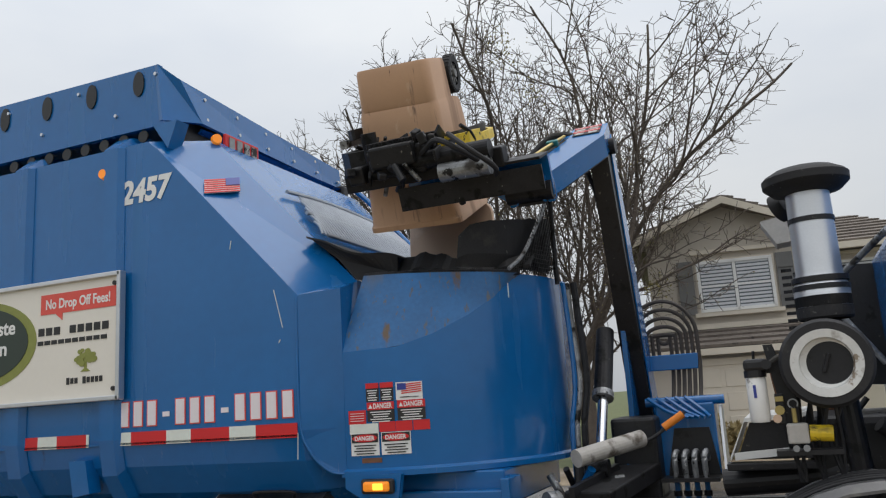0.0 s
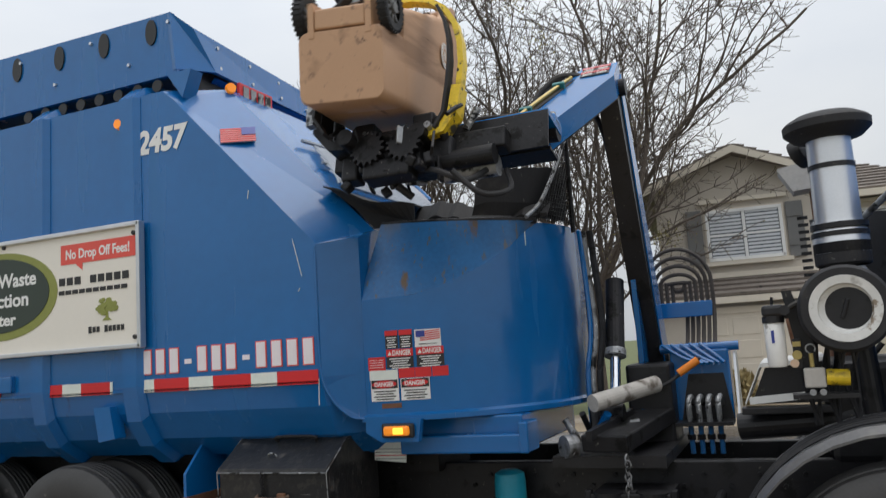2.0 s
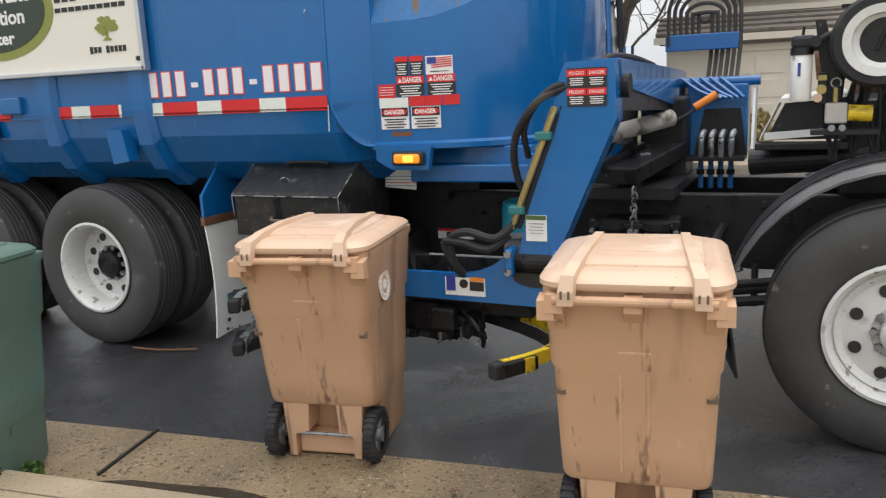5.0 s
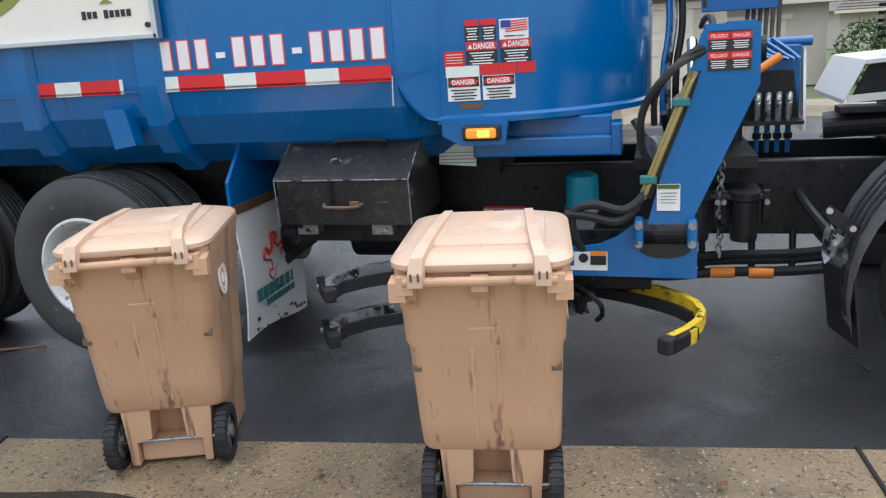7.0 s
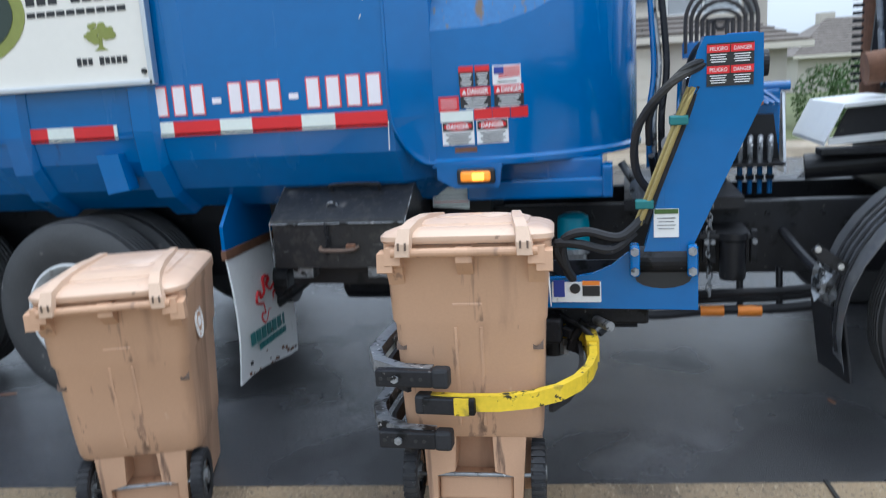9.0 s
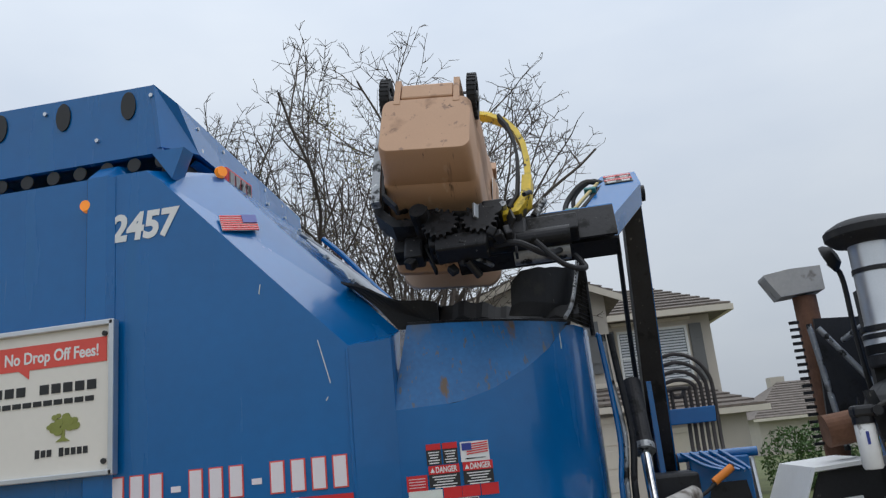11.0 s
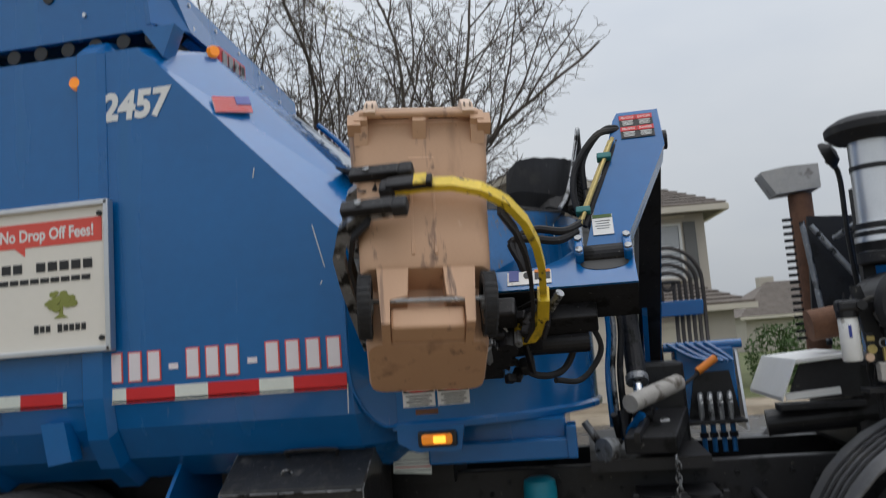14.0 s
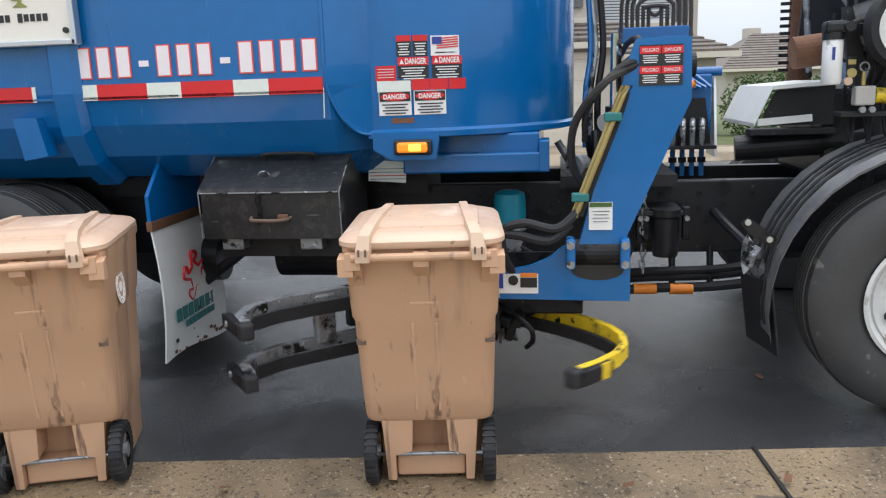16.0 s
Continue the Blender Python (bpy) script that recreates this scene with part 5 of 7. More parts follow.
part("back_plate", prism(bmesh.new(), [(1.42, 0.0), (1.60, 0.0), (1.60, -0.24), (1.33, -PLATE), (1.175, -PLATE), (1.40, -0.05)], "y", 0.055, 0.07), BLACK, plate)
part("side_web", loft(bmesh.new(), [[(1.59, -0.055, 0.0), (1.605, -0.055, 0.0), (1.605, 0.06, 0.0), (1.59, 0.06, 0.0)], [(1.59, -0.055, -0.24), (1.607, -0.055, -0.24), (1.607, 0.06, -0.24), (1.59, 0.06, -0.24)],
                                    [(1.32, -0.055, -PLATE), (1.333, -0.055, -PLATE), (1.333, 0.06, -PLATE), (1.32, 0.06, -PLATE)]]), BLUE, plate)
part("side_web", loft(bmesh.new(), [[(1.40, -0.055, 0.0), (1.41, -0.055, 0.0), (1.41, 0.06, 0.0), (1.40, 0.06, 0.0)], [(1.17, -0.055, -PLATE), (1.18, -0.055, -PLATE), (1.18, 0.06, -PLATE), (1.17, 0.06, -PLATE)]]), BLUE, plate)
part("top_cap", cube((1.505, 0.0, -0.004), (0.20, 0.13, 0.010)), BLUE, plate)
for x0, y0, r, mat in ((1.36, -0.09, 0.011, BRASS), (1.345, -0.07, 0.009, BRASS), (1.38, -0.065, 0.012, RUBBER)):
    part("hydraulic_pipe", tube(bmesh.new(), [(x0 + 0.0, y0, -0.18), (x0 - 0.10, y0 - 0.01, -0.44), (x0 - 0.20, y0 - 0.01, -0.70)], r), mat, plate)
for t in (0.30, 0.62):
    part("clamp", cube((1.355 - 0.40 * (t - 0.18), -0.09, -t), (0.07, 0.045, 0.035), bevel=0.006), TEALINK, plate, "teal hose clamp")
for k, (dx, dz) in enumerate(((0.0, 0.0), (0.03, 0.05))):
    part("hose", tube(bmesh.new(), [(1.17 - dx, -0.09, -0.68 - dz), (1.08 - dx, -0.12, -0.745 - dz), (0.95 - dx, -0.12, -0.72 - dz), (0.86 - dx, -0.11, -0.76 - 0.3 * dz), (0.87, -0.09, -0.88), (0.90, -0.04, -0.95)], 0.019), RUBBER, plate, "black hydraulic hose")
part("hose", tube(bmesh.new(), [(1.40, -0.06, -0.10), (1.28, -0.10, -0.16), (1.16, -0.04, -0.32), (1.15, 0.02, -0.5), (1.22, 0.05, -0.62)], 0.017), RUBBER, plate, "black hydraulic hose")
part("hose", tube(bmesh.new(), [(1.42, -0.05, -0.08), (1.32, -0.09, -0.12), (1.21, -0.05, -0.26), (1.20, 0.02, -0.40)], 0.014), RUBBER, plate, "black hydraulic hose")
lab = cube((1.49, -0.079, -0.105), (0.165, 0.004, 0.155))
wl1 = part("warning_label", lab, INK, plate, "black and red bilingual danger label")
for i, (u, v) in enumerate(((-0.042, 0.058), (0.042, 0.058), (-0.042, -0.018), (0.042, -0.018))):
    part("band", cube((1.49 + u, -0.0825, -0.105 + v), (0.080, 0.003, 0.028)), RED, wl1)
    lettering("word", "PELIGRO" if u < 0 else "DANGER", 0.020, WHITE, wl1, upright(1.49 + u - 0.030, -0.0845, -0.105 + v - 0.007), width=0.062, depth=0.0005)
    for k in range(4):
        part("line", cube((1.49 + u, -0.0825, -0.105 + v - 0.022 - 0.0085 * k), (0.058 - 0.008 * (k % 2), 0.002, 0.0035)), WHITE, wl1)
wl2 = part("label", cube((1.262, -0.079, -0.70), (0.095, 0.004, 0.115)), WHITE, plate, "white label with a green heading")
part("heading", cube((1.262, -0.0825, -0.653), (0.090, 0.003, 0.018)), LEAF, wl2)
for k in range(4):
    part("line", cube((1.262, -0.0825, -0.680 - 0.014 * k), (0.07 - 0.012 * (k % 2), 0.002, 0.003)), STEEL, wl2)

# grabber: hinge bracket, slide tube, gear head and two fingers; its origin is the lower hinge
grabber = part("grabber", prism(bmesh.new(), [(1.155, 0.03), (1.385, 0.03), (1.385, -0.205), (0.55, -0.195), (0.55, -0.07), (0.88, -0.07), (0.97, -0.055), (1.05, -0.02), (1.11, 0.03)], "y", -0.06, -0.03), BLUE, truck, "blue lifting bracket with grabber")
part("flange", cube((0.97, 0.05, -0.200), (0.83, 0.2, 0.014)), DARK, grabber)
part("back_web", cube((0.97, 0.14, -0.10), (0.83, 0.016, 0.13)), DARK, grabber)
for x in (1.14, 1.36):
    part("lug", cube((x, -0.075, 0.005), (0.04, 0.09, 0.13), bevel=0.012), BLUE, grabber)
    for z in (-0.035, 0.045):
        part("bolt", rod((x, -0.13, z), (x, -0.11, z), 0.018, seg=6), STEEL, grabber)
part("hinge_pin", rod((1.12, -0.04, 0.0), (1.38, -0.04, 0.0), 0.055), DARK, grabber, "greasy hinge pin")
part("grease", prism(bmesh.new(), [(1.25 + 0.11 * math.cos(a), -0.07 + 0.045 * math.sin(a)) for a in [2 * math.pi * k / 16 for k in range(16)]], "y", -0.063, -0.0605), INK, grabber, "black grease smear")
lb = part("label", cube((0.905, -0.063, -0.130), (0.20, 0.005, 0.085)), WHITE, grabber, "white pictogram label with an orange box")
part("pictogram", rod((0.90, -0.069, -0.115), (0.90, -0.066, -0.115), 0.022, seg=10), INK, lb)
part("band", cube((0.965, -0.067, -0.092), (0.07, 0.003, 0.018)), ORANGE, lb)
part("field", cube((0.965, -0.067, -0.125), (0.07, 0.003, 0.042)), INK, lb)
part("patch", cube((0.835, -0.067, -0.115), (0.045, 0.003, 0.07)), NAVY, lb)
part("slide_tube", cube((0.72, 0.10, -0.24), (0.95, 0.11, 0.11), bevel=0.01), DARK, grabber)
part("cylinder", rod((0.60, 0.20, -0.30), (1.15, 0.20, -0.30), 0.05), DARK, grabber)
part("gear_head", cube((0.62, 0.13, -0.32), (0.34, 0.22, 0.16), bevel=0.02), DARK, grabber)
for x in (0.52, 0.72):
    bm = prism(bmesh.new(), [(x + r * math.cos(2 * math.pi * (k + o) / 16), 0.13 + r * math.sin(2 * math.pi * (k + o) / 16)) for k in range(16) for o, r in ((0, 0.078), (0.15, 0.096), (0.42, 0.096), (0.57, 0.078))], "z", -0.44, -0.40)
    part("gear", bm, DARK, grabber, "dark toothed gear")


def arc(cx, cy, r, a0, a1, n=10, sx=1.0):
    return [(cx + sx * r * math.cos(radians(a0 + (a1 - a0) * k / n)), cy + r * math.sin(radians(a0 + (a1 - a0) * k / n))) for k in range(n + 1)]


def band(bm, line, z, h, thick):
    """An upright strip of steel bent along a line in plan."""
    p = [Vector((x, y, 0)) for x, y in line]
    rows = []
    for i, q in enumerate(p):
        d = (p[min(i + 1, len(p) - 1)] - p[max(i - 1, 0)]).normalized()
        s = Vector((-d.y, d.x, 0)) * thick / 2
        rows.append([bm.verts.new(v) for v in (q + s + Vector((0, 0, z - h / 2)), q - s + Vector((0, 0, z - h / 2)), q - s + Vector((0, 0, z + h / 2)), q + s + Vector((0, 0, z + h / 2)))])
    for a, b in zip(rows, rows[1:]):
        for j in range(4):
            bm.faces.new((a[j], a[(j + 1) % 4], b[(j + 1) % 4], b[j]))
    bm.faces.new(rows[0][::-1]), bm.faces.new(rows[-1])
    return bm


# fingers, in plan round their own upright pivots
RP, LP = Vector((0.79, 0.08, -0.34)), Vector((0.42, 0.08, -0.34))
right_line = [(0.0, 0.0), (0.11, -0.02), (0.165, -0.10)] + [(0.182, -0.25), (0.19, -0.40), (0.178, -0.53), (0.145, -0.65), (0.085, -0.755), (-0.005, -0.83), (-0.11, -0.868), (-0.22, -0.878), (-0.34, -0.87)]
left_line = [(0.0, 0.0), (-0.14, -0.02), (-0.23, -0.12), (-0.235, -0.30), (-0.235, -0.50), (-0.225, -0.66), (-0.17, -0.79), (-0.07, -0.86), (0.04, -0.87)]
bm = band(bmesh.new(), right_line[2:], 0.0, 0.055, 0.03)
finger_r = part("finger", bm, YELLOW, grabber, "yellow steel grabber finger", m=Matrix.Translation(RP))
part("tip_shoe", cube((-0.27, -0.897, -0.005), (0.18, 0.034, 0.058), bevel=0.006), DARK, finger_r, "black tip shoe with bolt holes")
part("tip_pad", cube((-0.36, -0.875, -0.005), (0.06, 0.06, 0.07), bevel=0.012), RUBBER, finger_r)
part("marker", cube((-0.225, -0.911, -0.004), (0.05, 0.008, 0.06)), YELLOW, finger_r)
part("arm", band(bmesh.new(), right_line[:4], -0.01, 0.09, 0.05), YELLOW, finger_r, "greasy yellow finger root")
part("spring", rod((0.19, -0.06, 0.07), (0.25, -0.17, 0.07), 0.02), STEEL, finger_r)
part("pivot", rod((0, 0, -0.10), (0, 0, 0.10), 0.045), DARK, finger_r)
bm = bmesh.new()
band(bm, left_line[2:], 0.10, 0.045, 0.045)
band(bm, left_line[2:], -0.12, 0.045, 0.045)
finger_l = part("finger", bm, STEEL, grabber, "grey steel double grabber finger", m=Matrix.Translation(LP))
for z in (0.10, -0.12):
    part("tip_shoe", cube((-0.05, -0.895, z - 0.01), (0.20, 0.040, 0.060), bevel=0.006), DARK, finger_l, "black tip shoe with bolt holes")
    part("tip_pad", cube((0.075, -0.885, z - 0.01), (0.06, 0.06, 0.07), bevel=0.012), RUBBER, finger_l)
    part("bolt", rod((-0.08, -0.925, z - 0.01), (-0.08, -0.915, z - 0.01), 0.014, seg=6), STEEL, finger_l)
part("link", cube((-0.232, -0.42, -0.01), (0.05, 0.10, 0.24), bevel=0.012), STEEL, finger_l)
part("arm", band(bmesh.new(), left_line[:4], -0.01, 0.12, 0.05), DARK, finger_l)
part("pivot", rod((0, 0, -0.16), (0, 0, 0.14), 0.045), DARK, finger_l)
# dark wear belts inside the fingers
part("belt", band(bmesh.new(), [(x * 0.80 - 0.01, y) for x, y in right_line[1:8]], -0.045, 0.055, 0.016), RUBBER, finger_r, "black rubber wear belt")
for z in (0.10, -0.12):
    part("belt", band(bmesh.new(), [(x * 0.80 + 0.01, y) for x, y in left_line[1:8]], z - 0.045, 0.06, 0.016), RUBBER, finger_l, "black rubber wear belt")
# worm housing, claws and stops that show when the grabber is turned up
for x, y, z, w, d, h in ((0.44, -0.02, -0.30, 0.12, 0.10, 0.11), (0.78, -0.02, -0.30, 0.12, 0.10, 0.11), (0.62, 0.24, -0.36, 0.26, 0.10, 0.12), (0.36, 0.16, -0.28, 0.10, 0.14, 0.10), (0.88, 0.14, -0.30, 0.12, 0.12, 0.10)):
    part("claw_block", cube((x, y, z), (w, d, h), bevel=0.014), DARK, grabber)
for x in (0.40, 0.52, 0.72, 0.84):
    part("bolt", rod((x, 0.05, -0.43), (x, 0.05, -0.36), 0.020, seg=6), STEEL, grabber)
part("cylinder", rod((0.86, 0.22, -0.22), (1.14, 0.22, -0.22), 0.055), STEEL, grabber, "scuffed grey hydraulic cylinder")
part("hose", tube(bmesh.new(), [(1.10, 0.24, -0.24), (1.02, 0.34, -0.34), (0.90, 0.30, -0.40), (0.78, 0.24, -0.34)], 0.016), RUBBER, grabber)
part("hose", tube(bmesh.new(), [(1.16, 0.22, -0.16), (1.20, 0.36, -0.22), (1.10, 0.42, -0.34), (0.98, 0.32, -0.42)], 0.014), RUBBER, grabber)
rng = random.Random(17)
for k in range(34):
    x, y, z = rng.uniform(0.34, 0.92), rng.uniform(0.0, 0.30), rng.uniform(-0.46, -0.20)
    turn = pose(0, 0, 0, rng.uniform(-40, 40), rng.uniform(-40, 40), rng.uniform(0, 90))
    if k % 3 == 0:
        part("link_plate", cube((x, y, z), (rng.uniform(0.08, 0.17), 0.014, rng.uniform(0.03, 0.06)), turn, bevel=0.004), rng.choice((DARK, DARK, STEEL)), grabber)
    elif k % 3 == 1:
        part("pin", rod((x, y, z), (x + rng.uniform(-0.06, 0.06), y + rng.uniform(-0.06, 0.06), z + rng.uniform(0.05, 0.11)), rng.uniform(0.010, 0.022), seg=10), rng.choice((DARK, STEEL, BLACK)), grabber)
    else:
        part("stop_block", cube((x, y, z), (rng.uniform(0.03, 0.07), rng.uniform(0.03, 0.06), rng.uniform(0.03, 0.07)), turn, bevel=0.008), DARK, grabber)
for x in (0.30, 0.95):
    part("stay_rod", tube(bmesh.new(), [(x, 0.02, -0.44), (x + 0.03, -0.05, -0.38), (x, -0.08, -0.30), (0.62 + 0.4 * (x - 0.62), 0.10, -0.22)], 0.012, seg=7), DARK, grabber)
for fin, y, xs, zs in ((finger_r, -0.906, (-0.33, -0.30, -0.27), (-0.005,)), (finger_l, -0.916, (-0.13, -0.10, -0.02, 0.01), (0.09, -0.13))):
    for z in zs:
        for x in xs:
            part("bolt_hole", rod((x, y, z), (x, y + 0.006, z), 0.007, seg=8), INK, fin)


# ---- bins ----
def rounded(w, d, r, n=4):
    """A rectangle in plan with rounded corners, centred."""
    out = []
    for cx, cy, a0 in ((w / 2 - r, d / 2 - r, 0), (-w / 2 + r, d / 2 - r, 90), (-w / 2 + r, -d / 2 + r, 180), (w / 2 - r, -d / 2 + r, 270)):
        for k in range(n + 1):
            a = radians(a0 + 90 * k / n)
            out.append((cx + r * math.cos(a), cy + r * math.sin(a)))
    return out


def stack(bm, rings):
    """Skins rings of equal count, closed below and above."""
    rows = [[bm.verts.new(q) for q in ring] for ring in rings]
    n = len(rows[0])
    for a, b in zip(rows, rows[1:]):
        for j in range(n):
            bm.faces.new((a[j], a[(j + 1) % n], b[(j + 1) % n], b[j]))
    bm.faces.new(rows[0][::-1]), bm.faces.new(rows[-1])
    return bm


def ring(w, d, z, r=0.05, dy=0.0):
    return [(x, y + dy, z) for x, y in rounded(w, d, r)]


def bin_thing(name, label, mat, lidmat, group, k=1.0):
    b = thing(name, pose(0, 0, 0), label, "bin", group)
    b.scale = (0.975, 0.99, 0.968)
    rings = [ring(0.455, 0.35, 0.015, 0.05, 0.085), ring(0.47, 0.365, 0.035, 0.05, 0.085), ring(0.487, 0.385, 0.255, 0.05, 0.085), ring(0.496, 0.505, 0.268, 0.05, 0.02), ring(0.507, 0.525, 0.290, 0.05, 0.018),
             ring(0.516, 0.558, 0.40, 0.05, 0.012), ring(0.535, 0.622, 0.70, 0.05, 0.0), ring(0.552, 0.645, 0.72, 0.05), ring(0.578, 0.675, 0.95, 0.05), ring(0.59, 0.70, 0.965, 0.05), ring(0.59, 0.70, 0.995, 0.05)]
    shell = part("body", stack(bmesh.new(), rings), mat, b, smooth=True)
    for x in (-0.245, 0.245):
        part("lug", prism(bmesh.new(), [(-0.335, 0.985), (-0.40, 0.985), (-0.405, 0.925), (-0.38, 0.915), (-0.33, 0.85)], "x", x - 0.028, x + 0.028), mat, b)
    part("lug", prism(bmesh.new(), [(-0.335, 0.985), (-0.395, 0.985), (-0.395, 0.93), (-0.33, 0.88)], "x", -0.028, 0.028), mat, b)
    part("handle", rod((-0.25, -0.395, 0.967), (0.25, -0.395, 0.967), 0.016, seg=12), mat, b)
    # foot: two legs, an open bay between them and a set-back bar below
    for s in (-1, 1):
        part("leg", prism(bmesh.new(), [(s * u, w) for u, w in ((0.190, 0.282), (0.066, 0.282), (0.074, 0.135), (0.140, 0.118), (0.140, 0.012), (0.172, 0.012))], "y", -0.232, -0.06), mat, b)
    part("foot_bar", cube((0, -0.150, 0.060), (0.276, 0.10, 0.092), bevel=0.010), mat, b)
    # wide corner lugs under the handle
    for s in (-1, 1):
        part("lug", prism(bmesh.new(), [(-0.33, 0.975), (-0.40, 0.965), (-0.402, 0.90), (-0.345, 0.89)], "x", *sorted((s * 0.245, s * 0.30))), mat, b)
    part("axle", rod((-0.25, -0.222, 0.120), (0.25, -0.222, 0.120), 0.008, seg=10), STEEL, b, "thin steel axle")
    for s in (-1, 1):
        w = part("wheel", revolve(bmesh.new(), [(0.075, -0.022), (0.108, -0.026), (0.119, -0.018), (0.121, 0.0), (0.119, 0.018), (0.108, 0.026), (0.075, 0.022)], seg=28), RUBBER, b, "black rubber-tyred wheel", smooth=True,
                 m=pose(s * 0.232, -0.190, 0.120, 0, 90, 0))
        bm = bmesh.new()
        for k2 in range(28):
            a = 2 * math.pi * k2 / 28
            box(bm, (0.120 * math.cos(a), 0.120 * math.sin(a), 0.0), (0.008, 0.013, 0.048), pose(0, 0, 0, 0, 0, math.degrees(a)))
        part("tread", bm, RUBBER, w)
        bm = bmesh.new()
        cyl(bm, (0, 0, -0.03), (0, 0, 0.03), 0.028, seg=14)
        for k2 in range(8):
            a = 2 * math.pi * k2 / 8
            box(bm, (0.052 * math.cos(a), 0.052 * math.sin(a), 0), (0.062, 0.014, 0.028), pose(0, 0, 0, 0, 0, math.degrees(a)))
        part("spokes", bm, HUB, w, "grey plastic spokes")
    # scuffed grip dents and the shallow channel down the back
    for s in (-1, 1):
        part("dent", loft(bmesh.new(), [[(s * (0.225 + 0.012 * k), -0.3025 + 0.004 * abs(k - 1), 0.615 + 0.012 * (k - 1) ** 2 * 0.5 + dz) for dz in (-0.006, 0.006)] + [(s * (0.225 + 0.012 * k), -0.300, 0.615 + dz) for dz in (0.006, -0.006)] for k in range(4)]), SCUFF, b, "dark scuffed grip mark")
        part("rib", loft(bmesh.new(), [[(s * 0.045 - 0.012, -0.240, 0.31), (s * 0.045 + 0.012, -0.240, 0.31), (s * 0.045 + 0.005, -0.256, 0.32), (s * 0.045 - 0.005, -0.256, 0.32)],
                                       [(s * 0.045 - 0.012, -0.30, 0.70), (s * 0.045 + 0.012, -0.30, 0.70), (s * 0.045 + 0.005, -0.3122, 0.69), (s * 0.045 - 0.005, -0.3122, 0.69)]]), mat, b)
    part("rib", cube((0, -0.3215, 0.775), (0.11, 0.012, 0.016), pose(0, 0, 0, 4), bevel=0.005), mat, b)
    for s in (-1, 1):
        part("grip_slot", cube((s * 0.105, -0.352, 0.9965), (0.125, 0.012, 0.010)), INK, b)
    # the lid hangs on the handle; its own origin is the hinge
    lid = part("lid", stack(bmesh.new(), [[(x, y + 0.355, z) for x, y in rounded(w, d, 0.095)] for w, d, z in
                                           ((0.595, 0.70, 0.0), (0.612, 0.715, 0.010), (0.612, 0.715, 0.026), (0.585, 0.685, 0.041), (0.52, 0.60, 0.054), (0.50, 0.58, 0.056))]), lidmat, b, "slightly domed lid", smooth=True,
               m=pose(0, -0.385, 0.995))
    part("panel", stack(bmesh.new(), [[(x, y + 0.365, z) for x, y in rounded(w, d, 0.05)] for w, d, z in ((0.44, 0.52, 0.048), (0.425, 0.505, 0.064), (0.35, 0.42, 0.076), (0.30, 0.36, 0.079))]), lidmat, lid, smooth=True)
    part("panel", stack(bmesh.new(), [[(x, y + 0.36, z) for x, y in rounded(w, d, 0.04)] for w, d, z in ((0.27, 0.25, 0.074), (0.262, 0.242, 0.083), (0.22, 0.20, 0.086))]), lidmat, lid, smooth=True)
    for s in (-1, 1):
        part("hinge_strap", loft(bmesh.new(), [[(s * x - w, y, z), (s * x + w, y, z), (s * x + w * 0.8, y + oy, z + oz), (s * x - w * 0.8, y + oy, z + oz)] for x, w, y, z, oy, oz in
                                                ((0.155, 0.020, 0.55, 0.066, 0, 0.022), (0.17, 0.022, 0.25, 0.070, 0, 0.026), (0.185, 0.024, 0.08, 0.052, -0.006, 0.030), (0.20, 0.026, 0.005, 0.034, -0.024, 0.022),
                                                 (0.205, 0.030, -0.008, 0.0, -0.032, 0.004), (0.208, 0.030, -0.008, -0.040, -0.030, 0.0))]), STRAP, lid, "pale worn strap over the lid's back edge")
        for k2 in (-1, 1):
            part("slot", cube((s * 0.206 + 0.012 * k2, -0.038, -0.004), (0.007, 0.010, 0.026)), SCUFF, lid)
    # round seal on the flank
    for s in (1, -1):
        m = pose(s * 0.2835, -0.10, 0.80, 90, 0, 90 * s) @ pose(0, 0, 0, -3.2, 0, 0)
        seal = part("seal", revolve(bmesh.new(), [(0.0, 0.0), (0.072, 0.0), (0.072, 0.003), (0.064, 0.003), (0.064, 0.001), (0.050, 0.001), (0.050, 0.003), (0.044, 0.003), (0.044, 0.001), (0.0, 0.001)], seg=28), WHITE if s > 0 else WHITE, b, "white round printed seal", m=m)
        part("print", revolve(bmesh.new(), [(0.051, 0.0015), (0.063, 0.0015)], seg=28), mat, seal)
        part("print", revolve(bmesh.new(), [(0.0, 0.0015), (0.043, 0.0015)], seg=28), mat, seal)
        for k2 in range(14):
            a = 2 * math.pi * k2 / 14
            part("mark", cube((0.057 * math.cos(a), 0.057 * math.sin(a), 0.0025), (0.008, 0.007, 0.002), pose(0, 0, 0, 0, 0, math.degrees(a))), WHITE, seal)
        for k2 in range(5):
            part("mark", cube((-0.02 + 0.01 * k2, 0.0, 0.0025), (0.005, 0.045 - 0.008 * abs(k2 - 2), 0.002)), WHITE, seal)
    return b, lid


bin_a, lid_a = bin_thing("wheeled_bin", "tan plastic wheeled bin with scuffs and a pale lid", TAN, TANLID, "wheeled bins at the kerb")
bin_b, lid_b = bin_thing("wheeled_bin", "tan plastic wheeled bin standing on the gutter", TAN, TANLID, "wheeled bins at the kerb")
bin_g, lid_g = bin_thing("wheeled_bin", "dark-green plastic wheeled bin with a white seal", GREEN, GREEN, "wheeled bins at the kerb")
bin_g.matrix_basis = pose(-2.25, -1.62, 0.0, 0, 0, 12) @ Matrix.Diagonal((0.975, 0.99, 0.968, 1))

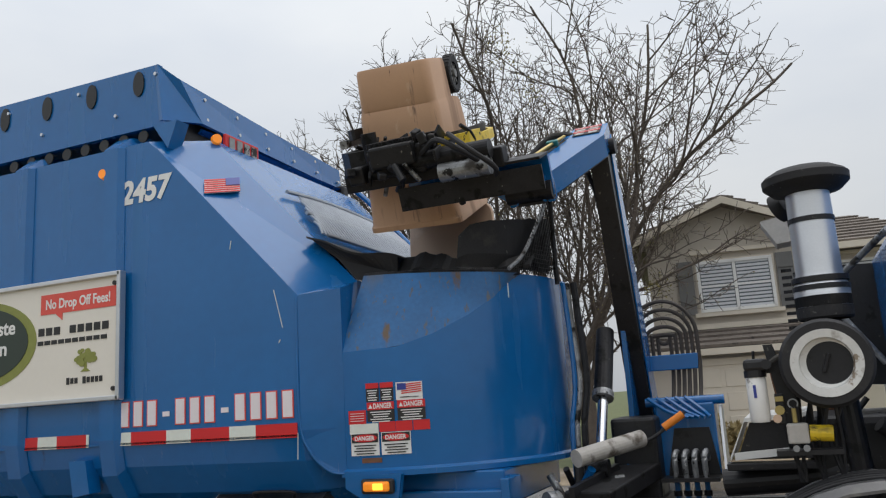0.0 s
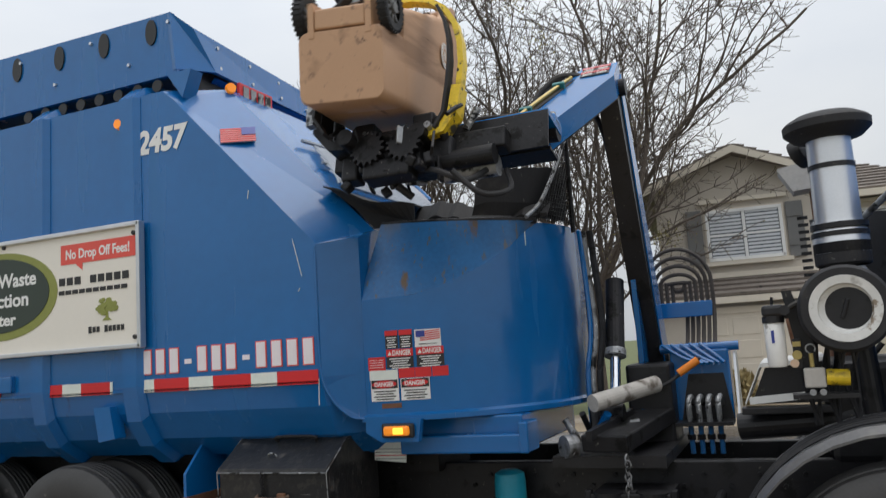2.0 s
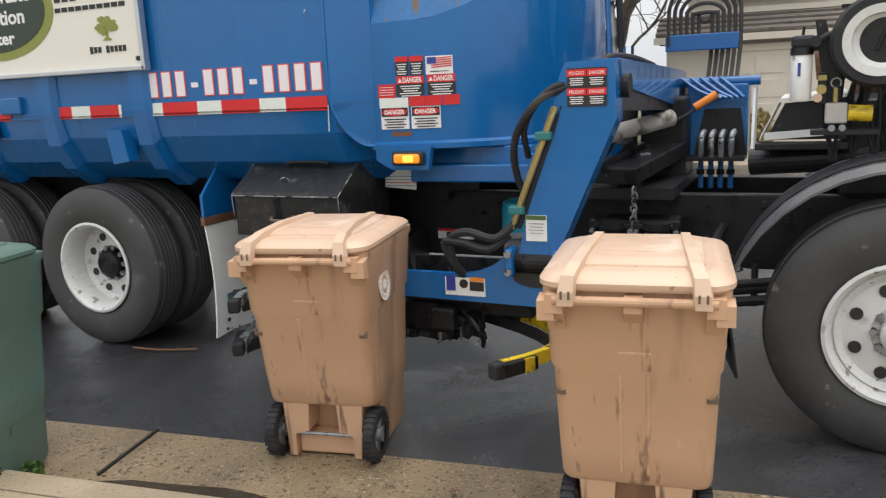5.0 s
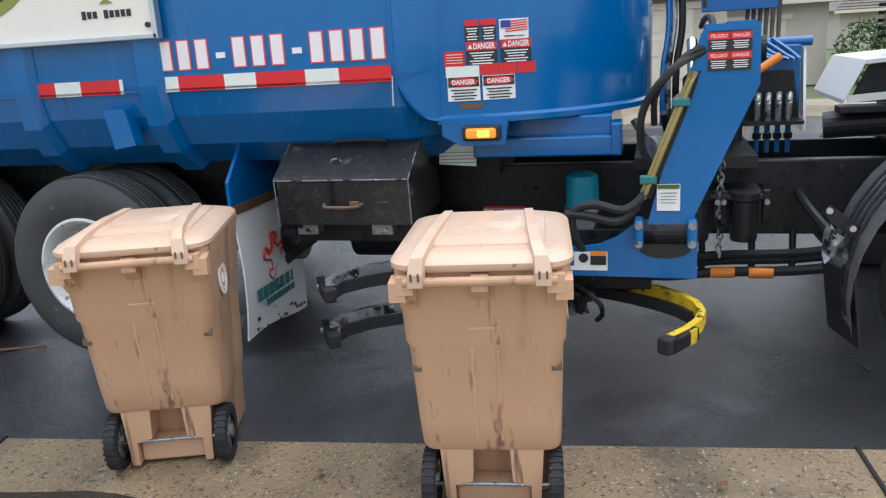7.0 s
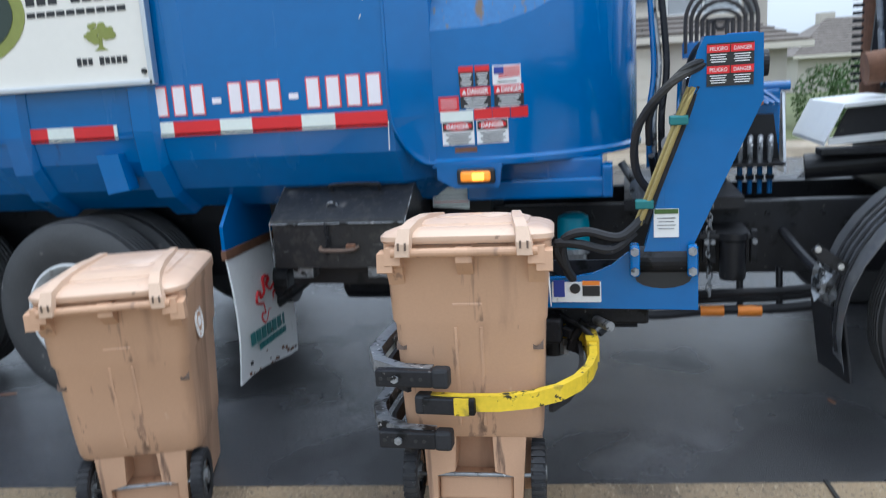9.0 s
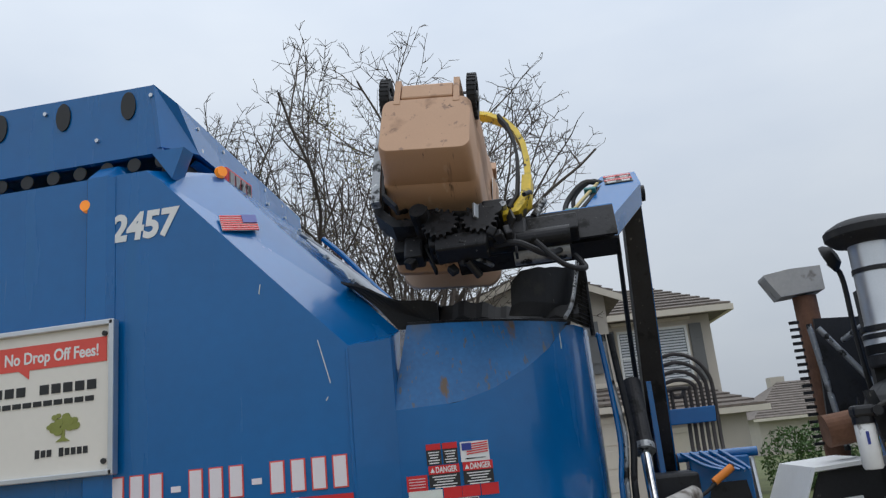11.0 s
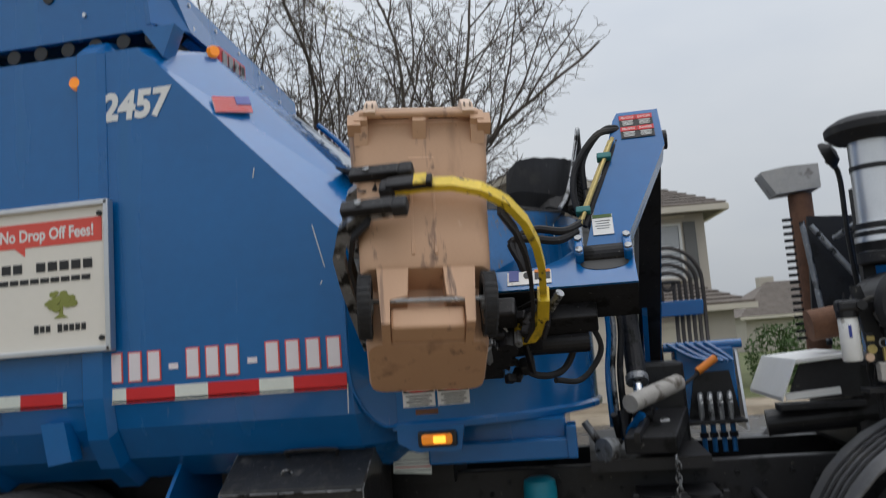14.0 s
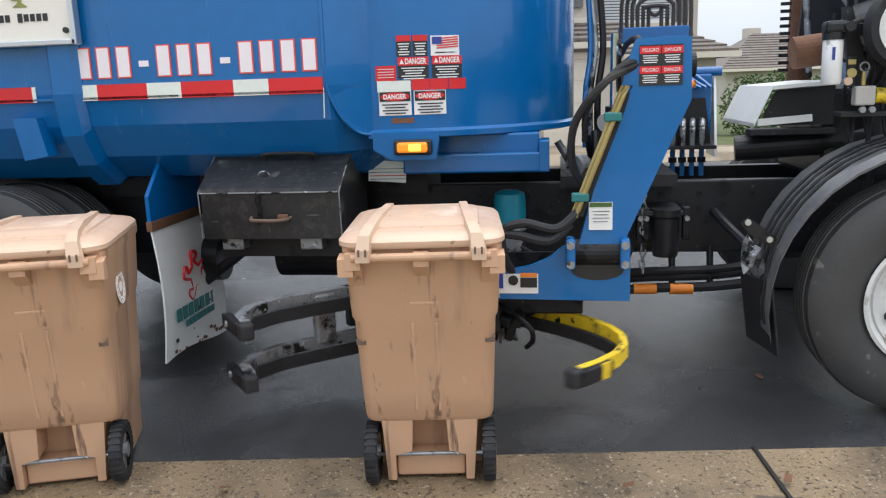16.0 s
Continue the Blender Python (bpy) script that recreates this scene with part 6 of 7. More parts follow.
# ---- across the street ----
def house_window(parent, x, y, z, w, h, panes, shutters=True):
    win = part("window", cube((x, y + 0.02, z + h / 2), (w + 0.16, 0.10, h + 0.16), bevel=0.0), TRIM, parent, "white-framed window with blinds")
    n = panes
    for i in range(n):
        cx = x - w / 2 + w * (i + 0.5) / n
        part("pane", cube((cx, y - 0.034, z + h / 2), (w / n - 0.07, 0.02, h - 0.06)), GLASS, win)
        for k in range(int(h / 0.085)):
            part("blind_slat", cube((cx, y - 0.047, z + 0.05 + 0.085 * k), (w / n - 0.10, 0.006, 0.055)), BLIND, win)
        part("mullion", cube((cx, y - 0.052, z + h * 0.5), (w / n - 0.04, 0.02, 0.05)), WHITE, win)
    for i in range(n + 1):
        part("mullion", cube((x - w / 2 + w * i / n, y - 0.05, z + h / 2), (0.07, 0.06, h + 0.06)), WHITE, win)
    for zz in (z - 0.01, z + h + 0.01):
        part("mullion", cube((x, y - 0.05, zz), (w + 0.07, 0.06, 0.07)), WHITE, win)
    part("sill", cube((x, y - 0.07, z - 0.11), (w + 0.34, 0.20, 0.09)), TRIM, win)
    part("lintel", cube((x, y - 0.05, z + h + 0.26), (w + 0.36, 0.14, 0.09)), TRIM, win)
    if shutters:
        for s in (-1, 1):
            sh = part("shutter", cube((x + s * (w / 2 + 0.30), y - 0.05, z + h / 2), (0.36, 0.05, h + 0.16)), SHUTTER, win, "dark grey boarded shutter")
            for zz in (0.2, 0.8):
                part("batten", cube((x + s * (w / 2 + 0.30), y - 0.085, z + h * zz), (0.36, 0.03, 0.10)), SHUTTER, sh)
    return win


def tiled(bm_parent, a, b, c, d, rows, mat=None):
    """Courses of roof tile: overlapping strips from the eave a-b up to the ridge c-d."""
    a, b, c, d = map(Vector, (a, b, c, d))
    n = (b - a).cross(c - a).normalized()
    n = -n if n.z < 0 else n
    for k in range(rows):
        t0, t1 = k / rows, (k + 1.12) / rows
        p, q, r, s = a.lerp(d, t0), b.lerp(c, t0), b.lerp(c, min(t1, 1)), a.lerp(d, min(t1, 1))
        bm = bmesh.new()
        lo = [bm.verts.new(v_) for v_ in (p + n * 0.01, q + n * 0.01, r, s)]
        hi = [bm.verts.new(v_) for v_ in (p + n * 0.075, q + n * 0.075, r + n * 0.02, s + n * 0.02)]
        bm.faces.new(lo[::-1]), bm.faces.new(hi)
        for i in range(4):
            bm.faces.new((lo[i], lo[(i + 1) % 4], hi[(i + 1) % 4], hi[i]))
        part("tile_course", bm, ROOF, bm_parent)


def roof_body(parent, pts, faces, label=""):
    bm = bmesh.new()
    v = [bm.verts.new(p) for p in pts]
    for f in faces:
        bm.faces.new([v[i] for i in f])
    return part("roof", bm, ROOF, parent, label)


house = thing("house", pose(0.0, 16.0, 0.0, 0, 0, 6), "two-storey beige stucco house with tiled roofs", "house")
part("wall", cube((0.15, 3.0, 2.60), (3.5, 6.0, 5.2)), STUCCO, house, "beige stucco wall")
bm = prism(bmesh.new(), [(-1.60, 5.2), (1.90, 5.2), (0.25, 5.86)], "y", 0.0, 6.0)
part("gable", bm, STUCCO, house, "beige stucco gable")
roof = roof_body(house, [(-2.0, -0.45, 5.08), (0.25, -0.45, 5.98), (2.3, -0.45, 5.08), (-2.0, 8, 5.08), (0.25, 8, 5.98), (2.3, 8, 5.08), (0.25, -0.45, 5.80), (0.25, 8, 5.8)],
                 [(0, 1, 4, 3), (1, 2, 5, 4), (0, 6, 1), (6, 2, 1), (3, 4, 7), (7, 4, 5), (0, 3, 7, 6), (6, 7, 5, 2)], "brown-grey tiled gable roof")
tiled(roof, (-2.02, -0.48, 5.08), (-2.02, 8, 5.08), (0.25, 8, 5.98), (0.25, -0.48, 5.98), 8)
tiled(roof, (2.32, -0.48, 5.08), (2.32, 8, 5.08), (0.25, 8, 5.98), (0.25, -0.48, 5.98), 8)
for s, x in ((1, -2.0), (-1, 2.3)):
    part("fascia", loft(bmesh.new(), [[(x, -0.50, 4.92), (x, -0.47, 4.92), (x, -0.47, 5.09), (x, -0.50, 5.09)], [(0.25, -0.50, 5.80), (0.25, -0.47, 5.80), (0.25, -0.47, 5.97), (0.25, -0.50, 5.97)]]), TRIM, roof)
house_window(house, 0.36, 0.0, 3.36, 1.62, 1.12, 2)
part("string_course", cube((0.15, -0.05, 2.98), (3.6, 0.12, 0.12)), TRIM, house)
pent = roof_body(house, [(-2.2, -1.5, 2.42), (2.6, -1.5, 2.42), (2.6, 0.1, 2.92), (-2.2, 0.1, 2.92), (-2.2, -1.5, 2.30), (2.6, -1.5, 2.30), (2.6, 0.1, 2.3), (-2.2, 0.1, 2.3)],
                 [(0, 1, 2, 3), (4, 7, 6, 5), (0, 4, 5, 1), (1, 5, 6, 2), (3, 2, 6, 7), (0, 3, 7, 4)], "lower tiled roof over the garage")
tiled(pent, (-2.22, -1.53, 2.42), (2.62, -1.53, 2.42), (2.62, 0.1, 2.92), (-2.22, 0.1, 2.92), 4)
part("gutter", cube((0.2, -1.56, 2.34), (4.9, 0.12, 0.14)), TRIM, pent)
part("wall", cube((0.2, -0.62, 1.15), (4.4, 1.30, 2.3)), STUCCO, house, "beige stucco garage wall")
gd = part("garage_door", cube((0.4, -1.29, 1.02), (2.6, 0.05, 2.05)), TRIM, house, "pale panelled garage door")
for i in range(4):
    for j in range(4):
        part("door_panel", cube((-0.57 + 0.65 * i, -1.322, 0.27 + 0.50 * j), (0.54, 0.02, 0.38), bevel=0.008), TRIM, gd)
part("door_frame", cube((0.4, -1.30, 2.12), (2.9, 0.10, 0.14)), TRIM, gd)
# main block, set back
part("wall", cube((3.68, 8.4, 2.65), (4.0, 7.0, 5.3)), STUCCO, house, "beige stucco wall")
hip = roof_body(house, [(1.38, 4.4, 5.32), (6.18, 4.4, 5.32), (6.18, 12.4, 5.32), (1.38, 12.4, 5.32), (2.98, 7.2, 6.55), (4.38, 7.2, 6.55), (1.38, 4.4, 5.16), (6.18, 4.4, 5.16), (6.18, 12.4, 5.16), (1.38, 12.4, 5.16)],
                [(0, 1, 5, 4), (1, 2, 5), (2, 3, 4, 5), (3, 0, 4), (6, 9, 8, 7), (0, 6, 7, 1), (1, 7, 8, 2), (2, 8, 9, 3), (3, 9, 6, 0)], "brown-grey tiled hip roof")
tiled(hip, (1.33, 4.35, 5.32), (6.23, 4.35, 5.32), (4.38, 7.2, 6.55), (2.98, 7.2, 6.55), 9)
tiled(hip, (6.23, 4.35, 5.32), (6.23, 12.4, 5.32), (4.38, 7.3, 6.55), (4.38, 7.2, 6.55), 9)
part("gutter", cube((3.78, 4.32, 5.23), (4.9, 0.14, 0.18)), TRIM, hip)
part("gutter", cube((6.25, 8.4, 5.23), (0.14, 8.1, 0.18)), TRIM, hip)
house_window(house, 3.88, 4.9, 3.25, 2.05, 1.58, 2)
low = roof_body(house, [(1.4, 2.7, 2.25), (6.15, 2.7, 2.25), (6.15, 9.5, 2.25), (4.95, 9.5, 2.95), (4.95, 4.9, 3.0), (1.4, 4.9, 3.0), (1.4, 2.7, 2.10), (6.15, 2.7, 2.10), (6.15, 9.5, 2.1)],
                [(0, 1, 4, 5), (1, 2, 3, 4), (0, 6, 7, 1), (1, 7, 8, 2)], "lower tiled roof")
tiled(low, (1.35, 2.66, 2.25), (6.2, 2.66, 2.25), (4.95, 4.9, 3.0), (1.4, 4.9, 3.0), 6)
part("gutter", cube((3.8, 2.62, 2.17), (4.9, 0.12, 0.16)), TRIM, low)
part("wall", cube((3.6, 4.2, 1.08), (4.2, 2.4, 2.16)), STUCCO, house, "beige stucco wall")
gd2 = part("garage_door", cube((3.5, 2.98, 0.85), (2.3, 0.05, 1.7)), TRIM, house, "pale panelled garage door")
part("door_frame", cube((3.5, 2.96, 1.78), (2.6, 0.10, 0.14)), TRIM, gd2)
driveway = tagged(part("driveway", cube((1.0, 14.0, 0.075), (5.0, 3.6, 0.09), pose(0, 0, 0, 0, 0, 6)), CONCRETE, None), "pale concrete driveway before the garage", "driveway", kind="structure")

neighbour = thing("house", pose(15.0, 47.0, -0.5, 0, 0, 10), "single-storey neighbour house with a tiled roof and chimney", "house")
part("wall", cube((0, 3, 1.3), (8.5, 6, 2.6)), STUCCO, neighbour)
nr = roof_body(neighbour, [(-4.7, -0.5, 2.55), (4.7, -0.5, 2.55), (4.7, 6.5, 2.55), (-4.7, 6.5, 2.55), (-1.5, 3, 4.7), (2.5, 3, 4.7)], [(0, 1, 5, 4), (1, 2, 5), (2, 3, 4, 5), (3, 0, 4), (0, 3, 2, 1)], "grey tiled roof")
tiled(nr, (-4.75, -0.55, 2.55), (4.75, -0.55, 2.55), (2.5, 3, 4.7), (-1.5, 3, 4.7), 14)
part("gutter", cube((0, -0.60, 2.48), (9.5, 0.12, 0.16)), TRIM, nr)
part("chimney", cube((-1.4, 3.4, 4.6), (0.9, 0.7, 0.9)), STUCCO, neighbour)


# ---- bare street tree ----
def bare_tree(name, m, height, spread, seed, label):
    rng = random.Random(seed)
    tree = thing(name, m, label, "tree")
    verts, faces, tips = [], [], []

    def inside(q, slack=1.0):
        return ((q.x / spread) ** 2 + (q.y / spread) ** 2) + ((q.z - height * 0.58) / (height * 0.41)) ** 2 < slack

    def limb(p, d, length, r, r_end, sides, wander, lift=0.03):
        n = max(2, int(length / 0.28))
        pts = [p.copy()]
        for _ in range(n):
            d = (d + Vector((rng.gauss(0, wander), rng.gauss(0, wander), rng.gauss(0, wander) + lift))).normalized()
            p = p + d * (length / n)
            pts.append(p.copy())
            if p.z > height * 0.3 and not inside(p, rng.uniform(0.85, 1.1)):
                break
        n = len(pts) - 1
        base = len(verts)
        for i, q in enumerate(pts):
            dd = (pts[min(i + 1, n)] - pts[max(i - 1, 0)]).normalized()
            u_ = dd.cross(Vector((0.3, 0.9, 0.1))).normalized()
            v_ = dd.cross(u_)
            k = r + (r_end - r) * i / n
            for j in range(sides):
                a = 2 * math.pi * j / sides
                verts.append(q + k * (math.cos(a) * u_ + math.sin(a) * v_))
        for i in range(n):
            for j in range(sides):
                a, b = base + i * sides + j, base + i * sides + (j + 1) % sides
                faces.append((a, b, b + sides, a + sides))
        return pts, d

    def fork(dn, low, high, up):
        side = Vector((rng.gauss(0, 1), rng.gauss(0, 1), rng.gauss(0, 0.4)))
        side = (side - side.dot(dn) * dn).normalized()
        ang = radians(rng.uniform(low, high))
        return (dn * math.cos(ang) + side * math.sin(ang) + Vector((0, 0, up))).normalized()

    def along(pts, i):
        return (pts[min(i + 1, len(pts) - 1)] - pts[max(i - 1, 0)]).normalized()

    def twigs(pts, every, length):
        """Short crooked spurs, each with a bud at its end."""
        for i in range(1, len(pts)):
            for _ in range(every):
                if rng.random() < 0.85:
                    q, _d = limb(pts[i], fork(along(pts, i), 35, 75, 0.1), length * rng.uniform(0.4, 1.2), 0.0085, 0.0055, 3, 0.22)
                    tips.append(q[-1])
                    if rng.random() < 0.6:
                        q2, _d = limb(q[len(q) // 2], fork(along(q, 1), 35, 70, 0.1), length * rng.uniform(0.3, 0.6), 0.007, 0.005, 3, 0.22)
                        tips.append(q2[-1])

    def grow(p, d, length, r, depth):
        pts, dn = limb(p, d, length, r, r * 0.35, 7 if r > 0.04 else 5, 0.075 + 0.02 * depth)
        if depth >= 2:
            twigs(pts, 3, 0.40)
            return
        step = (3, 2)[depth]
        for i in range(2, len(pts) - 1, step):
            f = i / len(pts)
            grow(pts[i], fork(along(pts, i), 28, 52, 0.12), length * (0.62 - 0.30 * f) * rng.uniform(0.7, 1.15), max(0.011, r * (0.55 - 0.25 * f)), depth + 1)
        twigs(pts[len(pts) // 2:], 1, 0.5)

    pts, dn = limb(Vector((0, 0, 0)), Vector((0.02, 0, 1)), height * 0.20, 0.20, 0.16, 10, 0.02)
    me = bpy.data.meshes.new("trunk")
    me.from_pydata([tuple(q) for q in verts], [], faces)
    me.materials.append(BARK)
    new("trunk", me).parent = tree
    verts.clear(), faces.clear()
    for k in range(10):
        a = 2 * math.pi * k / 9 + rng.uniform(-0.3, 0.3)
        lean = radians(rng.uniform(16, 40)) if k else radians(4)
        d = Vector((math.sin(lean) * math.cos(a), math.sin(lean) * math.sin(a), math.cos(lean))).normalized()
        grow(pts[-1 - (k % 4)], d, height * rng.uniform(0.58, 0.80), rng.uniform(0.05, 0.078), 0)
    me = bpy.data.meshes.new("crown")
    me.from_pydata([tuple(q) for q in verts], [], faces)
    me.materials.append(BARK)
    br = new("crown", me)
    br.parent = tree
    tagged(br, "bare grey-brown branches and twigs", kind="stuff")
    lv, lf = [], []
    for q in tips:
        if rng.random() < 0.7:
            for _ in range(1):
                c = q + Vector((rng.gauss(0, 0.01), rng.gauss(0, 0.01), rng.gauss(0, 0.01)))
                u_ = Vector((rng.gauss(0, 1), rng.gauss(0, 1), rng.gauss(0, 1))).normalized() * 0.018
                v_ = Vector((rng.gauss(0, 1), rng.gauss(0, 1), rng.gauss(0, 1))).normalized() * 0.012
                b = len(lv)
                lv.extend((c - u_, c + v_, c + u_, c - v_))
                lf.append((b, b + 1, b + 2, b + 3))
    for _ in range(4):
        q = rng.choice(tips) * 0.85 + Vector((0, 0, 0.6))
        for _k in range(90):
            c = q + Vector((rng.gauss(0, 0.16), rng.gauss(0, 0.16), rng.gauss(0, 0.14)))
            u_ = Vector((rng.gauss(0, 1), rng.gauss(0, 1), rng.gauss(0, 1))).normalized() * 0.035
            v_ = Vector((rng.gauss(0, 1), rng.gauss(0, 1), rng.gauss(0, 1))).normalized() * 0.02
            b = len(lv)
            lv.extend((c - u_, c + v_, c + u_, c - v_))
            lf.append((b, b + 1, b + 2, b + 3))
    me = bpy.data.meshes.new("foliage")
    me.from_pydata([tuple(q) for q in lv], [], lf)
    me.materials.append(DRYLEAF)
    bd = new("foliage", me)
    bd.parent = tree
    tagged(bd, "sparse yellow-green buds and leaves", kind="stuff")
    return tree


bare_tree("street_tree", pose(-2.8, 13.4, 0.1, 0, 0, 40), 11.2, 4.9, 11, "large bare deciduous street tree with fine twigs")
bare_tree("street_tree", pose(-7.0, 14.2, 0.1, 0, 0, 120), 10.6, 3.4, 5, "bare street tree farther along the pavement")


# ---- hedge, ornamental grass, litter ----
def leaf_mass(name, boxes, count, size, mat, label, category, seed):
    rng = random.Random(seed)
    v, f = [], []
    for _ in range(count):
        cx, cy, cz, w, d, h = rng.choice(boxes)
        q = Vector((rng.gauss(0, 1), rng.gauss(0, 1), rng.gauss(0, 1))).normalized() * rng.uniform(0.72, 1.05)
        c = Vector((cx + q.x * w / 2, cy + q.y * d / 2, cz + q.z * h / 2))
        a = Vector((rng.gauss(0, 1), rng.gauss(0, 1), rng.gauss(0, 1))).normalized() * size * rng.uniform(0.6, 1.3)
        b = Vector((rng.gauss(0, 1), rng.gauss(0, 1), rng.gauss(0, 1))).normalized() * size * 0.5
        k = len(v)
        v.extend((c - a, c + b, c + a, c - b))
        f.append((k, k + 1, k + 2, k + 3))
    me = bpy.data.meshes.new(name)
    me.from_pydata([tuple(q) for q in v], [], f)
    me.materials.append(mat)
    return tagged(new(name, me), label, category, kind="stuff")


leaf_mass("hedge", [(6.2 + 0.9 * k, 19.2 + 0.35 * (k % 2), 0.72, 1.5, 1.2, 1.75 + 0.2 * math.sin(2.3 * k)) for k in range(6)], 9000, 0.065, LEAF, "dense green clipped hedge by the neighbour's wall", "hedge", 2)
leaf_mass("ornamental_grass", [(-0.45, 14.2, 0.45, 0.7, 0.5, 1.1), (0.05, 14.4, 0.35, 0.5, 0.5, 0.8)], 1200, 0.16, STRAW, "dry straw-coloured ornamental grass clump", "grass", 6)
leaf_mass("kerb_weed", [(-1.95, -1.52, 0.06, 0.10, 0.07, 0.08)], 120, 0.02, LEAF, "small green weed at the kerb", "weed", 8)
twig = tagged(part("fallen_twig", tube(bmesh.new(), [(-2.95, 0.02, 0.012), (-2.72, 0.03, 0.016), (-2.5, 0.12, 0.012)], 0.007, seg=6), RUST, None), "thin fallen twig on the wet asphalt", "twig")
rng = random.Random(21)
for k in range(5):
    x = (1.35, 1.95, 2.1, 1.62, -0.2)[k]
    y = (-0.85, -0.75, 0.35, -0.95, -1.0)[k]
    z = 0.01 if y < -0.5 else 0.004
    bm = sheet(bmesh.new(), [[(dx, dy, 0.006 * math.sin(90 * dx) + 0.01) for dx in (-0.02, 0.0, 0.02)] for dy in (-0.014, 0.0, 0.014)], 0.002, (0, 0, -1))
    tagged(part("fallen_leaf", bm, RUST, None, m=pose(x, y, z, 0, 0, 70 * k)), "small curled brown leaf on the ground", "leaf", "fallen leaves")
for x in (1.9, -1.83, 5.6, -5.5):
    c = KERB @ Vector((x, -0.21, 0.0))
    tagged(part("gutter_joint", cube((0, 0, 0), (0.014, 0.42, 0.02), bevel=0.0), INK, None, m=KERB @ pose(x, -0.20, -0.0035, 3.3, 0, 0)), "dark joint across the gutter strip", "joint", kind="structure")

# ---- all that moves ----
BOOM_ROWS = [(0, 70), (1.0, 71), (1.5, 75), (1.8, 73), (2.0, 67), (2.2, 60), (2.5, 49), (2.7, 42.5), (3.0, 33.5), (3.2, 28.5), (3.5, 21), (3.7, 15.5), (4.0, 8.3), (4.2, 6.4), (4.5, 5.5),
             (7.0, 5.5), (8.6, 5.5), (9.0, 9.5), (9.2, 17.5), (9.5, 27.5), (9.8, 39), (10.0, 46.4), (10.2, 52), (10.5, 60), (10.9, 71), (11.4, 81), (12.5, 83), (13.0, 84), (13.2, 79),
             (13.5, 67.9), (13.7, 58), (14.0, 43.9), (14.2, 38), (14.5, 29.8), (14.8, 21), (15.0, 15), (15.3, 8.5), (15.5, 5.5), (16.0, 5.5)]
PLATE_ROWS = [(0, 55.7), (1.0, 56), (1.5, 58), (1.8, 57), (2.0, 54), (2.2, 48), (2.5, 37.2), (2.7, 32), (3.0, 24.4), (3.2, 20), (3.5, 14), (3.7, 8), (4.0, 0), (4.5, 0),
              (7.0, 0), (8.6, 0), (9.0, -2), (9.2, 0), (9.5, 6), (9.8, 20), (10.0, 30.7), (10.2, 35), (10.5, 44), (10.9, 53), (11.4, 58), (12.5, 59), (13.0, 58.3), (13.2, 57),
              (13.5, 51), (13.7, 43), (14.0, 27.9), (14.2, 21), (14.5, 11.6), (14.8, 5), (15.0, 3), (15.3, 1), (15.5, 0), (16.0, 0)]
# the grabber's own turn, and the turn of the bin that slips in its grip
TIP_ROWS = [(0, 157), (1.0, 155), (1.5, 143), (1.8, 124), (2.0, 105), (2.2, 86), (2.5, 57), (2.7, 45), (3.0, 32), (3.2, 24), (3.5, 16), (4.0, 4), (4.5, 0),
            (7.0, 0), (8.6, 0), (9.0, 2), (9.2, 12), (9.5, 24.4), (9.8, 36), (10.0, 42.7), (10.2, 52), (10.5, 70), (10.9, 110), (11.4, 147), (12.5, 150), (13.0, 135), (13.2, 120),
            (13.5, 95), (13.7, 72), (14.0, 42.5), (14.2, 34), (14.5, 24.6), (14.8, 16), (15.0, 11), (15.3, 3), (15.5, 0), (16.0, 0)]
BIN_ROWS = [(0, 157), (1.0, 155), (1.5, 141), (1.8, 112), (2.0, 84), (2.2, 66), (2.5, 43), (2.7, 34), (3.0, 26), (3.2, 21), (3.5, 15), (4.0, 3), (4.5, 0),
            (7.0, 0), (8.6, 0), (9.0, 7), (9.2, 13), (9.5, 19.5), (9.8, 27), (10.0, 33), (10.2, 44), (10.5, 62), (10.9, 104), (11.4, 143), (12.5, 145), (13.0, 130), (13.2, 104),
            (13.5, 62), (13.7, 46), (14.0, 32), (14.2, 25), (14.5, 17.5), (14.8, 11), (15.0, 7), (15.3, 2), (15.5, 0), (16.0, 0)]
FINGER_ROWS = [(0, 0), (4.2, 0), (4.5, 38), (4.7, 52), (5.0, 58), (7.5, 59), (7.8, 48), (8.0, 22), (8.3, 0), (15.68, 0), (15.82, 25), (16.0, 50)]
DRIVE_ROWS = [(0, -1.30), (4.95, -1.30), (5.3, -1.20), (5.8, -0.78), (6.3, -0.42), (6.8, -0.185), (7.0, -0.108), (7.2, -0.04), (7.5, 0.0), (16.0, 0.0)]
# how far the arm's slide is drawn in towards the truck
REACH_ROWS = [(0, 0.33), (1.5, 0.28), (2.0, 0.16), (2.5, 0.12), (3.0, 0.19), (3.5, 0.2), (4.0, 0.06), (4.3, 0.04), (4.7, 0.03), (5.5, 0.25), (7.0, 0.27), (7.5, 0.14), (8.0, 0.0), (8.4, 0.0), (8.6, 0.0), (9.0, -0.09), (9.5, -0.04),
              (10.0, 0.29), (11.0, 0.30), (12.5, 0.28), (13.0, 0.2), (13.5, 0.155), (14.0, 0.38), (14.5, 0.33), (15.0, 0.17), (15.5, 0.21), (15.7, 0.10), (16.0, 0.06)]
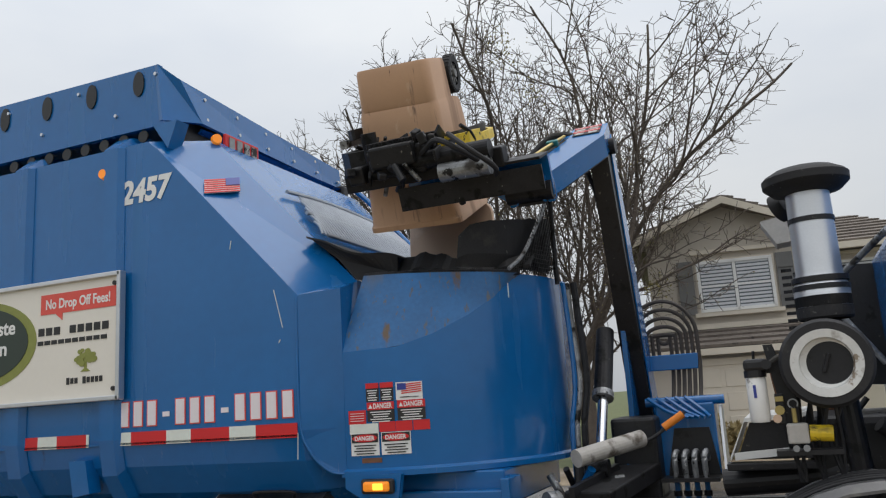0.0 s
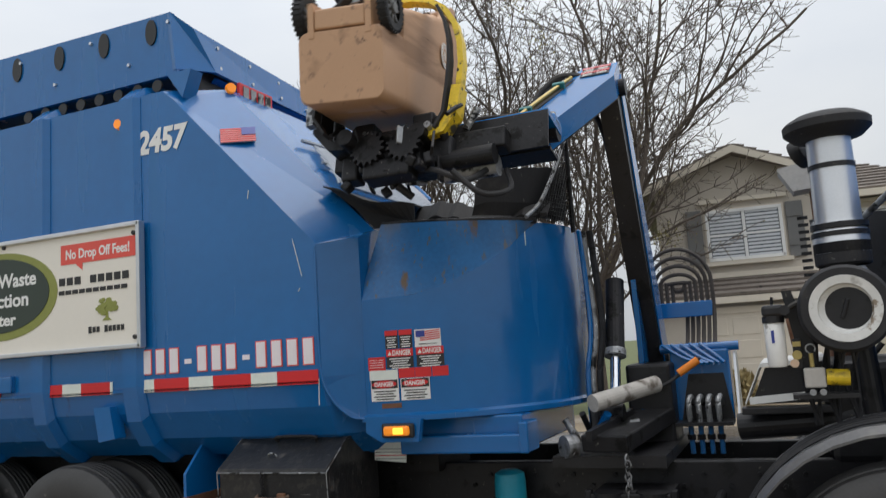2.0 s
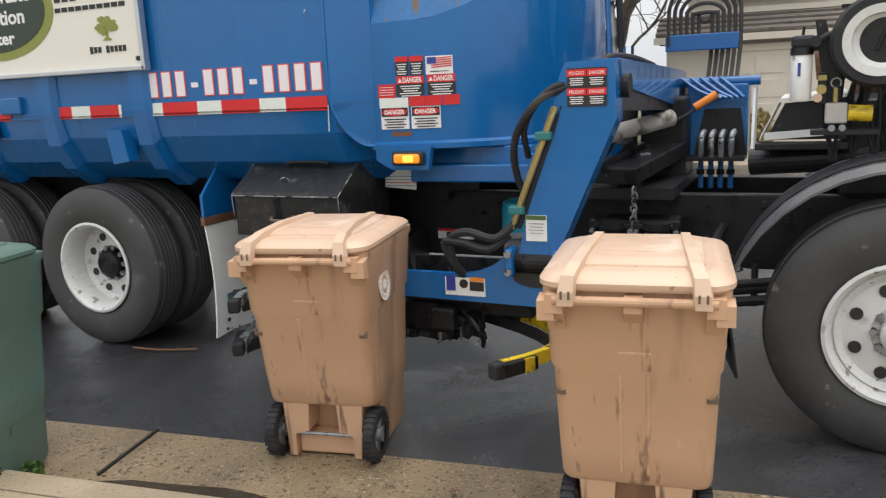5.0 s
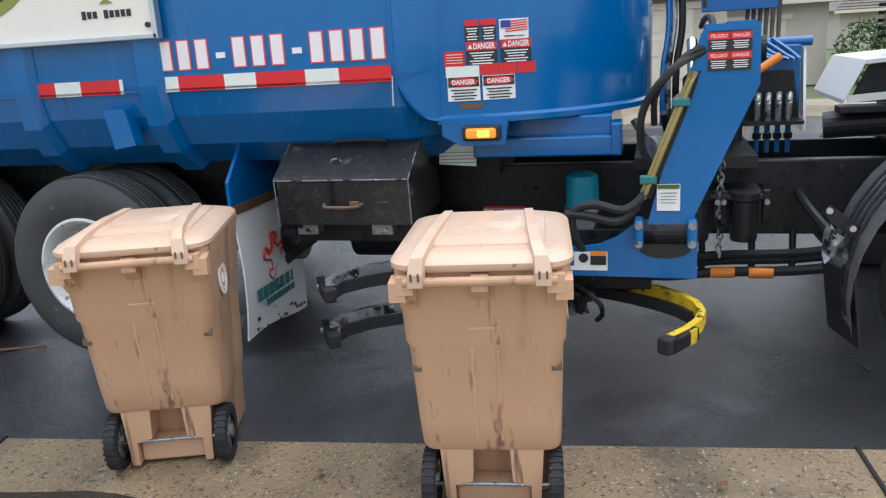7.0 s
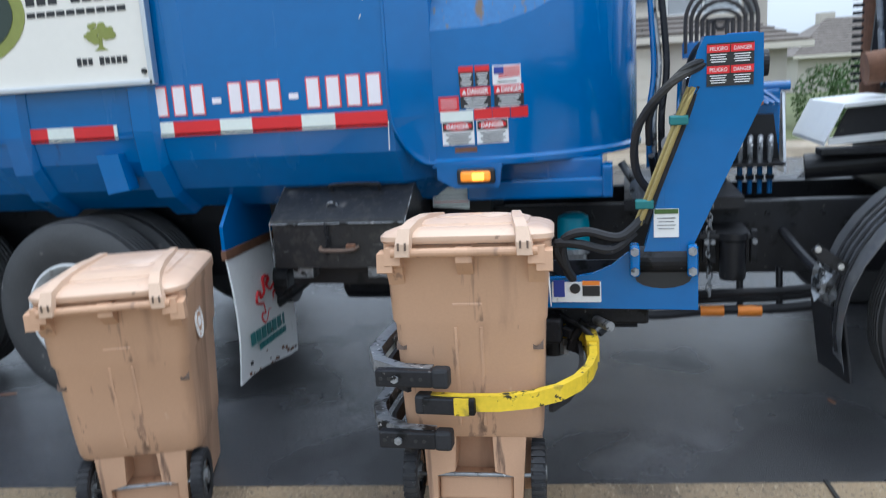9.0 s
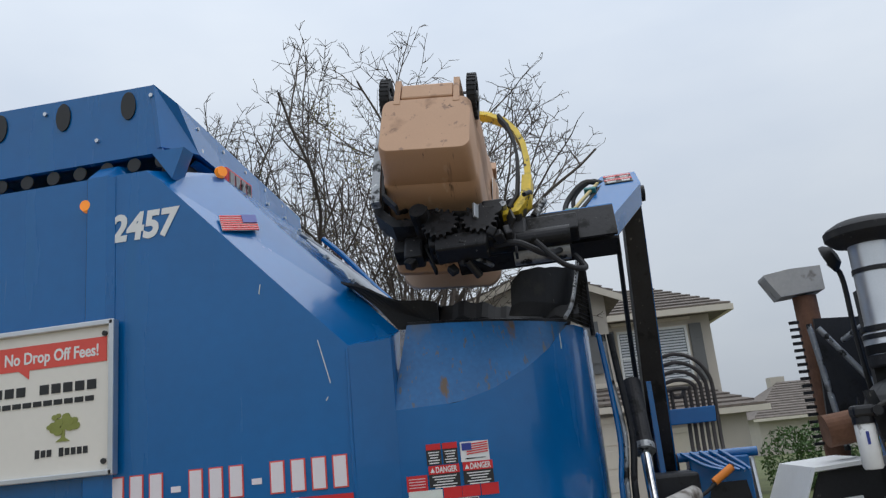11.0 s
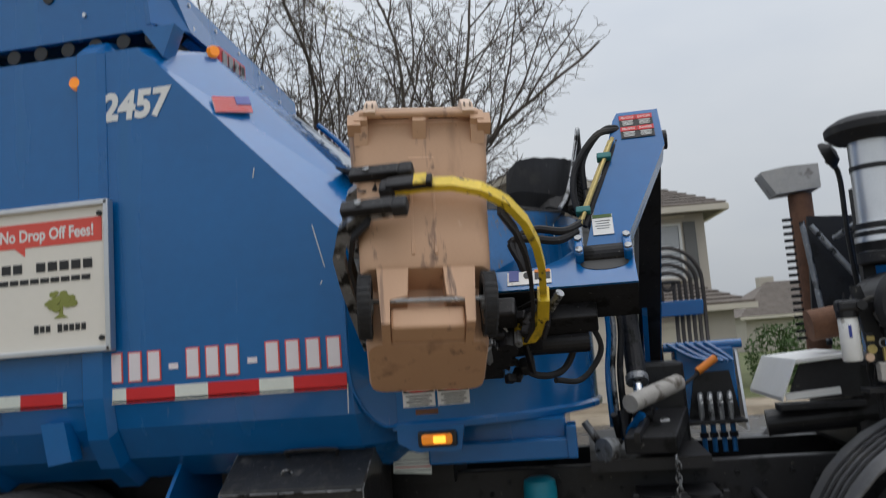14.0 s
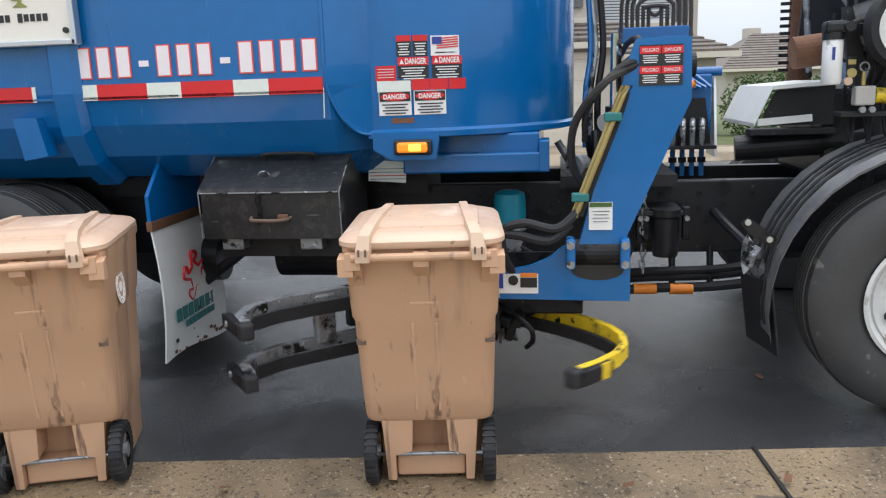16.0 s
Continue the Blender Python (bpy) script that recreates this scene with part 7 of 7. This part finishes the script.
# where each bin's middle sits off the ring of the fingers, and its own turn and lean
SLIP_A = [(0, (0.05, 0.04, 0.07)), (1.5, (0.02, -0.01, 0.04)), (2.0, (0.02, 0.02, 0.08)), (2.5, (0.02, 0.05, 0.12)), (3.0, (-0.04, 0.05, 0.11)), (3.5, (-0.05, 0.02, 0.08)), (4.0, (-0.05, 0.06, 0.02)), (4.5, (-0.05, 0.09, 0.0))]
SLIP_B = [(8.6, (0.045, -0.075, 0.0)), (9.0, (0.08, -0.09, 0.02)), (9.5, (0.09, -0.14, 0.06)), (10.0, (0.02, 0.08, 0.09)), (10.5, (0.02, 0.04, 0.05)), (11.4, (0.02, -0.02, 0.0)), (12.5, (0.02, -0.02, 0.0)), (13.0, (0.0, -0.03, 0.04)),
          (13.5, (0.04, -0.01, 0.09)), (14.0, (0.03, -0.09, 0.05)), (14.5, (0.09, -0.11, 0.06)), (15.0, (0.10, -0.10, 0.02)), (15.5, (0.10, -0.01, 0.0)), (16.0, (0.10, -0.01, 0.0))]
TURN_A = [(0, (-3, -2)), (1.5, (-3, -6)), (2.5, (12, -2)), (3.0, (9, -3)), (3.5, (8, -2)), (4.0, (7, -1)), (4.5, (6, 0))]
TURN_B = [(8.6, (8, 0)), (9.0, (5, 0)), (9.5, (6, 0)), (10.0, (8.5, -3)), (11.4, (1, -5)), (12.5, (0.5, -5)), (13.0, (2, -6)), (13.5, (8, -2)), (14.0, (12, -5)), (14.5, (6, -1)), (15.5, (7, 0)), (16.0, (7, 0))]
RING, RING_Z = Vector((0.47, -0.33, -0.34)), 0.474


LID_SHUT = pose(0, -0.385, 0.995)


def between(rows, t):
    for (a, va), (b, vb) in zip(rows, rows[1:]):
        if a <= t <= b:
            return va + (vb - va) * (t - a) / (b - a)
    return rows[-1][1]


def arm_at(t):
    a, p, g = radians(between(BOOM_ROWS, t)), radians(between(PLATE_ROWS, t)), between(TIP_ROWS, t)
    sy = SHY + between(REACH_ROWS, t)
    ey, ez = sy - BOOM * math.cos(a), SHZ + BOOM * math.sin(a)
    py, pz = ey - PLATE * math.sin(p), ez - PLATE * math.cos(p)
    return pose(0, sy, SHZ, -math.degrees(a)), pose(0, ey, ez, -math.degrees(p)), pose(0, py, pz, -g)


def between_each(rows, t):
    return [between([(a, v[k]) for a, v in rows], max(t, rows[0][0])) for k in range(len(rows[0][1]))]


def bin_at(t, slip, turns):
    """A bin held at the ring of the fingers, with its own turn."""
    turn, lean = between_each(turns, t)
    middle = arm_at(t)[2] @ RING + Vector(between_each(slip, t))
    return Matrix.Translation(middle) @ pose(0, 0, 0, -between(BIN_ROWS, t)) @ pose(0, 0, 0, 0, lean, 0) @ pose(0, 0, -RING_Z, 0, 0, turn)


def motions():
    times = sorted({t for t, _ in BOOM_ROWS + REACH_ROWS} | {k / 5 for k in range(1, 22)} | {k / 5 for k in range(44, 80)})
    arm = [(t, *arm_at(t)) for t in times]
    walk(truck, [(t, pose(x, 0, 0)) for t, x in DRIVE_ROWS])
    walk(boom, [(t, m) for t, m, _, _ in arm])
    walk(plate, [(t, m) for t, _, m, _ in arm])
    walk(grabber, [(t, m) for t, _, _, m in arm])
    walk(finger_r, [(t, Matrix.Translation(RP + v / 55 * Vector((-0.09, 0.12, 0.02))) @ pose(0, 0, 0, 0, 0, v)) for t, v in FINGER_ROWS])
    walk(finger_l, [(t, Matrix.Translation(LP + v / 55 * Vector((0.07, 0.10, 0.02))) @ pose(0, 0, 0, 0, 0, -v)) for t, v in FINGER_ROWS])
    cyl_rows, rod_rows = [], []
    for t, m, _, _ in arm:
        foot, head = Vector((1.40, 0.86, 1.22)), m @ Vector((1.40, -0.62, -0.16))
        turn = math.degrees(math.atan2(-(head.y - foot.y), head.z - foot.z))
        cyl_rows.append((t, Matrix.Translation(head) @ pose(0, 0, 0, turn, 0, 0) @ Matrix.Translation((0, 0, -0.80))))
        rod_rows.append((t, Matrix.Translation(foot) @ pose(0, 0, 0, turn, 0, 0)))
    walk(barrel, cyl_rows)
    walk(piston, rod_rows)
    shift = pose(-1.30, 0, 0)
    down_a = shift @ bin_at(4.5, SLIP_A, TURN_A)
    left = pose(-0.94, -0.81, 0.0, 0, 0, 19)
    walk(bin_a, [(t, shift @ bin_at(t, SLIP_A, TURN_A)) for t in times if t <= 4.4] + [(4.5, down_a), (4.7, down_a), (5.4, left), (16.0, left)])
    walk(lid_a, [(t, LID_SHUT @ pose(0, 0, 0, 0.95 * max(0, between(BIN_ROWS, t) - 88))) for t in times if t <= 4.4] + [(16.0, LID_SHUT)])
    walk(lid_b, [(0, LID_SHUT)] + [(t, LID_SHUT @ pose(0, 0, 0, 0.95 * max(0, between(BIN_ROWS, t) - 88))) for t in times if t >= 8.8])
    up_b = bin_at(8.6, SLIP_B, TURN_B)
    first_b = pose(0.0, -0.13, 0) @ up_b
    walk(bin_b, [(0, first_b), (8.05, first_b), (8.3, up_b), (8.6, up_b)] + [(t, bin_at(t, SLIP_B, TURN_B)) for t in times if 8.6 < t < 15.7] + [(15.7, bin_at(15.7, SLIP_B, TURN_B)), (16.0, bin_at(15.7, SLIP_B, TURN_B))])


motions()
